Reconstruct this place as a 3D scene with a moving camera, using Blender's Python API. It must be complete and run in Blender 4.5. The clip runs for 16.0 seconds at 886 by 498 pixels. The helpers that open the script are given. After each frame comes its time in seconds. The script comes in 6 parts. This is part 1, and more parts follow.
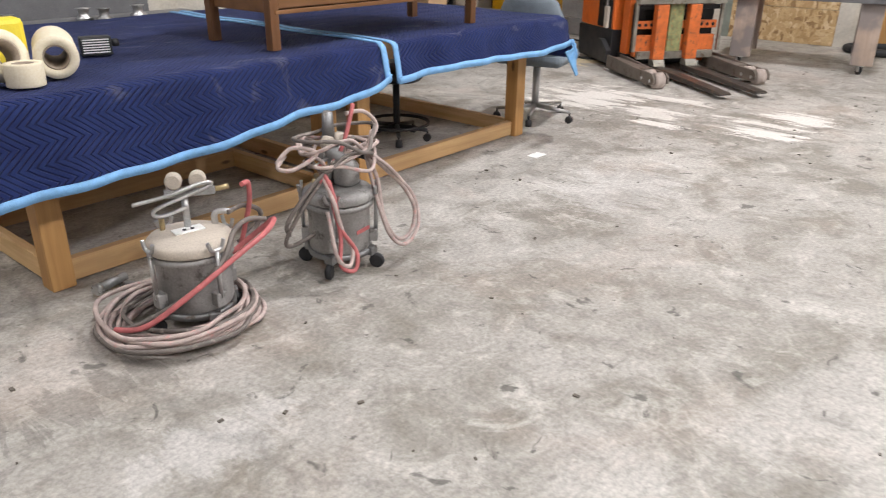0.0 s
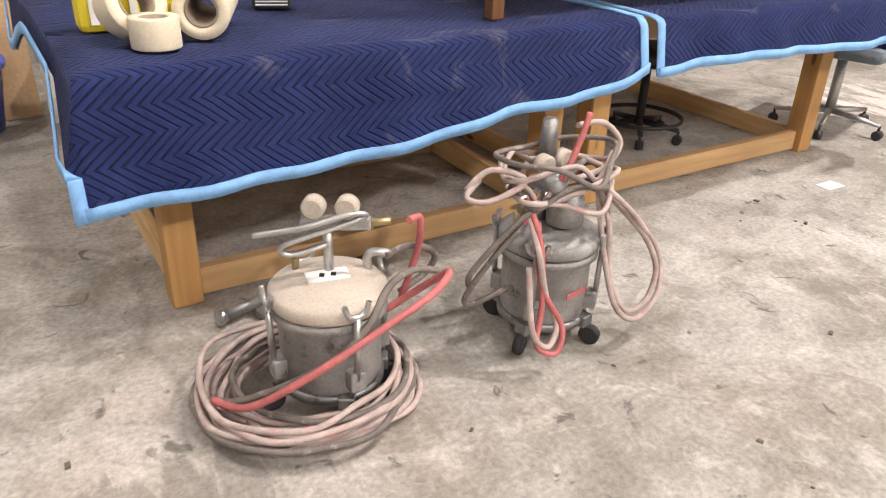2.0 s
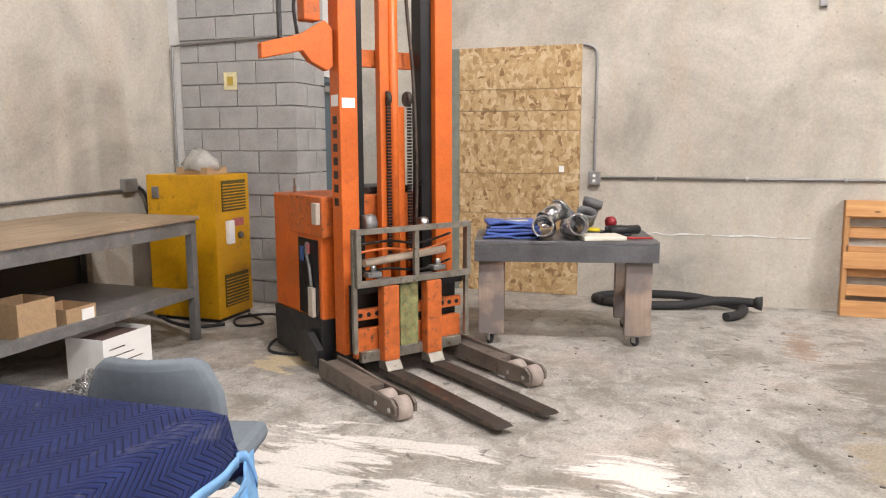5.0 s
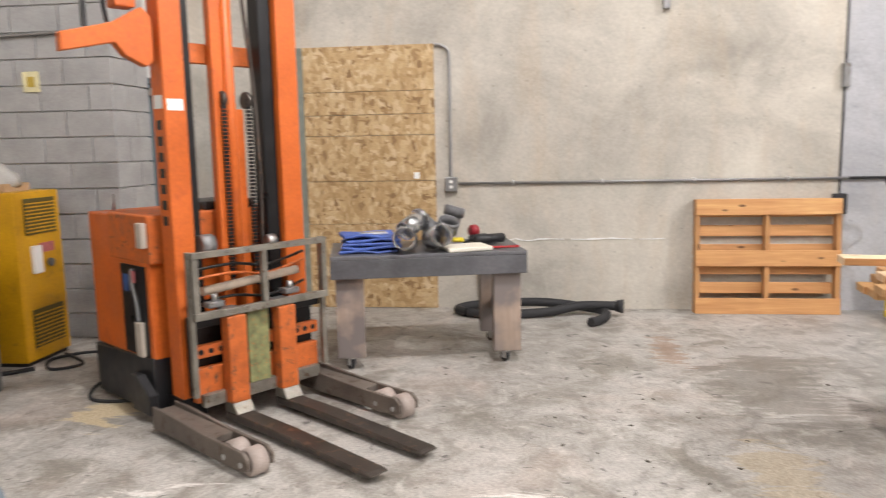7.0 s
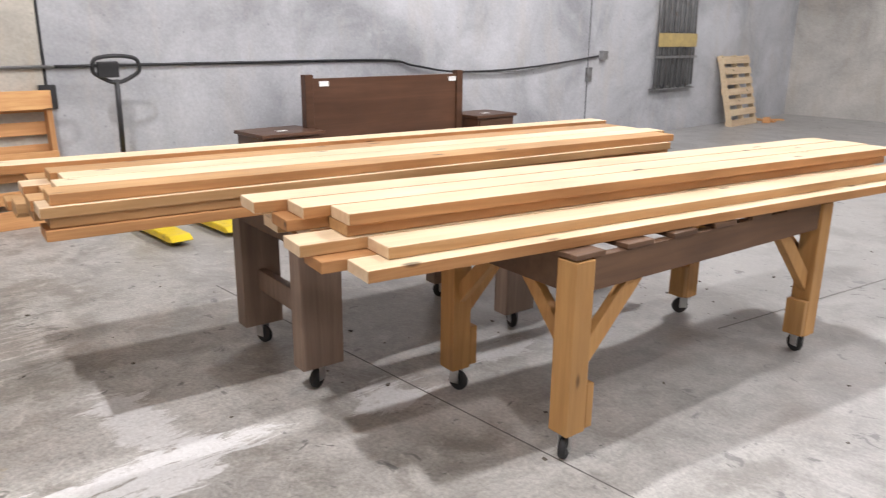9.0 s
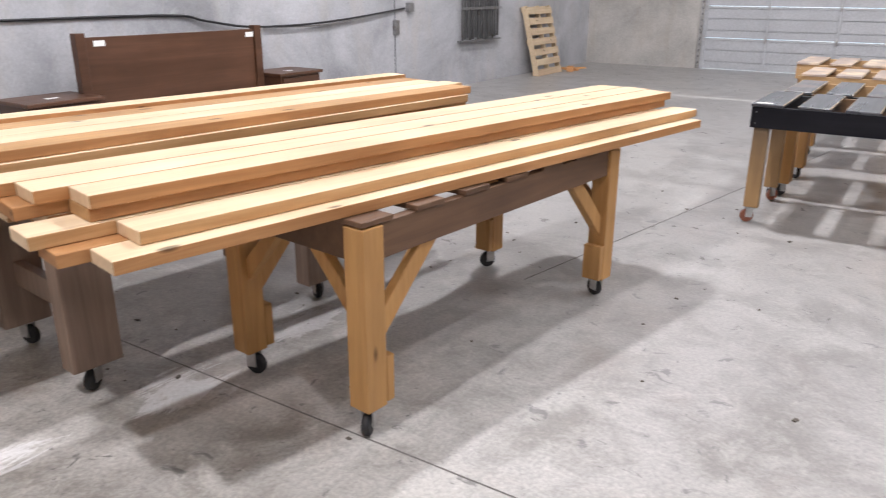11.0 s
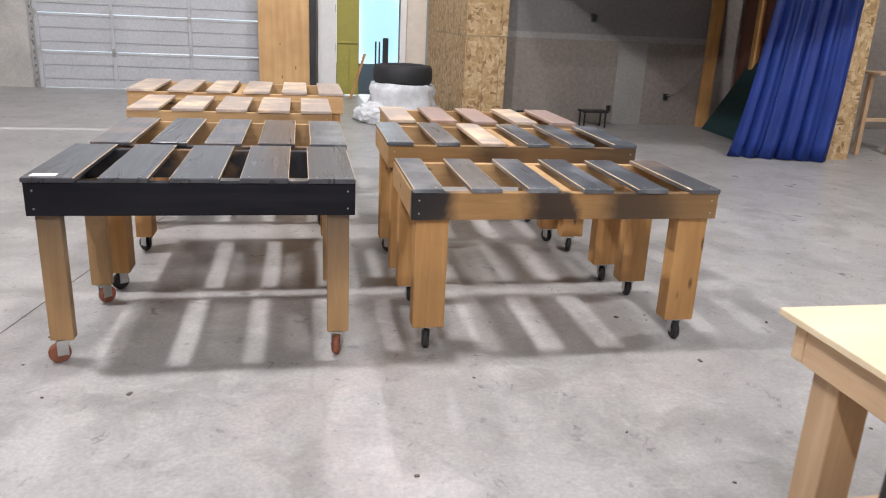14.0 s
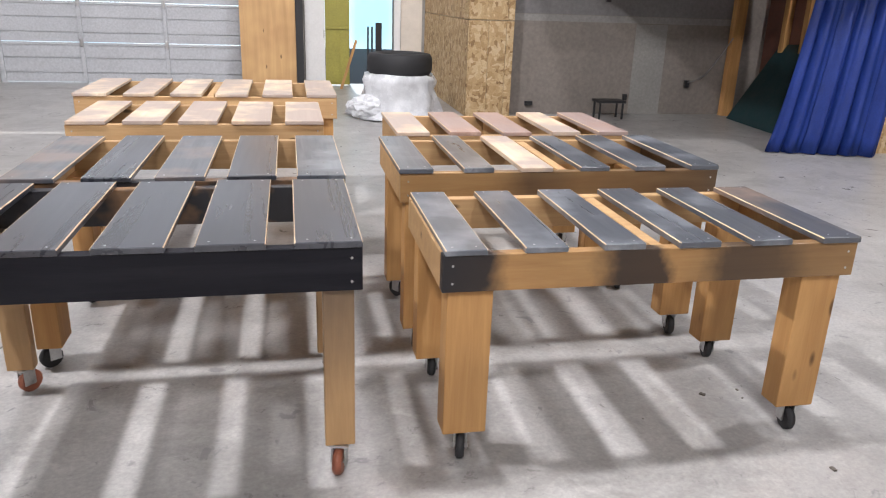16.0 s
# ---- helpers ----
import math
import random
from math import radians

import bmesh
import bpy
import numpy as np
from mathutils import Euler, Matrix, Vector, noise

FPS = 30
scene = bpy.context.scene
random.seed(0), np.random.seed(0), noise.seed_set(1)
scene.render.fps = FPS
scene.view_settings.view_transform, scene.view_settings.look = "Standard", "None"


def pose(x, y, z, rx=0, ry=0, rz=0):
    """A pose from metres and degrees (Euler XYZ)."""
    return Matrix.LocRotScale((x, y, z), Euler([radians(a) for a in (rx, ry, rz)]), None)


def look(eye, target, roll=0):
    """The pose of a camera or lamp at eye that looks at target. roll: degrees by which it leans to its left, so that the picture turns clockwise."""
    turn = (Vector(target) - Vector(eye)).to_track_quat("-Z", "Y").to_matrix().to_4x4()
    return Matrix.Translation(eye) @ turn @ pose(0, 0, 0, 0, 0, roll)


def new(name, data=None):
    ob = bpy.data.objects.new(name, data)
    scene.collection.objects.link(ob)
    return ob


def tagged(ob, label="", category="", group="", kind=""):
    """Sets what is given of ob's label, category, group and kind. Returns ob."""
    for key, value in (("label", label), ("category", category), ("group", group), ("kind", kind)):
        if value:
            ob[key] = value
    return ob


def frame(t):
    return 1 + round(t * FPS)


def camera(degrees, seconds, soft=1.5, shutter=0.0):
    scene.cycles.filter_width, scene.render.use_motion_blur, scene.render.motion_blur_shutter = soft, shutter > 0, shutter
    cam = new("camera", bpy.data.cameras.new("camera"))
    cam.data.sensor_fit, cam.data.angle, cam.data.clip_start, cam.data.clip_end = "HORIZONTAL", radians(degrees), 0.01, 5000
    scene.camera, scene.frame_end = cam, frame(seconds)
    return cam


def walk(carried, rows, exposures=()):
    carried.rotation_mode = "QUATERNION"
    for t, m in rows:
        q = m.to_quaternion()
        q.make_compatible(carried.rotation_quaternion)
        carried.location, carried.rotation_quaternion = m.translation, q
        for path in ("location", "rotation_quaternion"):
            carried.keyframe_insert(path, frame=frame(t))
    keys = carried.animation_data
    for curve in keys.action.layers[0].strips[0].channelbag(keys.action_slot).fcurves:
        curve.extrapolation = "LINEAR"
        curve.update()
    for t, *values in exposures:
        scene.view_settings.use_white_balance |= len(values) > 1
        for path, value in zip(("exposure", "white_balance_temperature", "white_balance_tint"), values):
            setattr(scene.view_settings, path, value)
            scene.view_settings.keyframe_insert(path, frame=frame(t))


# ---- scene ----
cam = camera(61.4, 16.0, soft=1.1, shutter=0.25)
PATH = [
    (0, (0.4, 0.791, 1.285), (1.798, 1.974, 0.482), 0.6),
    (0.5, (0.535, 1.024, 1.246), (1.824, 2.308, 0.415), 0.3),
    (1, (0.696, 1.224, 1.238), (1.879, 2.583, 0.369), 0.8),
    (1.5, (0.898, 1.364, 1.218), (1.925, 2.823, 0.315), 2.4),
    (2, (1.013, 1.501, 1.199), (1.97, 2.999, 0.282), 2.1),
    (2.5, (1.216, 1.632, 1.217), (2.345, 3.035, 0.348), -1.4),
    (3, (1.501, 1.628, 1.335), (2.904, 2.785, 0.502), -0.2),
    (3.5, (1.924, 1.724, 1.366), (3.62, 2.627, 0.807), 0.6),
    (4, (2.251, 1.85, 1.472), (4.113, 2.492, 1.125), 0.8),
    (6.3, (3.155, 2.302, 1.54), (5.04, 2.932, 1.313), -1.2),
    (6.5, (3.175, 2.335, 1.534), (5.081, 2.893, 1.298), -1.1),
    (7, (3.223, 2.234, 1.52), (5.19, 2.47, 1.245), -1.1),
    (7.5, (3.329, 2.011, 1.476), (5.283, 1.743, 1.143), -0.9),
    (7.6, (3.348, 1.947, 1.478), (5.285, 1.586, 1.134), -0.3),
    (8, (3.407, 1.682, 1.476), (5.248, 1.017, 1.063), -0.1),
    (8.5, (3.651, 1.437, 1.436), (5.3, 0.406, 0.97), 0.8),
    (8.7, (3.753, 1.389, 1.447), (5.289, 0.207, 0.95), 0.9),
    (10.8, (3.831, 1.122, 1.401), (4.938, -0.41, 0.748), 0.5),
    (11, (3.783, 1.09, 1.427), (4.822, -0.487, 0.769), 0.2),
    (11.5, (3.703, 0.863, 1.415), (4.511, -0.845, 0.756), 0.2),
    (12, (3.73, 0.541, 1.382), (4.154, -1.297, 0.72), 0.8),
    (12.5, (3.742, 0.162, 1.392), (3.81, -1.721, 0.721), 1.1),
    (13, (3.718, -0.232, 1.407), (3.672, -2.123, 0.757), 1.2),
    (13.5, (3.742, -0.592, 1.408), (3.539, -2.49, 0.812), 1.7),
    (14, (3.737, -0.949, 1.408), (3.369, -2.82, 0.805), 2.7),
    (14.5, (3.753, -1.315, 1.415), (3.437, -3.19, 0.794), 1.5),
    (15, (3.846, -1.604, 1.407), (3.521, -3.473, 0.774), 1.2),
    (15.5, (3.837, -1.798, 1.418), (3.436, -3.645, 0.766), 1.6),
    (16, (3.714, -1.905, 1.415), (3.325, -3.757, 0.768), 2.0),
]
walk(cam, [(t, look(eye, target, roll)) for t, eye, target, roll in PATH], [(0, 0.13, 6400, 10), (1.5, 0.42, 6700, 12), (3, 0.4, 7500, 16), (4, 0.25, 7000, 14), (6.3, 0.16, 6650, 11), (8, 0.08, 6500, 11), (11, 0.0, 6250, 13), (13, 0.0, 6350, 12), (16, 0.22, 6250, 12)])

# ---- world, lamps, exposure ----
world = bpy.data.worlds.new("world")
scene.world = world
world.use_nodes = True
wn = world.node_tree.nodes
sky = wn.new("ShaderNodeTexSky")
sky.sky_type, sky.sun_disc, sky.sun_elevation, sky.sun_rotation = "NISHITA", False, radians(40), radians(180)
wn["Background"].inputs["Strength"].default_value = 0.12
world.node_tree.links.new(sky.outputs[0], wn["Background"].inputs["Color"])
sun = new("sun", bpy.data.lights.new("sun", "SUN"))
sun.data.energy, sun.data.angle, sun.data.color = 3.0, radians(0.5), (1.0, 0.95, 0.88)
sun.matrix_world = pose(0, 0, 20, 50, 0, 0)

LAMP_Z = 6.0
# (-1.8, -5.0) is unseen fill, added to brighten the floor by the tables
LAMPS = [(6.5, -4.6, 1120), (2.2, -10.4, 380), (5.5, 1.9, 900), (2.2, 0.9, 500), (2.5, -4.45, 400), (6.8, -10.4, 190), (-1.8, -5.0, 700), (-1.2, 4.9, 400)]

# ---- materials ----
def nodes_of(name):
    m = bpy.data.materials.new(name)
    m.use_nodes = True
    return m, m.node_tree.nodes, m.node_tree.links, m.node_tree.nodes["Principled BSDF"]


def coords(n, l, stretch=(1, 1, 1), world_space=False):
    """Object (or world) coordinates, shifted by the object's random number."""
    tc = n.new("ShaderNodeTexCoord")
    mp = n.new("ShaderNodeMapping")
    mp.inputs["Scale"].default_value = stretch
    if world_space:
        g = n.new("ShaderNodeNewGeometry")
        l.new(g.outputs["Position"], mp.inputs[0])
    else:
        oi = n.new("ShaderNodeObjectInfo")
        mu = n.new("ShaderNodeMath")
        mu.operation = "MULTIPLY"
        mu.inputs[1].default_value = 37.0
        ad = n.new("ShaderNodeVectorMath")
        l.new(oi.outputs["Random"], mu.inputs[0])
        l.new(tc.outputs["Object"], ad.inputs[0])
        l.new(mu.outputs[0], ad.inputs[1])
        l.new(ad.outputs[0], mp.inputs[0])
    return mp.outputs[0]


def noise_tex(n, l, v, scale, detail=5.0, rough=0.6, distort=0.0):
    t = n.new("ShaderNodeTexNoise")
    t.inputs["Scale"].default_value, t.inputs["Detail"].default_value = scale, detail
    t.inputs["Roughness"].default_value, t.inputs["Distortion"].default_value = rough, distort
    l.new(v, t.inputs["Vector"])
    return t.outputs["Fac"]


def ramp(n, l, fac, stops):
    r = n.new("ShaderNodeValToRGB")
    e = r.color_ramp.elements
    e.remove(e[1])
    e[0].position = stops[0][0]
    for p, c in stops[1:]:
        e.new(p)
    for k, (p, c) in zip(e, stops):
        k.color = (*c, 1) if isinstance(c, tuple) else (c, c, c, 1)
    l.new(fac, r.inputs[0])
    return r.outputs[0]


def mix(n, l, fac, a, b, kind="MIX"):
    m = n.new("ShaderNodeMix")
    m.data_type, m.blend_type = "RGBA", kind
    for s, v in ((m.inputs[0], fac), (m.inputs[6], a), (m.inputs[7], b)):
        if isinstance(v, (int, float)):
            s.default_value = v
        elif isinstance(v, tuple):
            s.default_value = (*v, 1)
        else:
            l.new(v, s)
    return m.outputs[2]


def bump(n, l, b, height, strength, distance=0.01):
    k = n.new("ShaderNodeBump")
    k.inputs["Strength"].default_value, k.inputs["Distance"].default_value = strength, distance
    l.new(height, k.inputs["Height"])
    l.new(k.outputs[0], b.inputs["Normal"])


def plain(name, c, rough=0.5, metal=0.0, vary=0.25, scale=9.0, grime=None, relief=0.15):
    """Paint, plastic or metal with blotches and fine grain; grime: a second colour in worn patches."""
    m, n, l, b = nodes_of(name)
    v = coords(n, l)
    big, small = noise_tex(n, l, v, scale), noise_tex(n, l, v, scale * 14, 3)
    lo, hi = tuple(x * (1 - vary) for x in c), tuple(min(1, x * (1 + vary * 0.6)) for x in c)
    col = ramp(n, l, big, [(0.3, lo), (0.7, hi)])
    if grime:
        g = ramp(n, l, noise_tex(n, l, v, scale * 1.7, 8, 0.7), [(0.56, 0.0), (0.66, 1.0)])
        col = mix(n, l, g, col, grime)
    col = mix(n, l, 0.12, col, ramp(n, l, small, [(0.3, 0.0), (0.7, 1.0)]), "OVERLAY")
    l.new(col, b.inputs["Base Color"])
    l.new(ramp(n, l, big, [(0.3, max(0.02, rough - 0.1)), (0.7, min(1.0, rough + 0.12))]), b.inputs["Roughness"])
    b.inputs["Metallic"].default_value = metal
    if relief:
        bump(n, l, b, small, relief, 0.003)
    return m


def wood(name, c1, c2, axis=0, rough=0.6, knots=True, scorch=None, ring=26.0):
    """Sawn timber whose grain runs along the axis; scorch: sooty spray in broad patches."""
    m, n, l, b = nodes_of(name)
    st = [1.0, 1.0, 1.0]
    st[axis] = 0.06
    v = coords(n, l, tuple(st))
    v1 = coords(n, l)
    grain = noise_tex(n, l, v, ring, 6, 0.65, 0.6)
    fine = noise_tex(n, l, v, ring * 7, 3)
    col = ramp(n, l, grain, [(0.28, c1), (0.52, tuple((x + y) / 2 for x, y in zip(c1, c2))), (0.72, c2)])
    tone = ramp(n, l, noise_tex(n, l, v1, 2.1, 2), [(0.3, 0.36), (0.7, 0.62)])
    col = mix(n, l, 0.55, col, tone, "OVERLAY")
    oi = n.new("ShaderNodeObjectInfo")
    col = mix(n, l, 0.3, col, ramp(n, l, oi.outputs["Random"], [(0.0, 0.36), (1.0, 0.62)]), "OVERLAY")
    if knots:
        st2 = [9.0, 9.0, 9.0]
        st2[axis] = 3.2
        vo = n.new("ShaderNodeTexVoronoi")
        l.new(coords(n, l, tuple(st2)), vo.inputs["Vector"])
        vo.inputs["Scale"].default_value = 1.0
        k = ramp(n, l, vo.outputs["Distance"], [(0.07, 1.0), (0.13, 0.0)])
        col = mix(n, l, k, col, tuple(x * 0.32 for x in c1))
    if scorch:
        s = ramp(n, l, noise_tex(n, l, v1, 3.2, 4, 0.55), [(0.38, 0.0), (0.54, 1.0)])
        col = mix(n, l, s, col, scorch)
    l.new(col, b.inputs["Base Color"])
    l.new(ramp(n, l, grain, [(0.2, rough - 0.1), (0.8, rough + 0.1)]), b.inputs["Roughness"])
    bump(n, l, b, fine, 0.25, 0.002)
    return m


def spots(n, l, pos, centre, size, soft, wob):
    """1 within an oblong on the floor, with a ragged edge."""
    sub = n.new("ShaderNodeVectorMath")
    sub.operation = "SUBTRACT"
    sub.inputs[1].default_value = (*centre, 0)
    l.new(pos, sub.inputs[0])
    sc = n.new("ShaderNodeVectorMath")
    sc.operation = "MULTIPLY"
    sc.inputs[1].default_value = (1 / size[0], 1 / size[1], 0)
    l.new(sub.outputs[0], sc.inputs[0])
    ln = n.new("ShaderNodeVectorMath")
    ln.operation = "LENGTH"
    l.new(sc.outputs[0], ln.inputs[0])
    ad = n.new("ShaderNodeMath")
    ad.operation = "MULTIPLY_ADD"
    ad.inputs[1].default_value = 4.4
    l.new(wob, ad.inputs[0])
    l.new(ln.outputs["Value"], ad.inputs[2])
    return smooth(n, l, ad.outputs[0], 3.0 + soft, 3.0 - soft)


def smooth(n, l, v, a, b):
    r = n.new("ShaderNodeMapRange")
    r.interpolation_type = "SMOOTHSTEP"
    r.inputs[1].default_value, r.inputs[2].default_value = a, b
    l.new(v, r.inputs[0])
    if a > b:
        r.inputs[1].default_value, r.inputs[2].default_value = b, a
        r.inputs[3].default_value, r.inputs[4].default_value = 1.0, 0.0
    return r.outputs[0]


def floor_material():
    m, n, l, b = nodes_of("concrete_floor")
    v = coords(n, l, (1, 1, 1), True)
    big = noise_tex(n, l, v, 0.55, 6, 0.6, 0.4)
    mid = noise_tex(n, l, v, 2.6, 8, 0.68, 0.5)
    fine = noise_tex(n, l, v, 60, 5, 0.7)
    col = ramp(n, l, big, [(0.32, (0.31, 0.29, 0.26)), (0.5, (0.41, 0.39, 0.36)), (0.68, (0.5, 0.48, 0.445))])
    col = mix(n, l, ramp(n, l, mid, [(0.38, 0.8), (0.54, 0.0)]), col, (0.2, 0.18, 0.15))
    mott = noise_tex(n, l, v, 7.5, 7, 0.72, 0.7)
    col = mix(n, l, ramp(n, l, mott, [(0.36, 0.5), (0.48, 0.0)]), col, (0.2, 0.185, 0.165))
    col = mix(n, l, ramp(n, l, mott, [(0.54, 0.0), (0.68, 0.5)]), col, (0.6, 0.57, 0.53))
    col = mix(n, l, ramp(n, l, noise_tex(n, l, v, 3.7, 7, 0.7, 1.0), [(0.55, 0.0), (0.7, 0.6)]), col, (0.62, 0.6, 0.56))
    col = mix(n, l, ramp(n, l, noise_tex(n, l, v, 1.1, 5, 0.6, 0.8), [(0.55, 0.0), (0.72, 0.35)]), col, (0.5, 0.4, 0.34))
    st = coords(n, l, (1.2, 6.0, 1), True)
    col = mix(n, l, ramp(n, l, noise_tex(n, l, st, 1.6, 8, 0.75, 1.4), [(0.62, 0.0), (0.7, 0.35)]), col, (0.68, 0.66, 0.63))
    dark = ramp(n, l, noise_tex(n, l, v, 9.5, 4, 0.6, 0.8), [(0.64, 0.0), (0.69, 0.8)])
    col = mix(n, l, dark, col, (0.1, 0.095, 0.085))
    fine_spots = n.new("ShaderNodeTexVoronoi")
    fine_spots.inputs["Scale"].default_value = 3.4
    l.new(v, fine_spots.inputs["Vector"])
    col = mix(n, l, ramp(n, l, fine_spots.outputs["Distance"], [(0.02, 0.7), (0.035, 0.0)]), col, (0.13, 0.12, 0.11))
    # spilled white powder by the lift truck, and oily marks
    wob_v = coords(n, l, (6.5, 1.5, 1), True)
    wob = noise_tex(n, l, wob_v, 1.6, 9, 0.72, 0.7)
    powder, scuff = (0.72, 0.69, 0.65), (0.7, 0.69, 0.68)
    for c, s, col2, amt in (((5.72, 3.8), (0.5, 0.42), powder, 0.85), ((6.12, 3.38), (0.1, 0.6), powder, 0.75), ((5.6, 3.15), (0.2, 0.24), powder, 0.8), ((5.31, 3.0), (0.1, 0.2), powder, 0.9),
                            ((6.13, 2.28), (0.17, 0.3), powder, 0.95), ((5.8, 2.38), (0.08, 0.4), powder, 0.8), ((5.53, 2.32), (0.2, 0.26), powder, 0.95),
                            ((6.08, 0.6), (0.15, 0.45), scuff, 0.95), ((6.45, 0.42), (0.36, 0.13), scuff, 0.75), ((5.98, -0.45), (0.15, 0.18), scuff, 0.85), ((6.0, -1.16), (0.11, 0.24), scuff, 0.8), ((5.96, -1.95), (0.09, 0.36), scuff, 0.7),
                            ((1.24, 2.3), (0.26, 0.12), scuff, 0.25), ((3.9, 2.5), (0.5, 0.3), scuff, 0.25),
                            ((7.9, 0.75), (0.75, 0.4), (0.17, 0.15, 0.13), 0.6), ((1.16, 2.76), (0.26, 0.12), (0.1, 0.09, 0.08), 0.4), ((8.7, 1.24), (0.45, 0.14), (0.3, 0.17, 0.1), 0.55),
                            ((6.65, 1.1), (0.35, 0.2), (0.42, 0.33, 0.2), 0.5), ((7.2, 4.7), (0.3, 0.2), (0.62, 0.5, 0.3), 0.7)):
        f = spots(n, l, v, c, s, 0.14, wob)
        k = n.new("ShaderNodeMath")
        k.operation = "MULTIPLY"
        k.inputs[1].default_value = amt
        l.new(f, k.inputs[0])
        col = mix(n, l, k.outputs[0], col, col2)
    # hairline cracks
    vc = n.new("ShaderNodeTexVoronoi")
    vc.feature = "DISTANCE_TO_EDGE"
    vc.inputs["Scale"].default_value = 0.16
    nv = n.new("ShaderNodeTexNoise")
    nv.inputs["Scale"].default_value = 1.6
    l.new(v, nv.inputs["Vector"])
    dv = n.new("ShaderNodeVectorMath")
    dv.operation = "MULTIPLY_ADD"
    dv.inputs[1].default_value = (0.5, 0.5, 0.5)
    l.new(nv.outputs["Color"], dv.inputs[0])
    l.new(v, dv.inputs[2])
    l.new(dv.outputs[0], vc.inputs["Vector"])
    crack = ramp(n, l, vc.outputs["Distance"], [(0.0, 0.3), (0.0007, 0.0)])
    col = mix(n, l, crack, col, (0.12, 0.11, 0.1))
    col = mix(n, l, 0.3, col, ramp(n, l, fine, [(0.3, 0.0), (0.7, 1.0)]), "OVERLAY")
    # the slab is ground smooth towards the roller door and dusty elsewhere
    sep = n.new("ShaderNodeSeparateXYZ")
    l.new(v, sep.inputs[0])
    polish = smooth(n, l, sep.outputs["Y"], 1.5, -2.5)
    col = mix(n, l, polish, col, mix(n, l, 0.5, col, (0.33, 0.33, 0.335)))
    l.new(col, b.inputs["Base Color"])
    ro = ramp(n, l, mid, [(0.3, 0.5), (0.7, 0.72)])
    rs = ramp(n, l, mott, [(0.3, 0.24), (0.7, 0.48)])
    l.new(mix(n, l, polish, ro, rs), b.inputs["Roughness"])
    b.inputs["Specular IOR Level"].default_value = 0.5
    bump(n, l, b, mid, 0.06, 0.01)
    return m


def wall_material(name, base, warm, joint=None):
    """Tilt-up concrete: clouded, streaked, with small blow holes."""
    m, n, l, b = nodes_of(name)
    v = coords(n, l, (1, 1, 1), True)
    vs = coords(n, l, (1.6, 1.6, 0.35), True)
    big = noise_tex(n, l, v, 0.9, 6, 0.62, 0.6)
    col = ramp(n, l, big, [(0.32, tuple(x * 0.68 for x in base)), (0.5, base), (0.68, tuple(min(1, x * 1.25) for x in base))])
    col = mix(n, l, ramp(n, l, noise_tex(n, l, vs, 2.2, 6, 0.65), [(0.5, 0.0), (0.75, 0.55)]), col, warm)
    col = mix(n, l, ramp(n, l, noise_tex(n, l, v, 3.1, 8, 0.7, 0.5), [(0.6, 0.0), (0.72, 0.35)]), col, tuple(min(1, x * 1.35) for x in base))
    holes = n.new("ShaderNodeTexVoronoi")
    holes.inputs["Scale"].default_value = 7.0
    l.new(v, holes.inputs["Vector"])
    col = mix(n, l, ramp(n, l, holes.outputs["Distance"], [(0.05, 0.5), (0.09, 0.0)]), col, tuple(x * 0.45 for x in base))
    fine = noise_tex(n, l, v, 45, 4, 0.7)
    col = mix(n, l, 0.15, col, ramp(n, l, fine, [(0.25, 0.0), (0.75, 1.0)]), "OVERLAY")
    l.new(col, b.inputs["Base Color"])
    b.inputs["Roughness"].default_value = 0.85
    bump(n, l, b, mix(n, l, 0.5, big, fine), 0.25, 0.01)
    return m


def osb_material():
    m, n, l, b = nodes_of("strand_board")
    v = coords(n, l)
    cols = None
    for k, (st, sc) in enumerate((((1, 3.4, 0.9), 8.0), ((1, 0.9, 3.6), 9.0), ((1, 2.6, 1.4), 11.0))):
        vo = n.new("ShaderNodeTexVoronoi")
        vo.inputs["Scale"].default_value = sc
        mp = n.new("ShaderNodeMapping")
        mp.inputs["Scale"].default_value = (st[0] if k != 2 else 2.4, st[1], st[2])
        mp.inputs["Rotation"].default_value = (0.5 * k, 0.3 + 0.4 * k, 0.2)
        nz = n.new("ShaderNodeTexNoise")
        nz.inputs["Scale"].default_value = 8.0
        l.new(v, nz.inputs["Vector"])
        ma = n.new("ShaderNodeVectorMath")
        ma.operation = "MULTIPLY_ADD"
        ma.inputs[1].default_value = (0.09, 0.09, 0.09)
        l.new(nz.outputs["Color"], ma.inputs[0])
        l.new(v, ma.inputs[2])
        l.new(ma.outputs[0], mp.inputs[0])
        l.new(mp.outputs[0], vo.inputs["Vector"])
        sp = n.new("ShaderNodeSeparateColor")
        l.new(vo.outputs["Color"], sp.inputs[0])
        c = ramp(n, l, sp.outputs[0], [(0.0, (0.24, 0.14, 0.06)), (0.2, (0.4, 0.26, 0.12)), (0.65, (0.5, 0.35, 0.18)), (1.0, (0.6, 0.46, 0.28))])
        cols = c if cols is None else mix(n, l, ramp(n, l, sp.outputs[1], [(0.48, 0.0), (0.52, 1.0)]), cols, c)
    l.new(mix(n, l, 0.2, cols, ramp(n, l, noise_tex(n, l, v, 70, 4), [(0.2, 0.0), (0.8, 1.0)]), "OVERLAY"), b.inputs["Base Color"])
    b.inputs["Roughness"].default_value = 0.7
    bump(n, l, b, noise_tex(n, l, v, 30, 5), 0.3, 0.004)
    return m


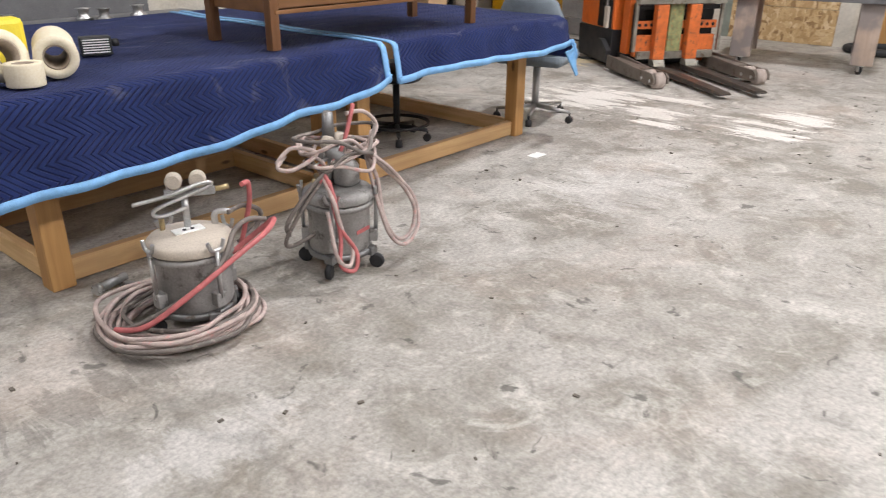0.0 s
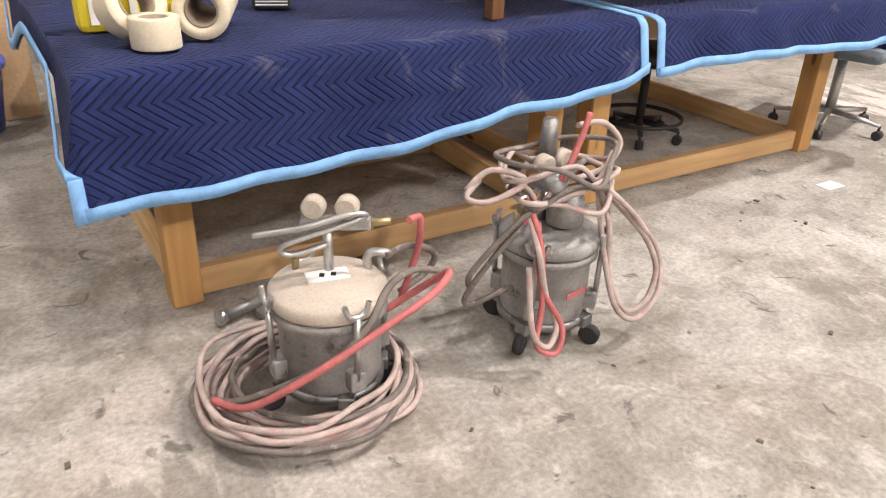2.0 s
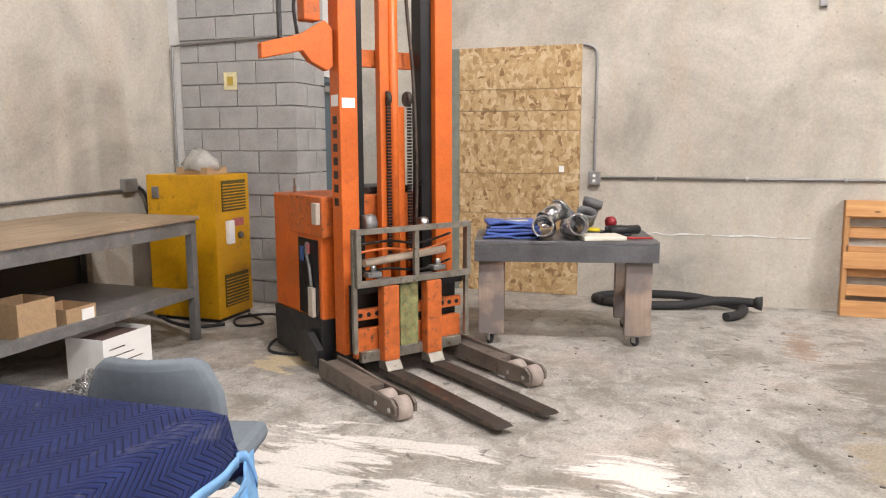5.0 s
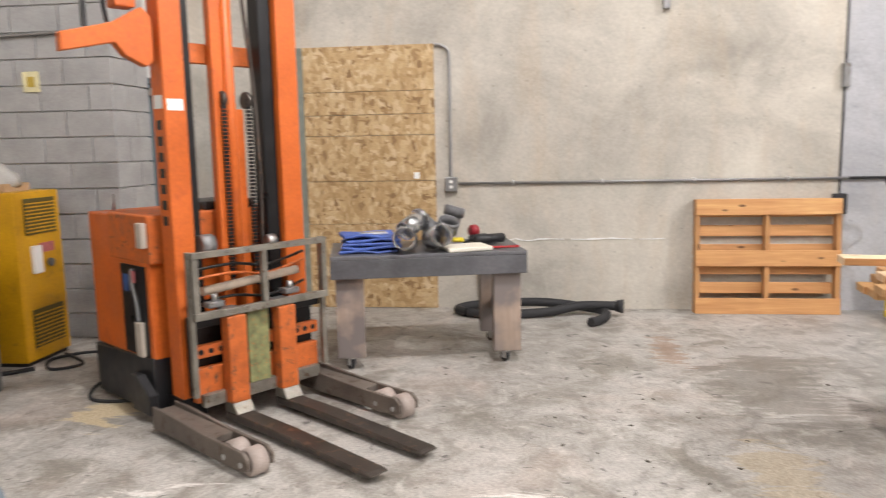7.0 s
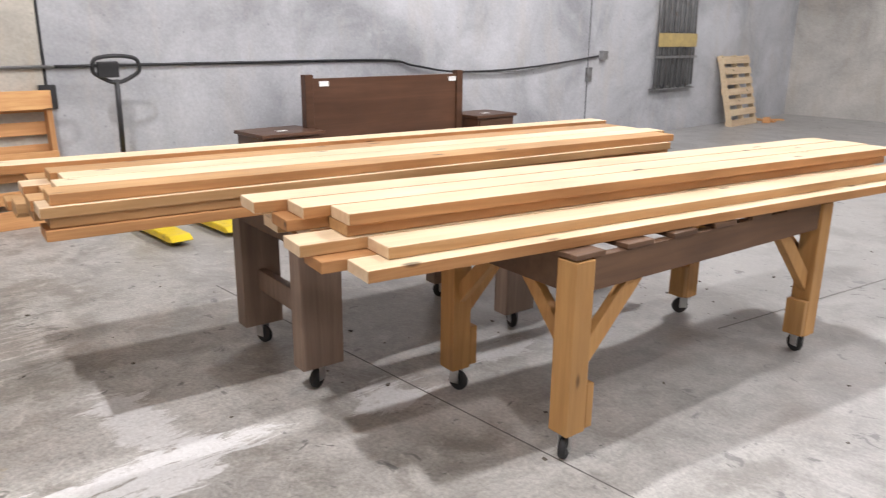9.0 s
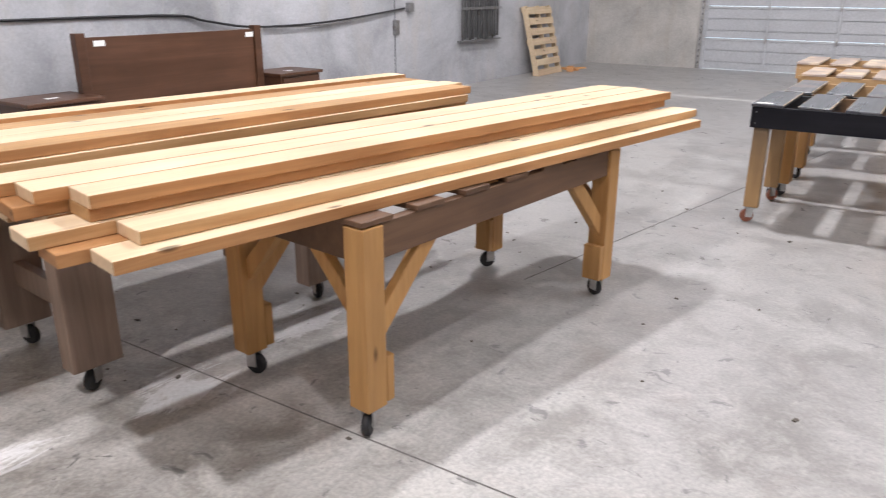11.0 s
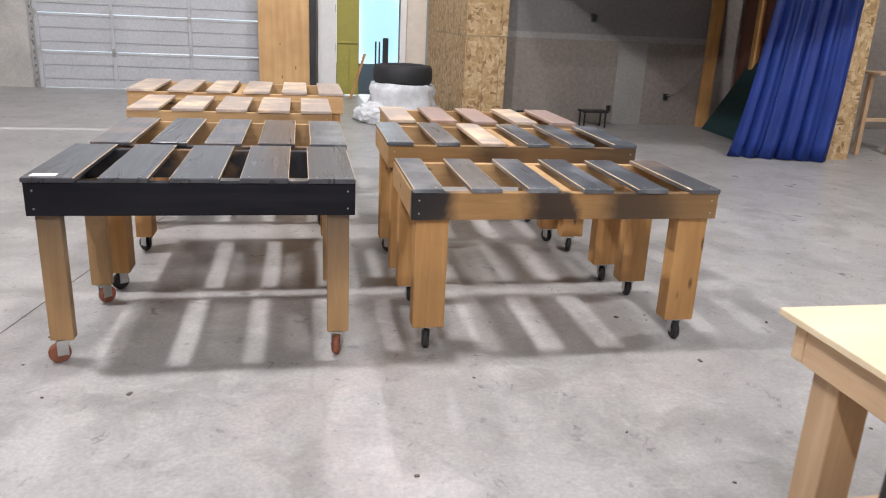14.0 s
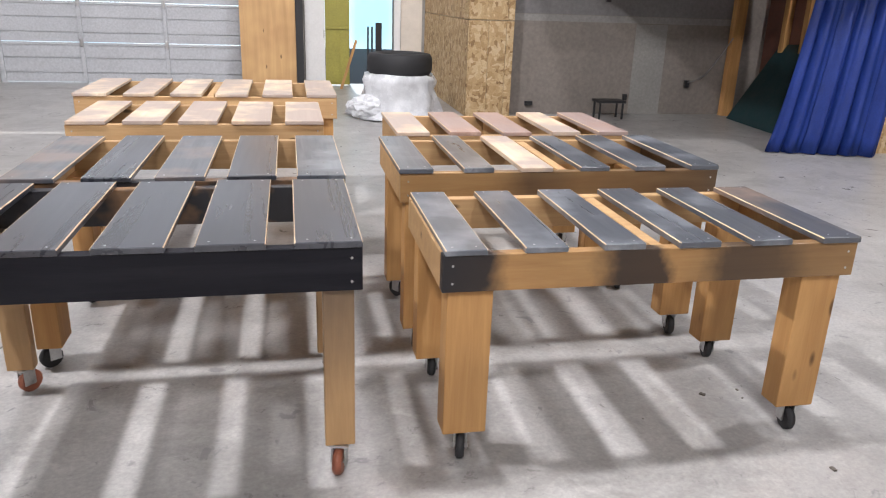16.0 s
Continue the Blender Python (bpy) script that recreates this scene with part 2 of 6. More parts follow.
FLOOR = floor_material()
WALL_WARM = wall_material("concrete_buff", (0.47, 0.44, 0.385), (0.46, 0.37, 0.27))
WALL_GREY = wall_material("concrete_grey", (0.4, 0.405, 0.425), (0.47, 0.43, 0.39))
WALL_BACK = wall_material("concrete_dim", (0.4, 0.385, 0.36), (0.36, 0.31, 0.25))
OSB = osb_material()
BLOCK = plain("concrete_block", (0.37, 0.365, 0.36), 0.85, vary=0.18, scale=5, relief=0.4)
MORTAR = plain("mortar", (0.62, 0.62, 0.61), 0.9, vary=0.1)
# unseen roof, its colour kept dark so less bounce fills the shadows
CEIL = plain("roof_deck", (0.15, 0.15, 0.15), 0.8, vary=0.1, scale=2)
PINE = wood("pine_x", (0.4, 0.23, 0.1), (0.56, 0.37, 0.18), 0)
PINE_Y = wood("pine_y", (0.55, 0.33, 0.13), (0.8, 0.58, 0.32), 1)
PINE_Z = wood("pine_z", (0.4, 0.2, 0.065), (0.56, 0.32, 0.12), 2)
PLY = wood("plywood", (0.52, 0.31, 0.13), (0.66, 0.43, 0.2), 2, ring=9)
SOOT_X = wood("sprayed_board", (0.26, 0.13, 0.05), (0.36, 0.2, 0.09), 0, 0.4, False, (0.018, 0.018, 0.022))
SOOT_Y = wood("sprayed_slat", (0.17, 0.125, 0.105), (0.27, 0.21, 0.18), 1, 0.36, False, (0.085, 0.09, 0.105))
# sprayed slats lightened to blue-grey, in place of their reflected sheen
GREY_Y = wood("sprayed_slat_sheen", (0.15, 0.165, 0.19), (0.3, 0.32, 0.35), 1, 0.32, False, (0.09, 0.1, 0.12))
BLACK_X = wood("black_board", (0.006, 0.006, 0.01), (0.016, 0.016, 0.021), 0, 0.55, False)
BLACK_Y = wood("black_slat", (0.028, 0.03, 0.039), (0.062, 0.066, 0.08), 1, 0.3, False, ring=14)
PALE_Y = wood("pale_slat", (0.6, 0.45, 0.31), (0.8, 0.67, 0.5), 1, 0.5, False, (0.42, 0.34, 0.29))
RED_Y = wood("reddish_slat", (0.3, 0.19, 0.15), (0.48, 0.34, 0.28), 1, 0.4, False, (0.36, 0.27, 0.24))
RAW_Y = wood("raw_slat_edge", (0.5, 0.36, 0.22), (0.7, 0.54, 0.36), 1, 0.6, False)
for glossy in (BLACK_Y, SOOT_Y, GREY_Y):
    glossy.node_tree.nodes["Bump"].inputs["Strength"].default_value = 0.05
    gl = glossy.node_tree.nodes["Principled BSDF"]
    gl.inputs["Coat Weight"].default_value, gl.inputs["Coat Roughness"].default_value = 0.8, 0.22
BLACK_X.node_tree.nodes["Principled BSDF"].inputs["Specular IOR Level"].default_value = 0.2
STEEL = plain("bright_steel", (0.55, 0.55, 0.55), 0.35, 1.0, 0.2, 12)
DULL_STEEL = plain("dull_steel", (0.3, 0.3, 0.3), 0.5, 0.8, 0.3, 10, (0.14, 0.1, 0.08))
RUBBER = plain("black_rubber", (0.025, 0.025, 0.027), 0.7, vary=0.3)
BLACK = plain("black_paint", (0.02, 0.02, 0.022), 0.45, vary=0.3)
URETHANE = plain("orange_tyre", (0.3, 0.1, 0.055), 0.45, vary=0.3)
WHITE = plain("white_paint", (0.78, 0.78, 0.77), 0.5, vary=0.06, scale=3)
DOORWHITE = plain("door_enamel", (0.46, 0.47, 0.49), 0.45, vary=0.06, scale=2.5)
PAPER = plain("paper", (0.85, 0.85, 0.83), 0.7, vary=0.05)

# ---- helpers ----
def part(name, bm, material, parent=None, label=""):
    me = bpy.data.meshes.new(name)
    bmesh.ops.recalc_face_normals(bm, faces=bm.faces)
    bm.to_mesh(me)
    bm.free()
    me.materials.append(material)
    ob = new(name, me)
    if parent is not None:
        ob.parent = parent
    return tagged(ob, label)


def thing(name, m, label, category, group="", kind=""):
    ob = new(name)
    ob.empty_display_size = 0.1
    ob.matrix_world = m
    return tagged(ob, label, category, group, kind)


def slab(x0, y0, z0, x1, y1, z1, r=0.0, bm=None, m=None):
    """A block between two corners, its edges rounded by r."""
    b2 = bmesh.new()
    bmesh.ops.create_cube(b2, size=1, matrix=Matrix.Translation(((x0 + x1) / 2, (y0 + y1) / 2, (z0 + z1) / 2)) @ Matrix.Diagonal((abs(x1 - x0), abs(y1 - y0), abs(z1 - z0), 1)))
    if r:
        bmesh.ops.bevel(b2, geom=b2.edges[:], offset=r, segments=2, affect="EDGES", profile=0.5)
    if m is not None:
        b2.transform(m)
    return join(bm, b2)


def join(bm, b2):
    if bm is None:
        return b2
    me = bpy.data.meshes.new("tmp")
    b2.to_mesh(me)
    b2.free()
    bm.from_mesh(me)
    bpy.data.meshes.remove(me)
    return bm


def rod(a, b, r, seg=14, bm=None, r2=None, bev=0.0):
    """A round bar from a to b."""
    a, b = Vector(a), Vector(b)
    d = b - a
    b2 = bmesh.new()
    bmesh.ops.create_cone(b2, cap_ends=True, segments=seg, radius1=r, radius2=r if r2 is None else r2, depth=d.length)
    if bev:
        bmesh.ops.bevel(b2, geom=[e for e in b2.edges if len(e.link_faces) == 2 and any(len(f.verts) > 4 for f in e.link_faces)], offset=bev, segments=2, affect="EDGES")
    b2.transform(Matrix.Translation((a + b) / 2) @ d.to_track_quat("Z", "Y").to_matrix().to_4x4())
    for f in b2.faces:
        f.smooth = len(f.verts) == 4
    return join(bm, b2)


def lathe(profile, seg=28, bm=None, m=None, closed=False):
    """A turned body: (radius, height) pairs round the z axis."""
    b2 = bmesh.new()
    rings = [[b2.verts.new((r * math.cos(k * math.tau / seg), r * math.sin(k * math.tau / seg), z)) for k in range(seg)] for r, z in profile]
    pairs = list(zip(rings, rings[1:])) + ([(rings[-1], rings[0])] if closed else [])
    for p, q in pairs:
        for k in range(seg):
            f = b2.faces.new((p[k], p[(k + 1) % seg], q[(k + 1) % seg], q[k]))
            f.smooth = True
    if not closed:
        for ring, (r, z) in ((rings[0], profile[0]), (rings[-1], profile[-1])):
            if r > 0.002:
                b2.faces.new(ring)
    bmesh.ops.remove_doubles(b2, verts=b2.verts, dist=0.0005)
    if m is not None:
        b2.transform(m)
    return join(bm, b2)


def prism(outline, depth, axis="y", r=0.0, bm=None, m=None):
    """An outline of (u, v) pushed through depth (from, to) along an axis; v is z for x and y, y for z."""
    b2 = bmesh.new()
    put = {"y": lambda u, v, d: (u, d, v), "x": lambda u, v, d: (d, u, v), "z": lambda u, v, d: (u, v, d)}[axis]
    f0 = [b2.verts.new(put(u, v, depth[0])) for u, v in outline]
    f1 = [b2.verts.new(put(u, v, depth[1])) for u, v in outline]
    b2.faces.new(f0)
    b2.faces.new(f1[::-1])
    for k in range(len(outline)):
        j = (k + 1) % len(outline)
        b2.faces.new((f0[k], f0[j], f1[j], f1[k]))
    bmesh.ops.recalc_face_normals(b2, faces=b2.faces)
    if r:
        bmesh.ops.bevel(b2, geom=b2.edges[:], offset=r, segments=1, affect="EDGES")
    if m is not None:
        b2.transform(m)
    return join(bm, b2)


def tube(points, r, seg=8, bm=None, closed=False, smooth_steps=6):
    """A hose or cable through the points (Catmull-Rom)."""
    p = [Vector(q) for q in points]
    n = len(p)
    path = []
    for i in range(n if closed else n - 1):
        a, b, c, d = (p[(i - 1) % n], p[i], p[(i + 1) % n], p[(i + 2) % n]) if closed else (p[max(i - 1, 0)], p[i], p[i + 1], p[min(i + 2, n - 1)])
        for s in range(smooth_steps):
            t = s / smooth_steps
            path.append(0.5 * (2 * b + (c - a) * t + (2 * a - 5 * b + 4 * c - d) * t * t + (3 * b - a - 3 * c + d) * t ** 3))
    if not closed:
        path.append(p[-1])
    b2 = bmesh.new()
    rings = []
    side = None
    for i, q in enumerate(path):
        t = (path[(i + 1) % len(path)] - path[i - 1]) if (closed or 0 < i < len(path) - 1) else (path[min(i + 1, len(path) - 1)] - path[max(i - 1, 0)])
        t.normalize()
        if side is None:
            side = t.orthogonal().normalized()
        side = (side - t * side.dot(t)).normalized()
        up = t.cross(side)
        rings.append([b2.verts.new(q + r * (math.cos(k * math.tau / seg) * side + math.sin(k * math.tau / seg) * up)) for k in range(seg)])
    for i in range(len(rings) if closed else len(rings) - 1):
        u, w = rings[i], rings[(i + 1) % len(rings)]
        for k in range(seg):
            f = b2.faces.new((u[k], u[(k + 1) % seg], w[(k + 1) % seg], w[k]))
            f.smooth = True
    if not closed:
        b2.faces.new(rings[0])
        b2.faces.new(rings[-1][::-1])
    return join(bm, b2)


def setting(name, bm, material, label, category):
    return tagged(part(name, bm, material), label, category, kind="structure")


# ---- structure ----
# emission on the backdrop slab stands in for daylight outside
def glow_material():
    m, n, l, b = nodes_of("daylight_glow")
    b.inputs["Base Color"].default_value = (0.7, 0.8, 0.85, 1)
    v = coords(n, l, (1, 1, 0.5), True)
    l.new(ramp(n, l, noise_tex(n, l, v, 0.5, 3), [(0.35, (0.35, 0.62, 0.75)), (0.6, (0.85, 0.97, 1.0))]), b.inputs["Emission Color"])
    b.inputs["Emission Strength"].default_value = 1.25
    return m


setting("backdrop", slab(-6, -24.1, -0.15, 12, -24, 7), glow_material(), "glowing backdrop standing in for daylight beyond the doorway", "backdrop")

X1, X0, Y1, Y0, H = 10.1, -6.5, 6.85, -13.9, 6.6
setting("ground", slab(-200, -200, -0.3, 200, 200, -0.16), plain("asphalt", (0.06, 0.06, 0.06), 0.9, scale=2), "dark asphalt yard outside the building", "ground")
setting("floor", slab(X0 - 0.2, Y0 - 0.25, -0.15, X1 + 0.2, Y1 + 0.2, 0.0), FLOOR, "stained grey concrete slab with dust and scuffs", "floor")
setting("wall_east", slab(X1, -0.42, 0, X1 + 0.2, Y1 + 0.2, H), WALL_WARM, "buff cast concrete wall panel with stains", "wall")
setting("wall_east_2", slab(X1, -7.29, 0, X1 + 0.2, -0.445, H), WALL_GREY, "blue-grey cast concrete wall panel", "wall")
setting("wall_east_3", slab(X1, Y0 - 0.2, 0, X1 + 0.2, -7.315, H), WALL_GREY, "blue-grey cast concrete wall panel", "wall")
for yj in (-0.4325, -7.3025):
    setting("trim", slab(X1 + 0.008, yj - 0.0125, 0, X1 + 0.15, yj + 0.0125, H), BLACK, "dark sealed joint between wall panels", "wall joint")
setting("wall_north", slab(X0 - 0.2, Y1, 0, X1, Y1 + 0.2, H), WALL_WARM, "buff cast concrete wall with patches", "wall")
setting("wall_west", slab(X0 - 0.2, Y0, 0, X0, Y1, H), WALL_BACK, "plain grey concrete wall", "wall")
setting("ceiling", slab(X0 - 0.2, Y0 - 0.2, H, X1 + 0.2, Y1 + 0.2, H + 0.15), CEIL, "unseen flat roof slab, dark to hold down bounced light", "ceiling")
# south wall with the roller door opening and the passage to the yard
GX0, GX1, GH = 4.2, 7.8, 3.66
for x0, x1, z0, z1 in ((GX1, X1, 0, H), (GX0, GX1, GH, H), (3.16, GX0, 0, H), (2.1, 3.16, 2.1, H), (X0, 2.1, 0, H)):
    setting("wall_south", slab(x0, Y0 - 0.2, z0, x1, Y0, z1), WALL_BACK, "grey cast concrete wall round the door", "wall")

# roller door: four ribbed sections, stiles and hinges
door = thing("door_1", pose(0, Y0 - 0.06, 0), "white sectional overhead door, closed, with steel stiles", "overhead door", kind="structure")
for k in range(6):
    z = 0.01 + k * 0.57
    pro = [(0, z), (0.02, z), (0.02, z + 0.12), (0.002, z + 0.122), (0.002, z + 0.138), (0.02, z + 0.14), (0.02, z + 0.33), (0.002, z + 0.332), (0.002, z + 0.348), (0.02, z + 0.35), (0.02, z + 0.552), (0.0, z + 0.562)]
    part("section", prism(pro, (GX0, GX1), "x"), DOORWHITE, door)
    part("rail", slab(GX0, 0.021, z + 0.525, GX1, 0.034, z + 0.556, 0.003), DOORWHITE, door)
for x in (GX1 - 0.05, 6.65, 5.48, GX0 + 0.04):
    part("stile", slab(x - 0.028, 0.021, 0.0, x + 0.028, 0.046, GH - 0.2, 0.004), DOORWHITE, door)
    for z in (0.57, 1.14, 1.71, 2.28):
        part("hinge", slab(x - 0.022, 0.046, z - 0.06, x + 0.022, 0.056, z + 0.05, 0.004), STEEL, door, "galvanised hinge")
part("track", slab(GX1 + 0.01, 0.0, 0.02, GX1 + 0.05, 0.09, GH, 0.004), STEEL, door, "steel guide track")
for k in range(26):
    part("track_bracket", slab(GX1 - 0.006, 0.091, 0.1 + k * 0.11, GX1 + 0.02, 0.1, 0.14 + k * 0.11), DULL_STEEL, door)
# passage to daylight
frame_w = tagged(part("door_2", slab(3.16, Y0 + 0.005, 0, 3.46, Y0 + 0.05, 2.15, 0.004), WHITE), "white painted door frame, open to the yard", "door frame", kind="structure")
for z in (0.78, 1.4):
    part("hinge", slab(3.165, Y0 + 0.051, z - 0.06, 3.185, Y0 + 0.06, z + 0.06), STEEL, frame_w)
OLIVE = plain("olive_paint", (0.33, 0.3, 0.06), 0.5, vary=0.1, scale=3)
leaf = tagged(part("door_3", slab(2.77, Y0 - 0.75, 0.0, 2.81, Y0 - 0.19, 2.08, 0.004), OLIVE), "olive painted door standing open to the yard", "door", kind="structure")
part("panel", slab(2.79, Y0 + 0.01, 0.02, 3.155, Y0 + 0.035, 2.1, 0.003), OLIVE, leaf)
part("panel", slab(2.8, Y0 + 0.036, 0.05, 2.93, Y0 + 0.045, 0.83, 0.003), OLIVE, leaf)
part("panel", slab(2.95, Y0 + 0.036, 0.05, 3.14, Y0 + 0.045, 0.83, 0.003), OLIVE, leaf)
part("rail", slab(2.79, Y0 + 0.036, 0.85, 3.155, Y0 + 0.06, 0.89, 0.004), OLIVE, leaf)
setting("trim", slab(2.0, Y0 + 0.004, 0, 2.1, Y0 + 0.05, 2.15, 0.003), WHITE, "white door jamb beside the opening", "door frame")
setting("wall_panel", slab(1.66, Y0 + 0.004, 0, 1.99, Y0 + 0.02, 2.6), plain("cream_paint", (0.68, 0.62, 0.54), 0.6, vary=0.08), "cream painted wall beside the opening", "wall")
plyp = tagged(part("plywood_panel", slab(3.6, -13.66, 0, 4.4, -13.64, 2.44), PLY), "knotty plywood sheet standing by the roller door", "plywood")
# solid black strip fills in the shadow gap beside the sheet
part("edge", slab(3.49, -13.7, 0, 3.598, -13.6, 2.44, 0.004), BLACK, plyp, "black strip standing in for the shadow gap")

# partition of strand board and the unlit bay
setting("wall_partition", slab(1.06, Y0, 0, 1.6, -10.9, 3.2), plain("stud_core", (0.5, 0.42, 0.3), 0.8), "stud partition end", "wall")
for y0, y1, z0, z1 in ((-13.88, -12.2, 0, 1.13), (-12.19, -10.87, 0, 1.13), (-13.88, -11.6, 1.14, 3.2), (-11.59, -10.87, 1.14, 3.2)):
    setting("wall_sheathing", slab(1.602, y0, z0 + 0.002, 1.616, y1, z1), OSB, "strand board sheathing on the partition", "wall")
for x0, x1, z0, z1 in ((1.05, 1.14, 0, 1.13), (1.145, 1.36, 0, 1.13), (1.365, 1.616, 0, 1.13), (1.05, 1.13, 1.14, 3.2), (1.135, 1.616, 1.14, 3.2)):
    setting("wall_sheathing", slab(x0, -10.9, z0 + 0.002, x1, -10.886, z1), OSB, "strand board sheathing on the partition", "wall")
# gypsum colours are set dark, adding to the bay's shade
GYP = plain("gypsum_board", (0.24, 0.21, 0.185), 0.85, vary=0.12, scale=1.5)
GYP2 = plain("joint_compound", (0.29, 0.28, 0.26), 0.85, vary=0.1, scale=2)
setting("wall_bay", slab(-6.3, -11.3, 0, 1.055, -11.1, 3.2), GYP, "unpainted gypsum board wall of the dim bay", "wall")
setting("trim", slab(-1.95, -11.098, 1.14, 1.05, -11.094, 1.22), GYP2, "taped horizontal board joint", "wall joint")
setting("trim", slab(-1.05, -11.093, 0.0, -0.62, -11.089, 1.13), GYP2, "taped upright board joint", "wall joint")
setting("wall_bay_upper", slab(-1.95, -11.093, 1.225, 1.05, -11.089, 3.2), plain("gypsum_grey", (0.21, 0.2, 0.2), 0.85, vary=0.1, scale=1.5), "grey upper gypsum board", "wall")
# unseen slab, added to keep lamp light off the bay and curtain
setting("ceiling_bay", slab(-2.12, -11.3, 2.27, 1.045, -7.7, 2.4), GYP, "unseen slab added over the bay to keep it dark", "ceiling")
setting("wall_bay_side", slab(-2.6, -11.09, 0, -2.45, -8.75, 2.268), plain("brick_red", (0.16, 0.07, 0.05), 0.85), "dark red stud side wall of the bay", "wall")
post = slab(-2.05, -11.05, 0, -1.9, -10.95, 2.268, 0.004)
setting("trim", post, PINE_Z, "bare timber stud at the bay's corner", "stud")
for y in (-10.6, -10.2, -9.8):
    setting("trim", slab(-2.44, y - 0.045, 0.85, -2.36, y + 0.045, 2.268, 0.003), PINE_Z, "bare timber stud in the bay wall", "stud")
setting("trim", slab(-2.45, -8.6, 0.0, -2.13, -8.5, 2.268), OSB, "strand board jamb beside the blue curtain", "jamb")
for x, z, w, h in ((-0.2, 1.43, 0.06, 0.09), (-1.4, 0.4, 0.06, 0.09), (-0.55, 0.22, 0.05, 0.08), (0.75, 0.14, 0.1, 0.05)):
    tagged(part("outlet_box", slab(x - w / 2, -11.088, z - h / 2, x + w / 2, -11.05, z + h / 2, 0.004), BLACK), "dark electrical box on the gypsum wall", "outlet box")

# block room in the corner, each block its own piece
bx, by = 8.85, 5.5
block_front = setting("wall_block", slab(bx + 0.02, by + 0.02, 0, bx + 0.2, Y1, H), MORTAR, "painted concrete block wall of the corner room", "wall")
block_side = setting("wall_block_side", slab(bx + 0.2, by + 0.02, 2.15, X1, by + 0.2, H), MORTAR, "painted concrete block wall over the door", "wall")
setting("wall_block_pier", slab(bx + 0.2, by + 0.02, 0, 9.38, by + 0.2, 2.15), MORTAR, "painted concrete block pier", "wall")

# saw-cut joints in the slab
for x, y, ln, rz in ((5.49, -0.57, 4.5, 90.3), (4.95, -4.62, 5.0, 169.2)):
    jt = setting("floor_joint", slab(-0.003, -ln / 2, 0.0006, 0.003, ln / 2, 0.0016), plain("joint_dirt", (0.17, 0.16, 0.15), 0.9), "thin dirty saw-cut joint in the slab", "floor joint")
    jt.matrix_world = pose(x, y, 0, 0, 0, rz)

# high-bay lamps under the roof
for x, y, watts in LAMPS:
    lamp = thing("high_bay_lamp", pose(x, y, LAMP_Z), "round high-bay lamp hanging under the roof", "ceiling lamp", "high-bay lamps")
    part("shade", lathe([(0.06, 0.22), (0.2, 0.18), (0.235, 0.03), (0.225, 0.03), (0.19, 0.165), (0.05, 0.2)]), BLACK, lamp)
    part("cord", rod((0, 0, 0.22), (0, 0, H - LAMP_Z), 0.01, 6), BLACK, lamp)
    li = new("high_bay_light", bpy.data.lights.new("high_bay_light", "SPOT"))
    li.data.energy, li.data.shadow_soft_size, li.data.spot_size, li.data.spot_blend, li.data.color = watts, 0.11, radians(172), 0.25, (1.0, 0.97, 0.965)
    li.matrix_world = pose(x, y, LAMP_Z)

# ---- pallet tables ----
def caster(parent, x, y, tyre, turn, h=0.1):
    c = part("caster", slab(-0.03, -0.028, h - 0.008, 0.03, 0.028, h), STEEL, parent)
    c.matrix_local = pose(x, y, 0, 0, 0, turn)
    r = h * 0.42
    part("wheel", rod((-0.014, 0.02, r), (0.014, 0.02, r), r, 18, None, None, 0.005), tyre, c)
    fk = slab(-0.022, -0.012, r * 0.8, -0.018, 0.03, h - 0.008)
    slab(0.018, -0.012, r * 0.8, 0.022, 0.03, h - 0.008, 0, fk)
    rod((-0.026, 0.02, r), (0.026, 0.02, r), 0.006, 8, fk)
    part("fork", fk, STEEL, c)
    return c


def bare_or_shaded_edges(ob, raw, sides=False):
    """The upper arrises of a sprayed board worn bare, or its whole long edges toned for shade."""
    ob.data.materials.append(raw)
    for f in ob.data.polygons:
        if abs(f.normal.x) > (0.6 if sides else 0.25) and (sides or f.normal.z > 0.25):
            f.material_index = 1


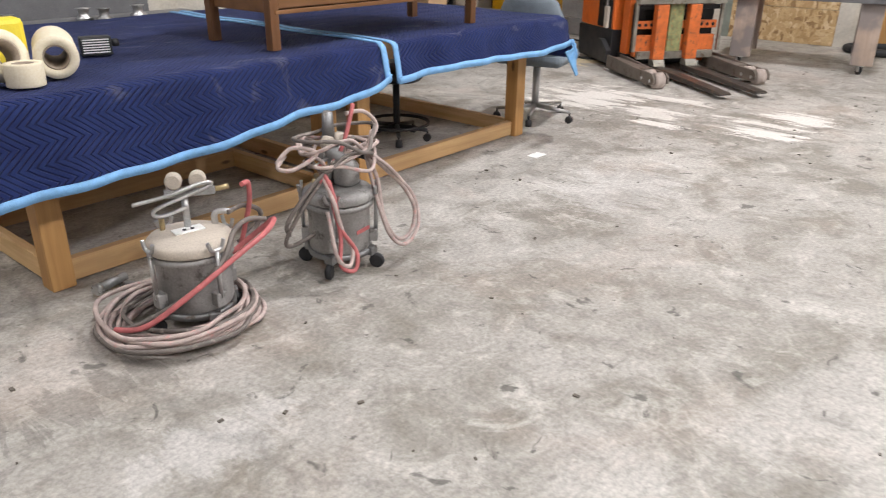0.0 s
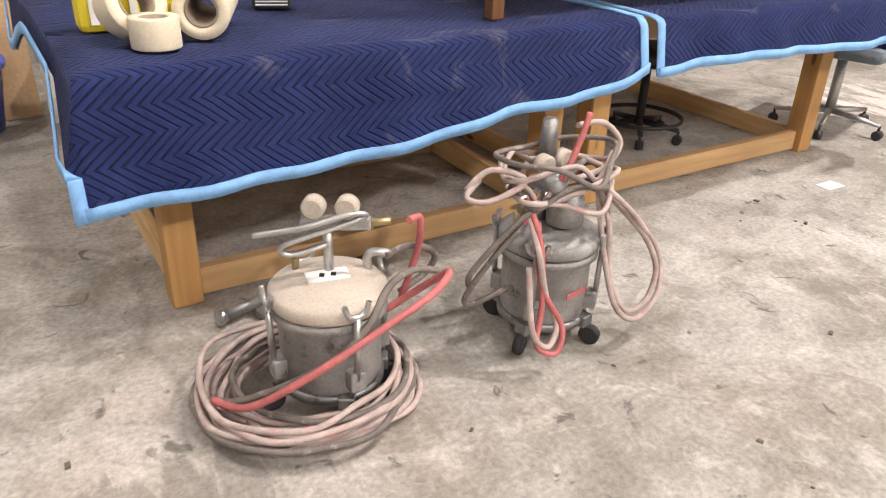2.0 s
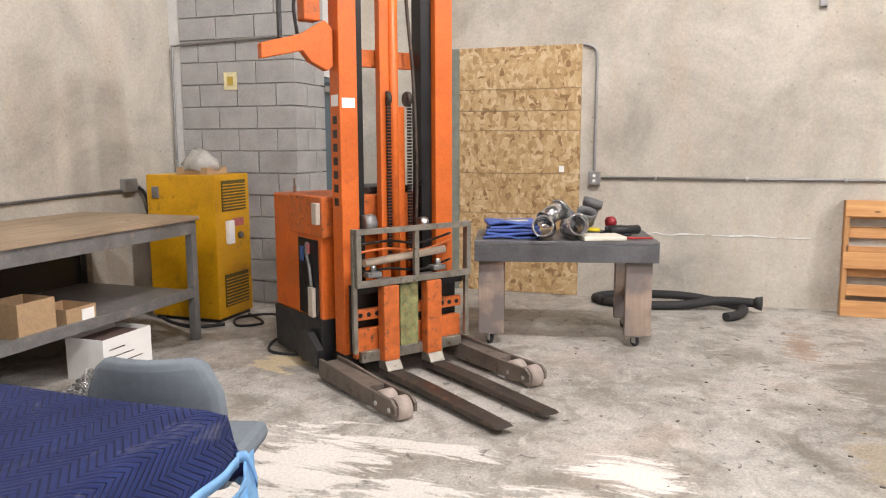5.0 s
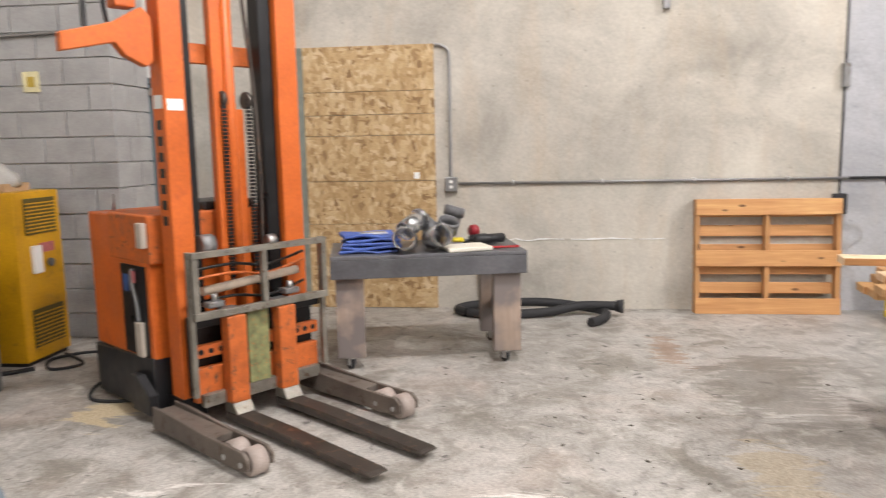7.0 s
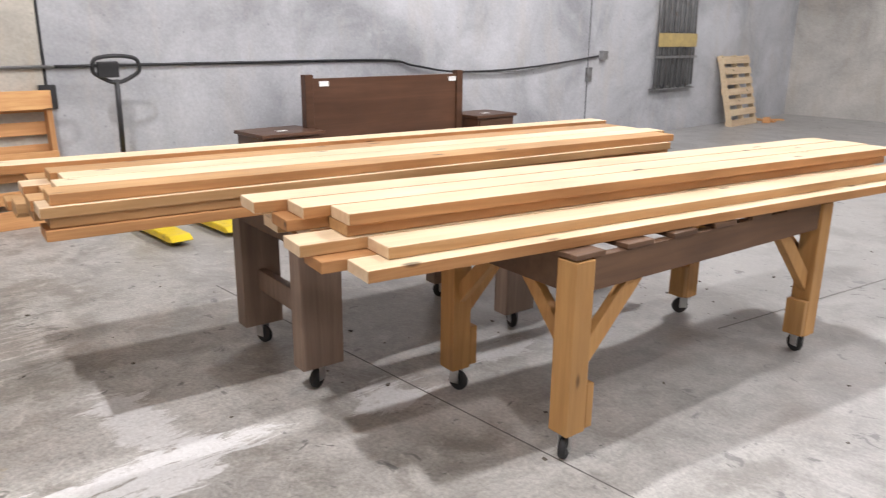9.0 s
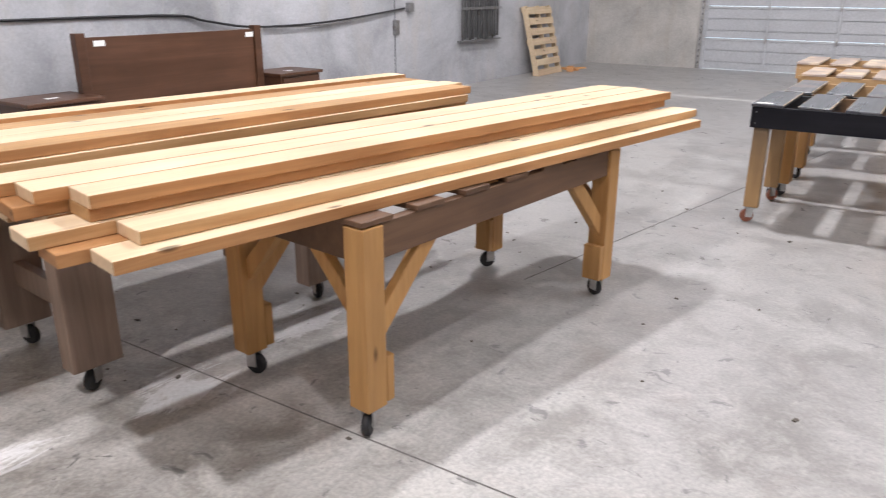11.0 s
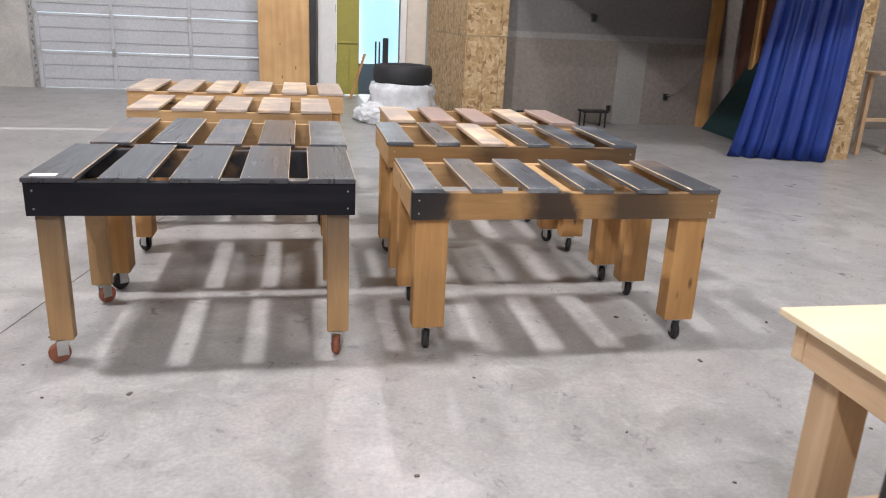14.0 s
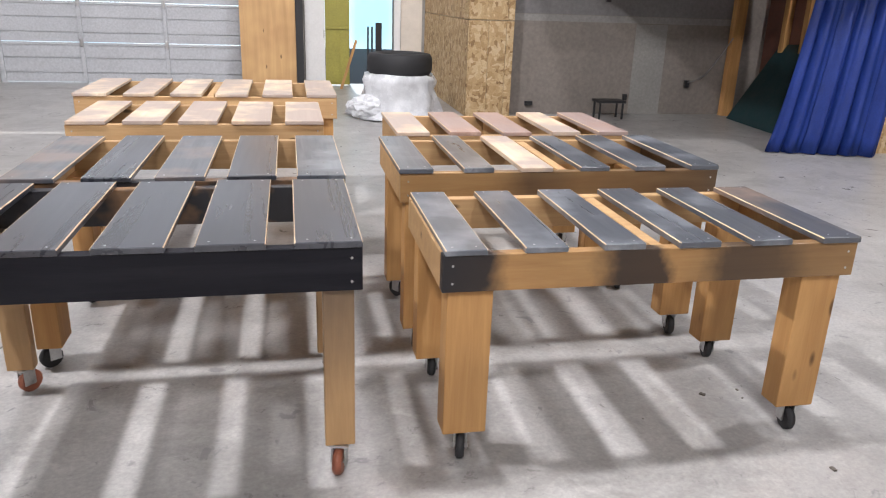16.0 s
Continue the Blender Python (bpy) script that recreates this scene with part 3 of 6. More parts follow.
def pallet_table(x0, x1, y0, y1, top, slats, slat_mat, front_mat, side_mat, leg, leg_mat, tyre, label, gap, face=0.13, legturn=0, inset=0.022):
    """x0..x1, y0 (far) .. y1 (near)."""
    w, d = x1 - x0, y1 - y0
    t = thing("pallet_table", pose(x0, y0, 0), label, "pallet table", "pallet tables on casters")
    part("front_board", slab(0, d - 0.04, top - face - 0.018, w, d, top - 0.018, 0.003), front_mat, t)
    part("back_board", slab(0, 0, top - face - 0.018, w, 0.04, top - 0.018, 0.003), side_mat, t)
    for x in (0.03, w - 0.03):
        for z in (top - face + 0.01, top - 0.05):
            part("screw", rod((x, d - 0.001, z), (x, d + 0.0015, z), 0.004, 8), STEEL, t)
    for x in (0.0, w / 2 - 0.02, w - 0.04):
        part("stringer", slab(x, 0.042, top - face - 0.018, x + 0.04, d - 0.042, top - 0.02, 0.003), side_mat if x else front_mat, t)
    sw = (w - gap * (slats - 1)) / slats
    rng = random.Random(int(x0 * 100 + y0 * 1000))
    for k in range(slats):
        x = k * (sw + gap)
        j = rng.uniform(-0.008, 0.008)
        sm = slat_mat[k % len(slat_mat)]
        lift = rng.uniform(0, 0.003)
        sl = part("slat", slab(x, 0.0 + j * 0.5, top - 0.018, x + sw + j, d + 0.003 + abs(j), top + lift, 0.003), sm, t)
        bare_or_shaded_edges(sl, RAW_Y)
        for yy in (0.02, d - 0.02):
            for xx in (x + 0.03, x + sw - 0.03):
                part("nail", rod((xx, yy, top - 0.001), (xx, yy, top + lift + 0.0008), 0.003, 6), STEEL, t)
    lw, ld = leg
    for x in (inset, w - inset - lw):
        for y in (inset, d - inset - ld):
            part("leg", slab(x, y, 0.1, x + lw, y + ld, top - face - 0.018 if legturn == 0 else top - 0.02, 0.004), leg_mat, t)
            caster(t, x + lw / 2, y + ld / 2, tyre, rng.uniform(0, 360))
    return t


def sprayed_front(name, length, stops, seed):
    """Bare board with black overspray in stretches along x; stops: (share of the length, soot)."""
    m = wood(name, (0.36, 0.19, 0.07), (0.5, 0.3, 0.12), 0, 0.45, False)
    n, l = m.node_tree.nodes, m.node_tree.links
    b = n["Principled BSDF"]
    bare = b.inputs["Base Color"].links[0].from_socket
    tc = n.new("ShaderNodeTexCoord")
    sep = n.new("ShaderNodeSeparateXYZ")
    l.new(tc.outputs["Object"], sep.inputs[0])
    mp = n.new("ShaderNodeMapping")
    mp.inputs["Location"].default_value = (seed, seed, 0)
    l.new(tc.outputs["Object"], mp.inputs[0])
    wob = noise_tex(n, l, mp.outputs[0], 6.0, 4, 0.6)
    ad = n.new("ShaderNodeMath")
    ad.operation = "MULTIPLY_ADD"
    ad.inputs[1].default_value = 0.16
    l.new(wob, ad.inputs[0])
    l.new(sep.outputs["X"], ad.inputs[2])
    mr = n.new("ShaderNodeMapRange")
    mr.inputs[1].default_value, mr.inputs[2].default_value = 0.08, length + 0.08
    l.new(ad.outputs[0], mr.inputs[0])
    l.new(mix(n, l, ramp(n, l, mr.outputs[0], stops), bare, (0.014, 0.013, 0.016)), b.inputs["Base Color"])
    return m


def sprayed_leg(name):
    """Bare leg, dusted black from the top down."""
    m = wood(name, (0.36, 0.21, 0.09), (0.5, 0.31, 0.14), 2, 0.45)
    n, l = m.node_tree.nodes, m.node_tree.links
    b = n["Principled BSDF"]
    bare = b.inputs["Base Color"].links[0].from_socket
    tc = n.new("ShaderNodeTexCoord")
    sep = n.new("ShaderNodeSeparateXYZ")
    l.new(tc.outputs["Object"], sep.inputs[0])
    ad = n.new("ShaderNodeMath")
    ad.operation = "MULTIPLY_ADD"
    ad.inputs[1].default_value = 0.3
    l.new(noise_tex(n, l, coords(n, l), 4.0, 4, 0.6), ad.inputs[0])
    l.new(sep.outputs["Z"], ad.inputs[2])
    l.new(mix(n, l, ramp(n, l, ad.outputs[0], [(0.35, 0.1), (0.85, 0.8)]), bare, (0.06, 0.05, 0.045)), b.inputs["Base Color"])
    return m


FRONT_2 = sprayed_front("scorched_front", 1.36, [(0.0, 0.35), (0.12, 0.5), (0.2, 0.8), (0.34, 0.85), (0.4, 0.25), (0.47, 0.1), (0.5, 0.9), (0.6, 0.92), (0.66, 0.12), (0.85, 0.06), (0.91, 0.97), (1.0, 1.0)], 3.0)
FRONT_3 = sprayed_front("dusted_front", 1.33, [(0.0, 0.75), (0.2, 0.6), (0.45, 0.5), (0.6, 0.7), (0.75, 0.2), (1.0, 0.15)], 9.0)
LEG_SOOT = sprayed_leg("sprayed_leg")
k1 = pallet_table(3.53, 4.75, -4.58, -3.86, 0.765, 5, [BLACK_Y], BLACK_X, SOOT_X, (0.09, 0.05), LEG_SOOT, URETHANE, "pallet table sprayed black, on orange casters", 0.08)
part("label", slab(0.06 + 1.05, 0.66, 0.766, 1.2, 0.7, 0.768), PAPER, k1, "white paper label")
pallet_table(3.52, 4.7, -5.45, -4.65, 0.765, 5, [GREY_Y, BLACK_Y, SOOT_Y, BLACK_Y, SOOT_Y], SOOT_X, PINE, (0.09, 0.14), PINE_Z, RUBBER, "pallet table with sooty sprayed slats", 0.08)
pallet_table(3.55, 4.78, -6.45, -5.76, 0.78, 5, [PALE_Y], PINE, PINE, (0.09, 0.14), PINE_Z, RUBBER, "pallet table of pale unsprayed slats", 0.075)
pallet_table(3.43, 4.95, -7.4, -6.62, 0.8, 6, [PALE_Y], PINE, PINE, (0.09, 0.14), PINE_Z, RUBBER, "wide pallet table of pale unsprayed slats", 0.085)
k2 = pallet_table(1.94, 3.3, -4.52, -3.87, 0.725, 6, [SOOT_Y, GREY_Y, GREY_Y, GREY_Y, GREY_Y, GREY_Y], FRONT_2, PINE, (0.14, 0.09), PINE_Z, RUBBER, "pallet table with partly scorched front board and sprayed slats", 0.115, 0.115)
pallet_table(1.98, 3.31, -5.34, -4.66, 0.78, 6, [GREY_Y, GREY_Y, GREY_Y, PALE_Y, GREY_Y, GREY_Y], FRONT_3, PINE, (0.14, 0.09), PINE_Z, RUBBER, "pallet table with sprayed slats, their grey sheen painted in", 0.115, 0.115)
pallet_table(2.06, 3.22, -6.0, -5.38, 0.79, 5, [RED_Y, PALE_Y, RED_Y], PINE, PINE, (0.14, 0.09), PINE_Z, RUBBER, "pallet table of reddish sprayed slats", 0.1, 0.115)

# ---- lumber on rolling tables ----
def lumber_table(m, length, width, top, leg, style, label, mat, mat_top):
    t = thing("rolling_table", m, label, "rolling table")
    lw, ld = leg
    for x in (-width / 2, width / 2 - 0.04):
        part("side_rail", slab(x + (0.012 if x < 0 else -0.012), -length / 2 + ld + 0.002, top - 0.12, x + (0.052 if x < 0 else 0.028), length / 2 - ld - 0.002, top, 0.003), mat_top, t)
    for k in range(7):
        y = -length / 2 + k * (length - 0.14) / 6
        part("slat", slab(-width / 2 + 0.004, y, top + 0.001, width / 2 - 0.004, y + 0.14, top + 0.02, 0.003), mat_top, t)
    for y in (-length / 2, length / 2 - 0.04):
        part("end_rail", slab(-width / 2 + lw + 0.002, y + (0.012 if y < 0 else -0.012), top - 0.12, width / 2 - lw - 0.002, y + (0.052 if y < 0 else 0.028), top - 0.002, 0.003), mat_top, t)
    for sx in (-1, 1):
        for sy in (-1, 1):
            x, y = sx * (width / 2 - lw / 2), sy * (length / 2 - ld / 2)
            part("leg", slab(x - lw / 2, y - ld / 2, 0.1, x + lw / 2, y + ld / 2, top - 0.004, 0.004), mat, t)
            caster(t, x, y, RUBBER, 40 * sx + 70 * sy)
            if style == "brace":
                o = [(y - sy * ld / 2, top - 0.42), (y - sy * ld / 2, top - 0.32), (y - sy * (ld / 2 + 0.2), top - 0.121), (y - sy * (ld / 2 + 0.29), top - 0.121)]
                part("brace", prism(o, (x - 0.02, x + 0.02), "x", 0.003), mat, t)
                part("foot_block", slab(x - lw / 2, y - (ld / 2 + 0.036) * sy, 0.11, x + lw / 2, y - (ld / 2 + 0.001) * sy, 0.28, 0.004), mat, t)
                o2 = [(x - sx * lw / 2, top - 0.34), (x - sx * lw / 2, top - 0.25), (x - sx * (lw / 2 + 0.13), top - 0.121), (x - sx * (lw / 2 + 0.2), top - 0.121)]
                part("brace", prism(o2, (y - 0.02, y + 0.02), "y", 0.003), mat, t)
    if style == "stretcher":
        for sy in (-1, 1):
            y = sy * (length / 2 - ld / 2)
            part("stretcher", slab(-width / 2 + lw + 0.002, y - 0.02, 0.28, width / 2 - lw - 0.002, y + 0.02, 0.38, 0.003), mat, t)
    return t


DARK_TOP = wood("stained_rail", (0.09, 0.045, 0.024), (0.17, 0.095, 0.053), 1, 0.55, False)
LEG_BROWN = wood("brown_leg", (0.17, 0.11, 0.08), (0.3, 0.22, 0.17), 2, 0.5, False)
T1 = pose(5.436, -1.43, 0, 0, 0, -6.5)
lumber_table(T1, 1.66, 0.74, 0.74, (0.09, 0.09), "brace", "rolling timber table with braced legs on casters", PINE_Z, DARK_TOP)
T2 = pose(6.485, -0.86, 0, 0, 0, -6.0)
lumber_table(T2, 1.3, 0.68, 0.74, (0.09, 0.19), "stretcher", "rolling table with broad brown sprayed legs", LEG_BROWN, DARK_TOP)

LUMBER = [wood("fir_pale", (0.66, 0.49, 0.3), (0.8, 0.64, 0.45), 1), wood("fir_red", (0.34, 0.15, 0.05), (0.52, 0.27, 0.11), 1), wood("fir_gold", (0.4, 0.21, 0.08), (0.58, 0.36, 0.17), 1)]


def plank(m, length, w, kind):
    ob = part("plank", slab(0, 0, 0, w, length, 0.038, 0.003), LUMBER[kind])
    # darker fir on the long sides stands in for their shading
    bare_or_shaded_edges(ob, LUMBER[1 + int(length * 100) % 2], True)
    ob.matrix_world = m
    return tagged(ob, "sawn softwood plank in the stack", "plank", "stacked planks")


rng = random.Random(4)
# near stack: the near lower corner at (5.42, 0.13), running towards -y
d1 = math.degrees(math.atan2(-0.59, 2.89))
S1 = pose(5.42, 0.13, 0.7625, 0, 0, d1) @ pose(0, 0, 0, 0, 0, 180)
for layer, row in ((0, [(0.035, 0.02, 3.0), (-0.11, -0.06, 2.9), (-0.3, -0.02, 2.95), (-0.445, 0.05, 2.9), (-0.59, 0.03, 2.9)]),
                   (1, [(-0.03, 0.12, 2.97), (-0.175, -0.1, 3.05), (-0.335, 0.0, 2.9), (-0.48, -0.06, 2.95), (-0.63, -0.02, 2.9)]),
                   (2, [(-0.19, 0.06, 2.98), (-0.335, -0.08, 3.0), (-0.48, -0.02, 3.0), (-0.625, 0.0, 2.9)]),
                   (3, [(-0.17, 0.06, 3.0), (-0.317, -0.03, 3.12), (-0.465, -0.14, 3.2)])):
    for w, s, ln in row:
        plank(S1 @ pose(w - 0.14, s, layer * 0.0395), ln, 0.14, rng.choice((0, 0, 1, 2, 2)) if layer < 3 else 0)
S2 = pose(6.42, 0.66, 0.7625, 0, 0, math.degrees(math.atan2(-0.5, 3.3))) @ pose(0, 0, 0, 0, 0, 180)
for layer in range(4):
    for k in range(5 if layer < 3 else 4):
        plank(S2 @ pose(-0.145 * (k + 1) - 0.02 * (layer % 2), rng.uniform(-0.07, 0.07) + 0.02 * layer, layer * 0.0395), rng.uniform(3.1, 3.28), 0.14, rng.choice((0, 1, 2, 2)) if layer < 3 else rng.choice((0, 0, 2)))
plank(S2 @ pose(-0.86, -0.12, 3 * 0.0395), 3.5, 0.14, 0)

# ---- quilted blankets on the two timber tables ----
def quilt_material():
    m, n, l, b = nodes_of("quilted_cloth")
    v = coords(n, l, (1, 1, 1), True)
    sep = n.new("ShaderNodeSeparateXYZ")
    l.new(v, sep.inputs[0])

    def op(kind, a, c):
        k = n.new("ShaderNodeMath")
        k.operation = kind
        for s, w in zip(k.inputs, (a, c)):
            if isinstance(w, (int, float)):
                s.default_value = w
            else:
                l.new(w, s)
        return k.outputs[0]
    q = op("ADD", sep.outputs["Y"], sep.outputs["Z"])
    ph = op("ADD", sep.outputs["X"], op("MULTIPLY", op("PINGPONG", q, 0.075), 1.1))
    st = op("PINGPONG", op("DIVIDE", ph, 0.029), 0.5)
    st = op("MULTIPLY", st, 2.0)
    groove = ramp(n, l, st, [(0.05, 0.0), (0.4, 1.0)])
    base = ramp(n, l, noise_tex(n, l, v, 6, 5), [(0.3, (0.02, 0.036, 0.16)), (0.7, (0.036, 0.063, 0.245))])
    # crease shade is put into the colour of the stitch grooves
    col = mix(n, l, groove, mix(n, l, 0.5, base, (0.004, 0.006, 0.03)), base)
    dust = ramp(n, l, noise_tex(n, l, coords(n, l, (1, 2.5, 1), True), 3.3, 8, 0.7, 1.0), [(0.58, 0.0), (0.74, 0.6)])
    col = mix(n, l, dust, col, (0.34, 0.34, 0.42))
    l.new(col, b.inputs["Base Color"])
    b.inputs["Roughness"].default_value = 0.9
    b.inputs["Sheen Weight"].default_value = 0.08
    bump(n, l, b, groove, 0.9, 0.006)
    return m


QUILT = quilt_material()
BINDING = plain("blue_binding", (0.2, 0.42, 0.72), 0.8, vary=0.2, scale=20)
TOPZ = 0.765


def blanket(x0, x1, y_back, drop, side0, side1, label):
    """A cloth over the table edge: drop(x) is the height of its front hem; side0/side1 hang over the ends."""
    yf, r = 3.3, 0.035
    bm = bmesh.new()
    cols, nx = [], 60
    hem = []
    for i in range(nx + 1):
        f = i / nx
        x = x0 + (x1 - x0) * f
        z_end = drop(x)
        row = []
        pts = [(y_back - (y_back - yf - r) * k / 14, TOPZ + 0.003 * math.sin(7 * x + k)) for k in range(15)]
        pts += [(yf + r - r * math.sin(a), TOPZ - r + r * math.cos(a)) for a in (0.5, 1.0, 1.57)]
        n_down = 9
        for k in range(1, n_down + 1):
            g = k / n_down
            wave = 0.016 * g * math.sin(9 * x + 1.3) + 0.01 * g * math.sin(23 * x)
            pts.append((yf - 0.03 * g - wave, TOPZ - r + (z_end - TOPZ + r) * g))
        for (y, z) in pts:
            xx, zz = x, z
            if side0 and x < x0 + side0:
                d = x0 + side0 - x
                k = 1 - 0.7 * max(0, min(1, (y - 3.32) / 0.25)) + 0.55 * math.exp(-((y - 4.55) / 0.2) ** 2)
                xx, zz = x0 + side0 - 0.035 - 0.22 * d * k, min(z, TOPZ - d * k)
            if side1 and x > x1 - side1:
                d = x - (x1 - side1)
                xx, zz = x1 - side1 + 0.035 + 0.25 * d, min(z, TOPZ - d)
            row.append(bm.verts.new((xx, y, max(zz, 0.3))))
        hem.append(row[-1].co.copy())
        cols.append(row)
    for a, b in zip(cols, cols[1:]):
        for k in range(len(a) - 1):
            f = bm.faces.new((a[k], b[k], b[k + 1], a[k + 1]))
            f.smooth = True
    ends = [[v.co.copy() for v in cols[0]], [v.co.copy() for v in cols[-1]]]
    bmesh.ops.solidify(bm, geom=bm.faces[:], thickness=0.007)
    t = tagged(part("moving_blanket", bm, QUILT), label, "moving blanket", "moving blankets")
    for edge, inward in ((hem, None), (ends[0], 1), (ends[1], -1)):
        bb = bmesh.new()
        rows = []
        for p in edge:
            drape = inward is not None and (side0 if inward > 0 else side1)
            u = Vector((0, 0, 1)) if inward is None or (drape and p.y > yf - 0.001) else Vector((inward, 0, 0))
            off = Vector((0, -0.009, 0)) if p.y < yf + 0.02 else Vector((-(inward or 0) * 0.008, 0, 0.006))
            rows.append([bb.verts.new(p + off - u * 0.004), bb.verts.new(p + off + u * 0.03)])
        for p, q in zip(rows, rows[1:]):
            bb.faces.new((p[0], q[0], q[1], p[1])).smooth = True
        bmesh.ops.recalc_face_normals(bb, faces=bb.faces)
        bmesh.ops.solidify(bb, geom=bb.faces[:], thickness=0.006)
        part("binding", bb, BINDING, t, "light blue cloth binding")
    return t


blanket(0.98, 2.93, 5.1, lambda x: 0.425 + 0.12 * max(0, x - 1.2) / 1.7 + 0.012 * math.sin(6 * x) + 0.06 * max(0, x - 2.6) / 0.3, 0.24, 0, "navy quilted moving blanket hanging over the timber table")
blanket(2.985, 4.75, 5.1, lambda x: 0.585 - 0.01 * math.sin(5 * x), 0, 0.26, "navy quilted moving blanket dusty with sanding powder")
fl = prism([(-0.2, 0.0), (0.0, 0.035), (0.13, 0.05), (0.12, -0.03), (0.08, -0.13), (-0.06, -0.15), (-0.15, -0.06)], (-0.004, 0.004), "y", 0.002)
bmesh.ops.triangulate(fl, faces=fl.faces[:])
bmesh.ops.subdivide_edges(fl, edges=fl.edges[:], cuts=2)
for vv in fl.verts:
    vv.co.y += 0.03 * math.sin(13 * vv.co.x + 6 * vv.co.z)
flap = tagged(part("blanket_corner", fl, plain("pale_blue_lining", (0.16, 0.36, 0.62), 0.85, vary=0.15)), "pale blue blanket corner turned outwards", "blanket corner")
flap.matrix_world = pose(4.52, 3.235, 0.56, -8, 6, 12)


def timber_table(x0, x1, y0, y1, mid, label):
    t = thing("timber_table", pose(0, 0, 0), label, "work table")
    part("tabletop", slab(x0 - 0.04, y0 - 0.03, 0.735, x1 + 0.04, y1 + 0.03, 0.756), PLY, t)
    for x in (x0, x1 - 0.09):
        for y in (y0, y1 - 0.09):
            part("leg", slab(x, y, 0, x + 0.09, y + 0.09, 0.735, 0.005), PINE_Z, t)
        part("side_rail", slab(x + 0.02, y0 + 0.092, 0.01, x + 0.06, y1 - 0.092, 0.1, 0.003), PINE_Y, t)
        part("side_rail", slab(x + 0.02, y0 + 0.092, 0.63, x + 0.06, y1 - 0.092, 0.734, 0.003), PINE_Y, t)
    for y in (y0 + 0.03, y1 - 0.06):
        part("front_rail", slab(x0 + 0.092, y, 0.01, x1 - 0.092, y + 0.04, 0.1, 0.003), PINE, t)
        part("front_rail", slab(x0 + 0.092, y, 0.63, x1 - 0.092, y + 0.04, 0.734, 0.003), PINE, t)
    if mid:
        part("cross_rail", slab(x0 + 0.062, mid, 0.01, x1 - 0.062, mid + 0.04, 0.1, 0.003), PINE, t)
    return t


timber_table(1.355, 2.79, 3.5, 5.0, 4.3, "square-post timber work table under the navy blanket")
timber_table(2.95, 4.43, 3.52, 5.0, 0, "square-post timber work table with low rails")

# ---- dresser on the table ----
WALNUT = wood("walnut_stain", (0.13, 0.055, 0.02), (0.26, 0.125, 0.05), 0, 0.4, False, ring=12)
WALNUT_Z = wood("walnut_upright", (0.11, 0.048, 0.018), (0.2, 0.09, 0.036), 2, 0.4, False, ring=14)
PEWTER = plain("pewter", (0.3, 0.27, 0.25), 0.35, 0.9)
dr = thing("dresser", pose(2.4, 3.44, TOPZ + 0.006), "stained brown wooden dresser standing on the blanket", "dresser")
W, D = 1.41, 0.5
part("case", slab(0.03, 0.03, 0.15, W - 0.03, D, 0.815, 0.004), WALNUT, dr)
part("top", slab(-0.015, -0.015, 0.815, W + 0.015, D + 0.01, 0.842, 0.006), WALNUT, dr)
part("bottom_rail", slab(0.03, 0.004, 0.148, W - 0.03, 0.03, 0.166, 0.003), WALNUT, dr)
for x in (0.0, W - 0.045):
    for y in (0.0, D - 0.045):
        b2 = slab(x, y, 0, x + 0.045, y + 0.045, 0.815, 0.003)
        for vv in b2.verts:
            if vv.co.z < 0.05:
                vv.co.x += 0.013 * (1 if x > 0.1 else -1) * -0.6
                vv.co.y += 0.01 if y < 0.1 else -0.01
        part("leg", b2, WALNUT_Z, dr)
for z0, z1 in ((0.172, 0.35), (0.358, 0.588), (0.596, 0.808)):
    for x0, x1 in ((0.05, 0.668), (0.676, W - 0.05)) if z0 < 0.55 else ((0.05, 0.465), (0.473, 0.935), (0.943, W - 0.05)):
        dwr = part("drawer", slab(x0, 0.008, z0, x1, 0.036, z1, 0.003), WALNUT, dr)
        xc, zc = (x0 + x1) / 2, (z0 + z1) / 2 + 0.01
        hb = rod((xc - 0.075, -0.016, zc), (xc + 0.075, -0.016, zc), 0.005, 8)
        for s in (-0.055, 0.055):
            rod((xc + s, 0.01, zc), (xc + s, -0.016, zc), 0.004, 8, hb)
        part("handle", hb, PEWTER, dwr, "dull pewter bar handle")
part("tag", slab(W - 0.22, 0.004, 0.68, W - 0.1, 0.0065, 0.72), PAPER, dr, "white paper tag")

# ---- small things on the blanket ----
TAPE = plain("masking_paper", (0.72, 0.64, 0.48), 0.7, vary=0.08)


def tape_roll(m, r, h, label):
    ob = part("tape_roll", lathe([(r * 0.62, 0), (r, 0), (r + 0.001, 0.004), (r + 0.001, h - 0.004), (r, h), (r * 0.62, h), (r * 0.6, h - 0.003), (r * 0.6, 0.003)], 30, None, None, True), TAPE)
    ob.matrix_world = m
    part("core", lathe([(r * 0.52, 0.002), (r * 0.59, 0.002), (r * 0.59, h - 0.002), (r * 0.52, h - 0.002)], 24, None, None, True), plain("card_core", (0.3, 0.24, 0.18), 0.8), ob)
    return tagged(ob, label, "tape roll", "rolls of masking tape")


tape_roll(pose(1.405, 3.47, TOPZ + 0.006), 0.06, 0.075, "cream masking tape roll lying on the blanket")
tape_roll(pose(1.36, 3.58, TOPZ + 0.085, 70, 0, 20), 0.08, 0.07, "cream masking tape roll leaning on its side")
tape_roll(pose(1.53, 3.5, TOPZ + 0.079, -90, 0, -22), 0.072, 0.3, "long cream masking paper roll lying on the blanket")
bag = slab(1.26, 3.68, TOPZ + 0.006, 1.52, 3.76, TOPZ + 0.2, 0.02)
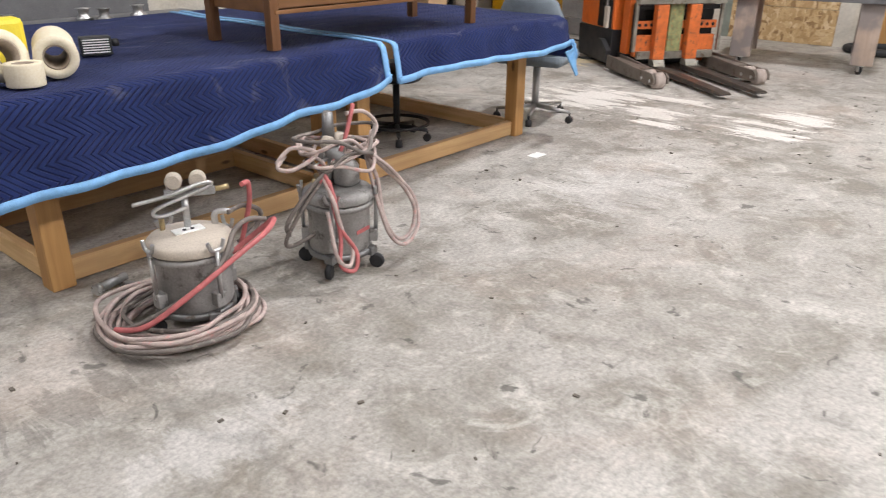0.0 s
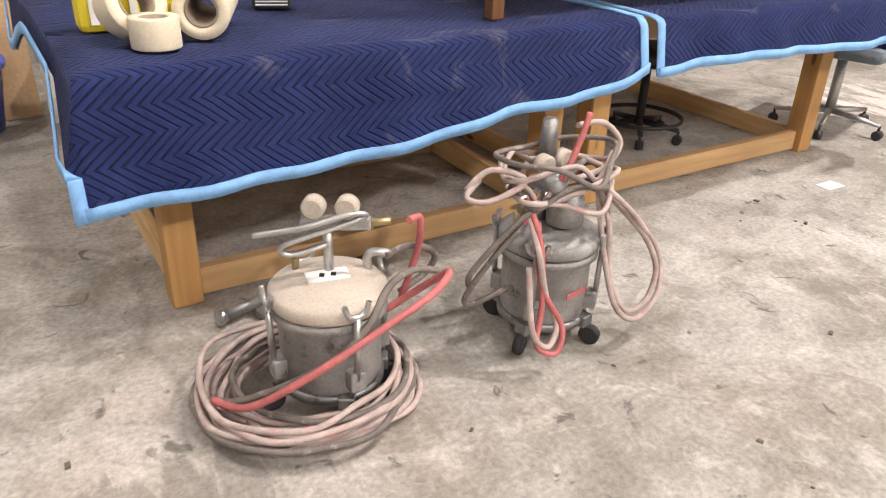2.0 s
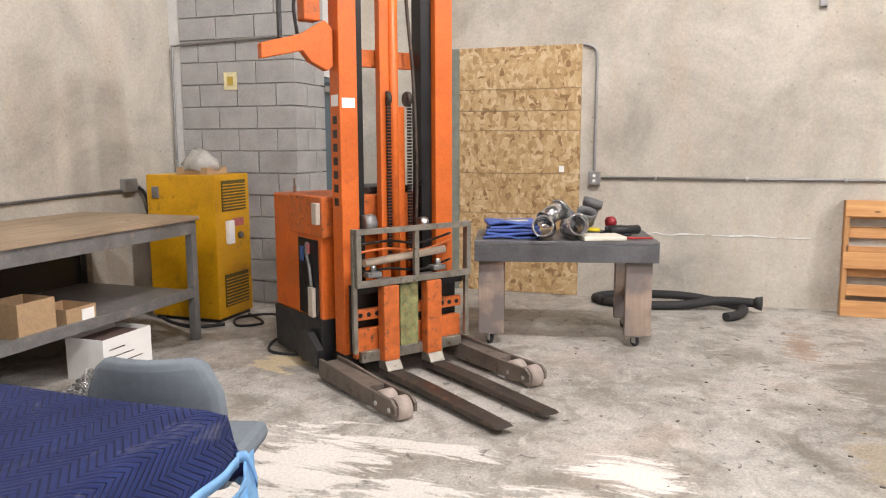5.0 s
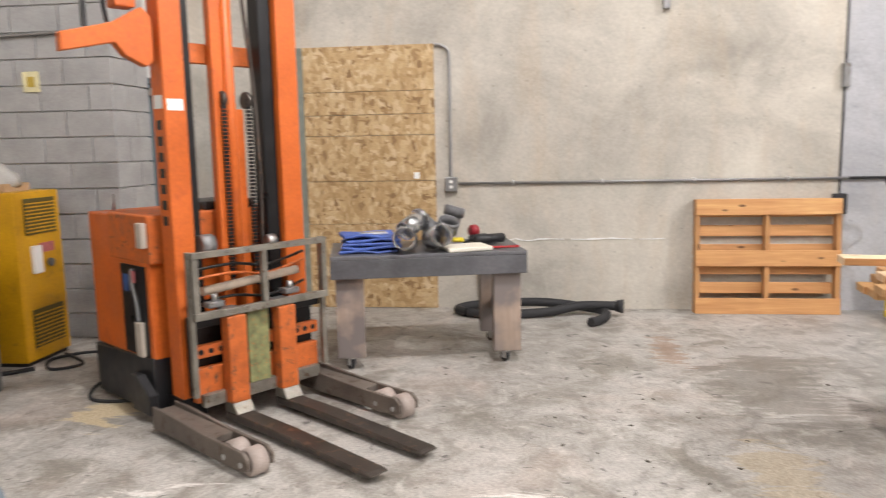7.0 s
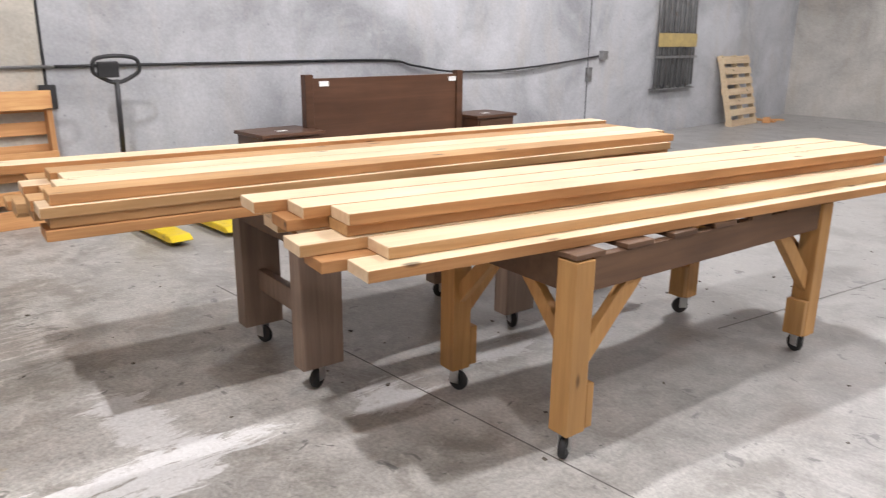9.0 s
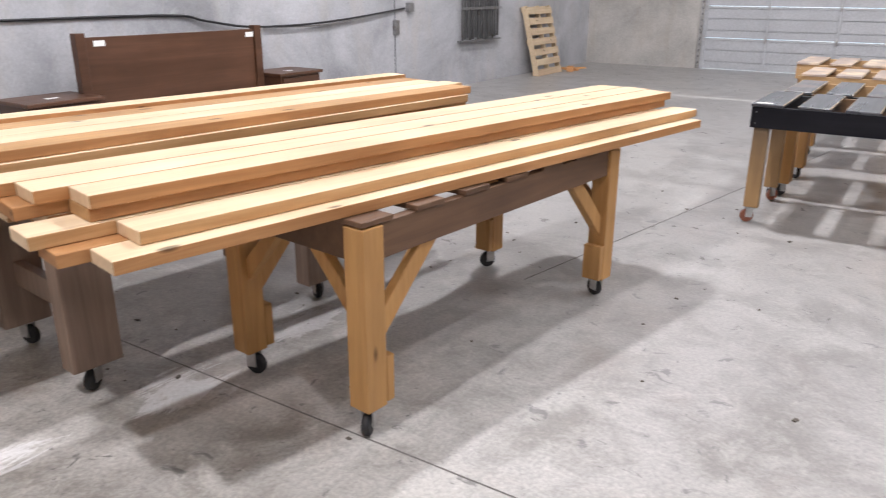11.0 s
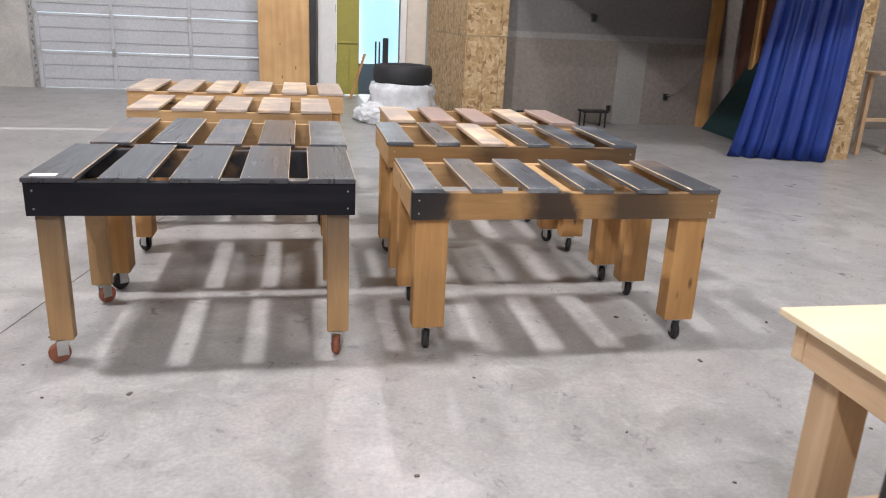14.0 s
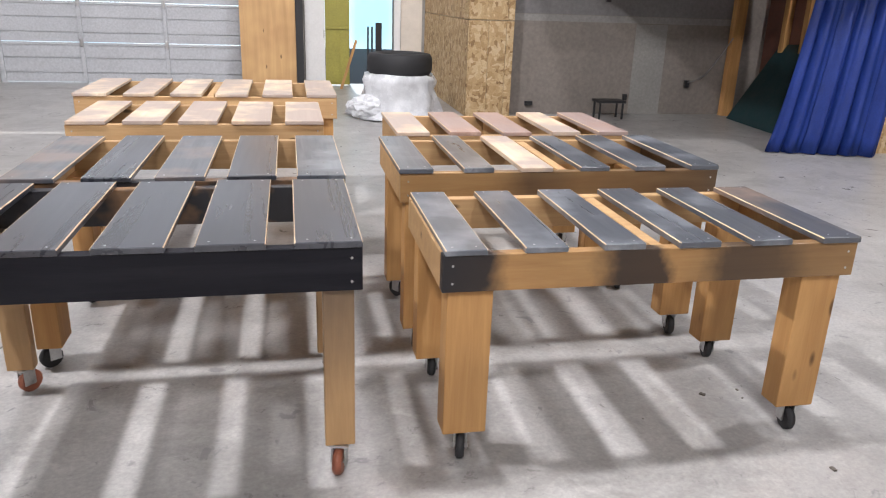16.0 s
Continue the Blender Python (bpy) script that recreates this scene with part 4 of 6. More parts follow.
bag = tagged(part("paper_sack", bag, plain("yellow_print", (0.75, 0.6, 0.04), 0.5, vary=0.1)), "yellow and white printed sack behind the tape", "sack")
for k in range(3):
    part("stripe", slab(1.29 + k * 0.05, 3.672, TOPZ + 0.03, 1.31 + k * 0.05, 3.678, TOPZ + 0.18), PAPER, bag)
rb = thing("job_radio", pose(1.86, 3.9, TOPZ + 0.006, 0, 0, -20), "small black ribbed gadget on the blanket", "gadget")
part("body", slab(-0.06, -0.03, 0, 0.06, 0.03, 0.075, 0.006), BLACK, rb)
for k in range(6):
    part("rib", slab(-0.05, -0.034, 0.012 + k * 0.01, 0.05, -0.0305, 0.016 + k * 0.01), PAPER, rb)
part("knob", rod((0.062, 0, 0.045), (0.09, 0, 0.045), 0.016, 12, None, None, 0.003), BLACK, rb)
tagged(part("paper_scrap", slab(4.03, 3.14, 0.001, 4.14, 3.21, 0.003), PAPER), "torn scrap of white paper on the floor", "paper scrap")

# ---- pressure pots ----
ALU = plain("cast_alloy", (0.36, 0.35, 0.34), 0.62, 0.5, 0.35, 9, (0.16, 0.15, 0.14), 0.3)
LID = plain("dusty_lid", (0.5, 0.44, 0.37), 0.7, 0.0, 0.12, 12)
HOSE = plain("dusty_hose", (0.46, 0.37, 0.34), 0.75, vary=0.35, scale=18, grime=(0.5, 0.28, 0.26))
HOSE_DARK = plain("grey_hose", (0.17, 0.145, 0.13), 0.65, vary=0.4, scale=18, grime=(0.32, 0.28, 0.25))
HOSE_RED = plain("red_hose", (0.5, 0.14, 0.14), 0.6, vary=0.3, scale=14)
BRASS = plain("dull_brass", (0.45, 0.36, 0.2), 0.4, 0.8)


def pressure_pot(m, label, lid_mat):
    t = thing("pressure_pot", m, label, "pressure pot", "spray pressure pots")
    part("tank", lathe([(0.1, 0.07), (0.118, 0.085), (0.122, 0.1), (0.122, 0.27), (0.126, 0.275), (0.126, 0.29)], 36), ALU, t)
    part("lid", lathe([(0.137, 0.29), (0.14, 0.296), (0.14, 0.318), (0.132, 0.326), (0.08, 0.338), (0.0, 0.342)], 36), lid_mat, t)
    part("rim", lathe([(0.124, 0.262), (0.138, 0.264), (0.138, 0.284), (0.124, 0.286)], 36, None, None, True), ALU, t)
    part("foot_ring", lathe([(0.1, 0.062), (0.128, 0.066), (0.128, 0.084), (0.118, 0.088)], 36, None, None, True), DULL_STEEL, t)
    for k in range(4):
        a = k * math.tau / 4 + 0.5
        c, s = math.cos(a), math.sin(a)
        lug = part("clamp", rod((0.145 * c, 0.145 * s, 0.14), (0.15 * c, 0.15 * s, 0.31), 0.008, 8), STEEL, t)
        part("wing_nut", tube([(0.15 * c - 0.03 * s, 0.15 * s + 0.03 * c, 0.345), (0.15 * c - 0.02 * s, 0.15 * s + 0.02 * c, 0.318), (0.15 * c, 0.15 * s, 0.312), (0.15 * c + 0.02 * s, 0.15 * s - 0.02 * c, 0.318), (0.15 * c + 0.03 * s, 0.15 * s - 0.03 * c, 0.345)], 0.007, 7), STEEL, lug)
        part("bracket", slab(-0.02, -0.015, 0.11, 0.02, 0.02, 0.16, 0.004, None, Matrix.Rotation(a - math.pi / 2, 4, "Z") @ Matrix.Translation((0, 0.132, 0))), ALU, lug)
    for k in range(4):
        a = k * math.tau / 4 + 0.35
        c, s = math.cos(a), math.sin(a)
        ca = part("caster", slab(-0.02, -0.02, 0.055, 0.02, 0.02, 0.09, 0.004, None, Matrix.Translation((0.125 * c, 0.125 * s, 0))), DULL_STEEL, t)
        part("wheel", rod((0.15 * c - 0.012 * s, 0.15 * s + 0.012 * c, 0.03), (0.15 * c + 0.012 * s, 0.15 * s - 0.012 * c, 0.03), 0.03, 16, None, None, 0.004), RUBBER, ca)
    part("stem", rod((0.0, 0.03, 0.335), (0.0, 0.03, 0.46), 0.012, 10), STEEL, t)
    part("relief_valve", rod((-0.08, 0.05, 0.33), (-0.08, 0.05, 0.375), 0.009, 8), BRASS, t)
    part("elbow", tube([(0.09, 0.06, 0.33), (0.09, 0.06, 0.365), (0.11, 0.06, 0.375), (0.14, 0.06, 0.37)], 0.011, 8), STEEL, t)
    man = part("manifold", slab(-0.06, 0.015, 0.45, 0.1, 0.045, 0.48, 0.006), ALU, t)
    for x in (-0.03, 0.045):
        part("stub", rod((x, 0.03, 0.48), (x, 0.03, 0.49), 0.008, 8), STEEL, man)
        part("gauge", rod((x, 0.0, 0.51), (x + 0.006, 0.036, 0.51), 0.027, 20, None, None, 0.005), LID, man, "round dusty pressure gauge")
    part("fitting", rod((0.1, 0.03, 0.465), (0.145, 0.03, 0.47), 0.01, 8), BRASS, man)
    part("hook_bar", tube([(-0.16, -0.02, 0.455), (-0.05, -0.02, 0.475), (0.06, 0.0, 0.5), (0.08, 0.01, 0.485), (-0.08, -0.025, 0.44), (-0.1, -0.02, 0.415), (-0.07, -0.01, 0.405), (0.0, 0.02, 0.415)], 0.007, 7), STEEL, man)
    return t


before = set(bpy.data.objects)
POT1 = pose(1.66, 3.12, 0, 0, 0, -28)
p1 = pressure_pot(POT1, "dusty cast-metal spray pressure pot with two gauges", LID)
part("sticker", slab(-0.05, -0.02, 0.3405, 0.05, 0.03, 0.3445, 0, None, Matrix.Rotation(0.3, 4, "Z")), PAPER, p1, "white paper sticker")
for k, ch in enumerate(((-0.014, 0.0), (0.012, 0.006))):
    part("ink_mark", slab(ch[0] - 0.006, ch[1] - 0.008, 0.3448, ch[0] + 0.006, ch[1] + 0.008, 0.3455), BLACK, p1)
rg = random.Random(11)


def coil(name, cx, cy, loops, r0, r1, mats, label, rad=0.0085):
    ob = None
    for k in range(loops):
        r = r0 + (r1 - r0) * rg.random()
        ox, oy, z = rg.uniform(-0.03, 0.03), rg.uniform(-0.03, 0.03), rad + 0.011 * (k // 2)
        pts = [(cx + ox + (r + rg.uniform(-0.02, 0.02)) * math.cos(j * math.tau / 14), cy + oy + (r * 0.93 + rg.uniform(-0.02, 0.02)) * math.sin(j * math.tau / 14), z + rg.uniform(0, 0.012)) for j in range(14)]
        bm = tube(pts, rad, 7, None, True, 4)
        if ob is None:
            ob = tagged(part(name, bm, mats[0]), label, "hose")
        else:
            part("loop", bm, mats[k % len(mats)], ob)
    return ob


coil("air_hose", 1.62, 3.15, 13, 0.205, 0.285, (HOSE, HOSE, HOSE_DARK, HOSE), "dusty twin air hose coiled on the floor round the pot")
hz = tube([(1.37, 3.14, 0.08), (1.43, 3.05, 0.1), (1.56, 2.98, 0.19), (1.72, 2.96, 0.27), (1.86, 2.98, 0.31), (1.93, 3.02, 0.33), (1.9, 3.06, 0.29), (1.8, 3.1, 0.22)], 0.0095, 8)
tagged(part("air_hose", hz, HOSE_RED), "red air hose draped across the pot", "hose")
hz = tube([(1.36, 3.16, 0.07), (1.43, 3.08, 0.1), (1.57, 3.0, 0.18), (1.68, 2.97, 0.27), (1.76, 3.01, 0.34), (1.84, 3.04, 0.35), (1.91, 3.04, 0.33)], 0.009, 8)
tagged(part("fluid_hose", hz, HOSE_DARK), "grey fluid hose draped across the pot", "hose")
hz = tube([(1.84, 3.06, 0.47), (1.88, 3.08, 0.46), (1.89, 3.1, 0.38), (1.88, 3.12, 0.3), (1.86, 3.14, 0.2)], 0.009, 8)
tagged(part("air_hose", hz, HOSE_RED), "short red hose from the gauge manifold", "hose")
hz = tube([(1.8, 3.1, 0.37), (1.88, 3.12, 0.37), (1.96, 3.14, 0.32), (1.95, 3.16, 0.26), (1.87, 3.16, 0.22)], 0.009, 8)
tagged(part("fluid_hose", hz, HOSE_DARK), "short grey hose from the pot lid", "hose")
for ob in set(bpy.data.objects) - before:
    if ob.parent is None:
        ob.location += Vector((-0.06, -0.21, 0))
gun = thing("spray_gun", pose(1.52, 3.36, 0.0, 0, 0, 15), "metal spray gun lying by the table rail", "spray gun")
part("body", rod((-0.06, 0, 0.035), (0.06, 0, 0.035), 0.018, 12, None, None, 0.004), DULL_STEEL, gun)
part("nozzle", rod((-0.085, 0, 0.035), (-0.06, 0, 0.035), 0.024, 12, None, None, 0.004), STEEL, gun)
part("grip", slab(0.02, -0.07, 0.0, 0.05, 0.0, 0.028, 0.006), DULL_STEEL, gun)

before = set(bpy.data.objects)
POT2 = pose(2.33, 3.0, 0, 0, 0, 10)
p2 = pressure_pot(POT2, "grey spray pressure pot hung with tangled hoses", ALU)
part("decal", slab(-0.05, -0.1245, 0.17, 0.03, -0.1225, 0.185), HOSE_RED, p2, "red painted swoosh decal")
part("regulator", rod((-0.07, -0.02, 0.5), (-0.07, -0.09, 0.47), 0.024, 16, None, None, 0.005), DULL_STEEL, p2)
part("regulator", rod((0.09, -0.01, 0.46), (0.12, -0.08, 0.44), 0.024, 16, None, None, 0.005), BLACK, p2, "black regulator knob")
part("filter_bowl", rod((0.02, 0.05, 0.5), (0.02, 0.05, 0.62), 0.026, 16, None, 0.02, 0.005), DULL_STEEL, p2)
part("agitator_motor", lathe([(0.03, 0.34), (0.05, 0.35), (0.05, 0.42), (0.034, 0.44), (0.0, 0.445)], 20, None, Matrix.Translation((0.02, -0.03, 0))), ALU, p2)
part("valve", rod((-0.1, 0.02, 0.4), (-0.14, -0.03, 0.41), 0.012, 8), BRASS, p2)
for k in range(5):
    c = [(2.33 + 0.15 * math.cos(a + k) + rg.uniform(-0.03, 0.03), 2.99 + 0.12 * math.sin(a + k) + rg.uniform(-0.03, 0.03), 0.44 + 0.045 * k * 0.5 + rg.uniform(-0.04, 0.04)) for a in [j * math.tau / 9 for j in range(9)]]
    tagged(part("air_hose", tube(c, 0.0075, 7, None, True, 5), (HOSE, HOSE_DARK, HOSE, HOSE, HOSE_DARK)[k]), "tangled dusty hose looped over the pot's head", "hose", "hoses on the pot")
for k, (pts, mt) in enumerate((([(2.42, 2.94, 0.47), (2.47, 2.88, 0.4), (2.56, 2.86, 0.3), (2.6, 2.84, 0.2), (2.55, 2.82, 0.12), (2.47, 2.82, 0.12), (2.43, 2.85, 0.22), (2.44, 2.89, 0.36), (2.42, 2.93, 0.46)], HOSE),
                               ([(2.41, 2.93, 0.48), (2.46, 2.86, 0.42), (2.54, 2.86, 0.34), (2.62, 2.86, 0.24), (2.6, 2.82, 0.14), (2.5, 2.8, 0.09), (2.43, 2.82, 0.15), (2.42, 2.88, 0.3), (2.43, 2.94, 0.45)], HOSE),
                               ([(2.2, 2.95, 0.46), (2.2, 2.88, 0.36), (2.2, 2.85, 0.2), (2.17, 2.82, 0.1), (2.22, 2.8, 0.07), (2.25, 2.82, 0.13), (2.2, 2.86, 0.25), (2.22, 2.92, 0.4)], HOSE_RED),
                               ([(2.2, 2.95, 0.44), (2.19, 2.87, 0.34), (2.21, 2.85, 0.22), (2.24, 2.83, 0.14), (2.2, 2.81, 0.09), (2.16, 2.83, 0.14), (2.17, 2.88, 0.3)], HOSE),
                               ([(2.1, 3.02, 0.5), (2.05, 3.0, 0.47), (2.1, 2.97, 0.46), (2.2, 2.96, 0.5), (2.12, 3.0, 0.53), (2.06, 3.02, 0.48)], HOSE),
                               ([(2.18, 2.93, 0.4), (2.28, 2.92, 0.5), (2.34, 2.93, 0.6), (2.37, 2.94, 0.66)], HOSE_RED),
                               ([(2.08, 3.0, 0.2), (2.06, 2.98, 0.26), (2.14, 2.94, 0.38), (2.24, 2.92, 0.46), (2.36, 2.93, 0.54)], HOSE_DARK),
                               ([(2.2, 3.0, 0.17), (2.08, 2.99, 0.16), (2.05, 2.98, 0.2), (2.12, 2.95, 0.32), (2.22, 2.92, 0.44)], HOSE_DARK),
                               ([(2.36, 2.97, 0.62), (2.46, 2.98, 0.61), (2.52, 2.97, 0.55), (2.46, 2.95, 0.5), (2.38, 2.94, 0.49), (2.28, 2.94, 0.48)], HOSE))):
    tagged(part("air_hose", tube(pts, 0.0082, 8), mt), "dusty hose hanging from the pot's head", "hose", "hoses on the pot")

for ob in set(bpy.data.objects) - before:
    if ob.parent is None:
        ob.location += Vector((-0.08, -0.1, 0))

# ---- stool and office chair by the tables ----
def star_base(t, mat, r, n=5, h=0.07, turn=0.2):
    for k in range(n):
        a = k * math.tau / n + turn
        c, s = math.cos(a), math.sin(a)
        arm = part("base_arm", rod((0.02 * c, 0.02 * s, h + 0.02), (r * c, r * s, h), 0.018, 8, None, 0.012), mat, t)
        part("caster", rod((r * c - 0.02 * s, r * s + 0.02 * c, 0.025), (r * c + 0.02 * s, r * s - 0.02 * c, 0.025), 0.025, 14, None, None, 0.004), BLACK, arm)
        part("caster_stem", rod((r * c, r * s, 0.04), (r * c, r * s, h), 0.007, 6), BLACK, arm)


st = thing("stool", pose(3.78, 4.05, 0), "black round rolling stool under the timber table", "stool")
star_base(st, BLACK, 0.2, 5, 0.07)
part("foot_ring", lathe([(0.2, 0.1), (0.212, 0.105), (0.212, 0.118), (0.2, 0.12)], 30, None, None, True), BLACK, st)
part("column", rod((0, 0, 0.07), (0, 0, 0.38), 0.022, 12), BLACK, st)
part("seat", lathe([(0.0, 0.38), (0.15, 0.38), (0.17, 0.4), (0.17, 0.44), (0.15, 0.458), (0.0, 0.46)]), BLACK, st)

FABRIC = plain("grey_fabric", (0.17, 0.2, 0.23), 0.95, vary=0.12, scale=30, relief=0.5)
ch = thing("office_chair", pose(4.86, 3.72, 0, 0, 0, 105), "grey upholstered office chair with a chrome base", "office chair")
star_base(ch, STEEL, 0.27, 5, 0.075, 0.5)
part("column", rod((0, 0, 0.08), (0, 0, 0.4), 0.026, 12), STEEL, ch)
part("seat", slab(-0.24, -0.23, 0.4, 0.24, 0.24, 0.48, 0.035), FABRIC, ch)
bk = slab(-0.23, 0.17, 0.44, 0.23, 0.24, 0.85, 0.034)
bmesh.ops.subdivide_edges(bk, edges=bk.edges[:], cuts=3, use_grid_fill=True)
for vv in bk.verts:
    vv.co.y -= 0.9 * vv.co.x ** 2 - 0.12 * (vv.co.z - 0.44)
    vv.co.x *= math.sqrt(max(0.04, 1 - (max(0, vv.co.z - 0.66) / 0.24) ** 2.4))
for fc in bk.faces:
    fc.smooth = True
part("backrest", bk, FABRIC, ch)

# ---- lift truck ----
ORANGE = plain("truck_orange", (0.62, 0.13, 0.018), 0.45, vary=0.18, scale=4, grime=(0.5, 0.1, 0.02))
ORANGE_WORN = plain("worn_orange", (0.56, 0.13, 0.025), 0.55, vary=0.3, scale=13, grime=(0.1, 0.06, 0.035))
IRON = plain("fork_steel", (0.1, 0.085, 0.075), 0.42, 0.7, 0.35, 8, (0.2, 0.13, 0.09))
ARM_DUST = plain("dusty_arm_steel", (0.19, 0.16, 0.135), 0.6, 0.4, 0.3, 7, (0.1, 0.07, 0.05))
GREASE = plain("greasy_black", (0.012, 0.012, 0.013), 0.35, 0.3, 0.3)
GREY_FRAME = plain("bare_frame_steel", (0.3, 0.28, 0.24), 0.45, 0.7, 0.3, 12, (0.16, 0.11, 0.07))
ft = thing("lift_truck", pose(6.82, 3.26, 0, 0, 0, -36.1), "orange walkie reach lift truck with raised mast and steel forks", "lift truck")
for sx in (-0.47, 0.5):
    arm = part("outrigger", prism([(-0.06, 0.05), (0.02, 0.03), (0.86, 0.03), (0.86, 0.15), (0.72, 0.15), (0.3, 0.13), (-0.02, 0.13), (-0.06, 0.1)], (sx - 0.075, sx - 0.055), "x", 0.003), ARM_DUST, ft)
    part("outrigger_plate", prism([(-0.06, 0.05), (0.02, 0.03), (0.86, 0.03), (0.86, 0.15), (0.72, 0.15), (0.3, 0.13), (-0.02, 0.13), (-0.06, 0.1)], (sx + 0.055, sx + 0.075), "x", 0.003), ARM_DUST, arm)
    part("outrigger_top", slab(sx - 0.054, 0.26, 0.09, sx + 0.054, 0.86, 0.126, 0.004), ARM_DUST, arm)
    for y in (-0.005, 0.14):
        part("load_wheel", rod((sx - 0.045, y, 0.068), (sx + 0.045, y, 0.068), 0.068, 24, None, None, 0.008), plain("grey_tyre", (0.42, 0.35, 0.31), 0.6), arm)
        part("axle", rod((sx - 0.08, y, 0.068), (sx + 0.08, y, 0.068), 0.014, 10), STEEL, arm)
for x in (-0.15, 0.18):
    fk = part("fork", prism([(-0.53, 0.045), (-0.5, 0.03), (0.68, 0.03), (0.68, 0.075), (0.2, 0.075), (-0.5, 0.055)], (x - 0.055, x + 0.055), "x", 0.006), IRON, ft)
    part("fork_shank", slab(x - 0.058, 0.6, 0.13, x + 0.058, 0.68, 0.62, 0.008), ORANGE_WORN, fk, "chipped orange fork shank")
    part("fork_heel", prism([(0.56, 0.076), (0.68, 0.076), (0.68, 0.135), (0.6, 0.135)], (x - 0.058, x + 0.058), "x", 0.004), GREY_FRAME, fk)
    part("fork_hook", slab(x - 0.05, 0.62, 0.621, x + 0.05, 0.72, 0.66, 0.008), DULL_STEEL, fk)
gd = slab(-0.39, 0.61, 0.955, 0.49, 0.645, 0.99, 0.003)
part("guard_top", gd, GREY_FRAME, ft)
part("guard_rail", slab(-0.39, 0.61, 0.625, 0.49, 0.645, 0.665, 0.003), GREY_FRAME, ft)
for x in (-0.39, 0.035, 0.455):
    part("guard_post", slab(x, 0.612, 0.666 if x else 0.666, x + 0.035, 0.643, 0.954, 0.003), GREY_FRAME, ft)
for x in (-0.4, 0.465):
    part("guard_side", slab(x, 0.646, 0.2, x + 0.03, 0.675, 0.99, 0.003), GREY_FRAME, ft)
car = part("carriage", slab(-0.36, 0.7, 0.15, 0.46, 0.75, 0.34, 0.005), ORANGE_WORN, ft)
part("carriage_bar", slab(-0.36, 0.69, 0.4, 0.46, 0.73, 0.47, 0.004), ORANGE_WORN, car)
part("carriage_bar", slab(-0.37, 0.68, 0.57, 0.47, 0.72, 0.61, 0.004), GREASE, car)
# black discs set on the bar stand in for the shaded holes
for k in range(6):
    x = -0.33 + k * 0.06 if k < 3 else 0.12 + k * 0.06
    part("bolt_hole", rod((x, 0.684, 0.435), (x, 0.691, 0.435), 0.015, 12), GREASE, car)
part("backplate", slab(-0.05, 0.66, 0.2, 0.09, 0.685, 0.63, 0.004), plain("worn_green_plate", (0.24, 0.25, 0.11), 0.6, vary=0.5, scale=22, grime=(0.5, 0.16, 0.04)), car, "plate with worn green and orange paint")
part("lower_lip", slab(-0.34, 0.66, 0.13, 0.44, 0.7, 0.2, 0.004), GREY_FRAME, car)
part("well", slab(-0.36, 0.76, 0.18, 0.46, 0.78, 0.62), GREASE, car)
part("cylinder", rod((-0.28, 0.72, 0.76), (0.34, 0.72, 0.8), 0.026, 14), plain("dusty_cylinder", (0.45, 0.36, 0.28), 0.6), car)
for z in (0.69, 0.82, 0.87):
    part("hose_pipe", tube([(-0.34, 0.76, z), (-0.1, 0.72, z + 0.02), (0.14, 0.72, z - 0.01), (0.42, 0.76, z + 0.03)], 0.009, 6), (GREASE, ORANGE_WORN, DULL_STEEL)[int(z * 100) % 3], car)
for x in (-0.22, 0.28):
    part("lug", slab(x - 0.05, 0.68, 0.666, x + 0.05, 0.76, 0.7, 0.006), DULL_STEEL, car)
    part("lug_bolt", rod((x, 0.71, 0.7), (x, 0.71, 0.74), 0.02, 6), STEEL, car)
# mast: outer channels, inner rails, cylinder and chains
MT = 3.1
for sx, x0, x1 in ((-1, -0.385, -0.26), (1, 0.33, 0.47)):
    ch1 = prism([(x0, 0.8), (x1, 0.8), (x1, 0.86), (x0 + 0.05, 0.86) if sx < 0 else (x1, 0.95), (x0 + 0.05, 0.93) if sx < 0 else (x1 - 0.05, 0.95), (x0, 0.93) if sx < 0 else (x0, 0.86)], (0.08, MT), "z", 0.004)
    part("mast_channel", ch1, ORANGE, ft)
part("mast_rail", slab(-0.255, 0.84, 0.12, -0.2, 0.95, MT - 0.02, 0.004), GREASE, ft)
part("mast_rail", slab(0.24, 0.84, 0.12, 0.325, 0.95, MT - 0.02, 0.004), GREASE, ft)
part("inner_mast", slab(-0.05, 0.88, 0.2, 0.02, 0.94, MT - 0.05, 0.006), ORANGE, ft)
part("inner_mast", slab(0.1, 0.9, 0.2, 0.15, 0.94, 1.75, 0.006), ORANGE, ft)
part("lift_cylinder", rod((0.06, 0.9, 0.2), (0.06, 0.9, MT - 0.05), 0.035, 16), ORANGE, ft)
for x in (0.0, 0.16):
    chn = bmesh.new()
    for k in range(52):
        z = 0.72 + k * 0.021
        slab(x - 0.014, 0.85 + 0.003 * (k % 2), z, x + 0.014, 0.868, z + 0.015, 0, chn)
    cc = part("lift_chain", chn, GREASE, ft)
    part("chain_pulley", rod((x - 0.012, 0.89, 1.8), (x + 0.02, 0.89, 1.8), 0.05, 18, None, None, 0.005), IRON, cc)
part("hydraulic_hose", tube([(0.2, 0.86, 0.75), (0.21, 0.85, 1.3), (0.19, 0.85, 1.9), (0.14, 0.85, 2.4), (0.1, 0.86, 3.0)], 0.012, 7), IRON, ft)
for z in (2.0, 2.7):
    part("mast_tie", slab(-0.25, 0.96, z, 0.325, 1.0, z + 0.11, 0.004), ORANGE_WORN, ft)
part("drum", rod((-0.24, 0.8, 1.0), (-0.16, 0.8, 1.0), 0.06, 18, None, None, 0.005), DULL_STEEL, ft)
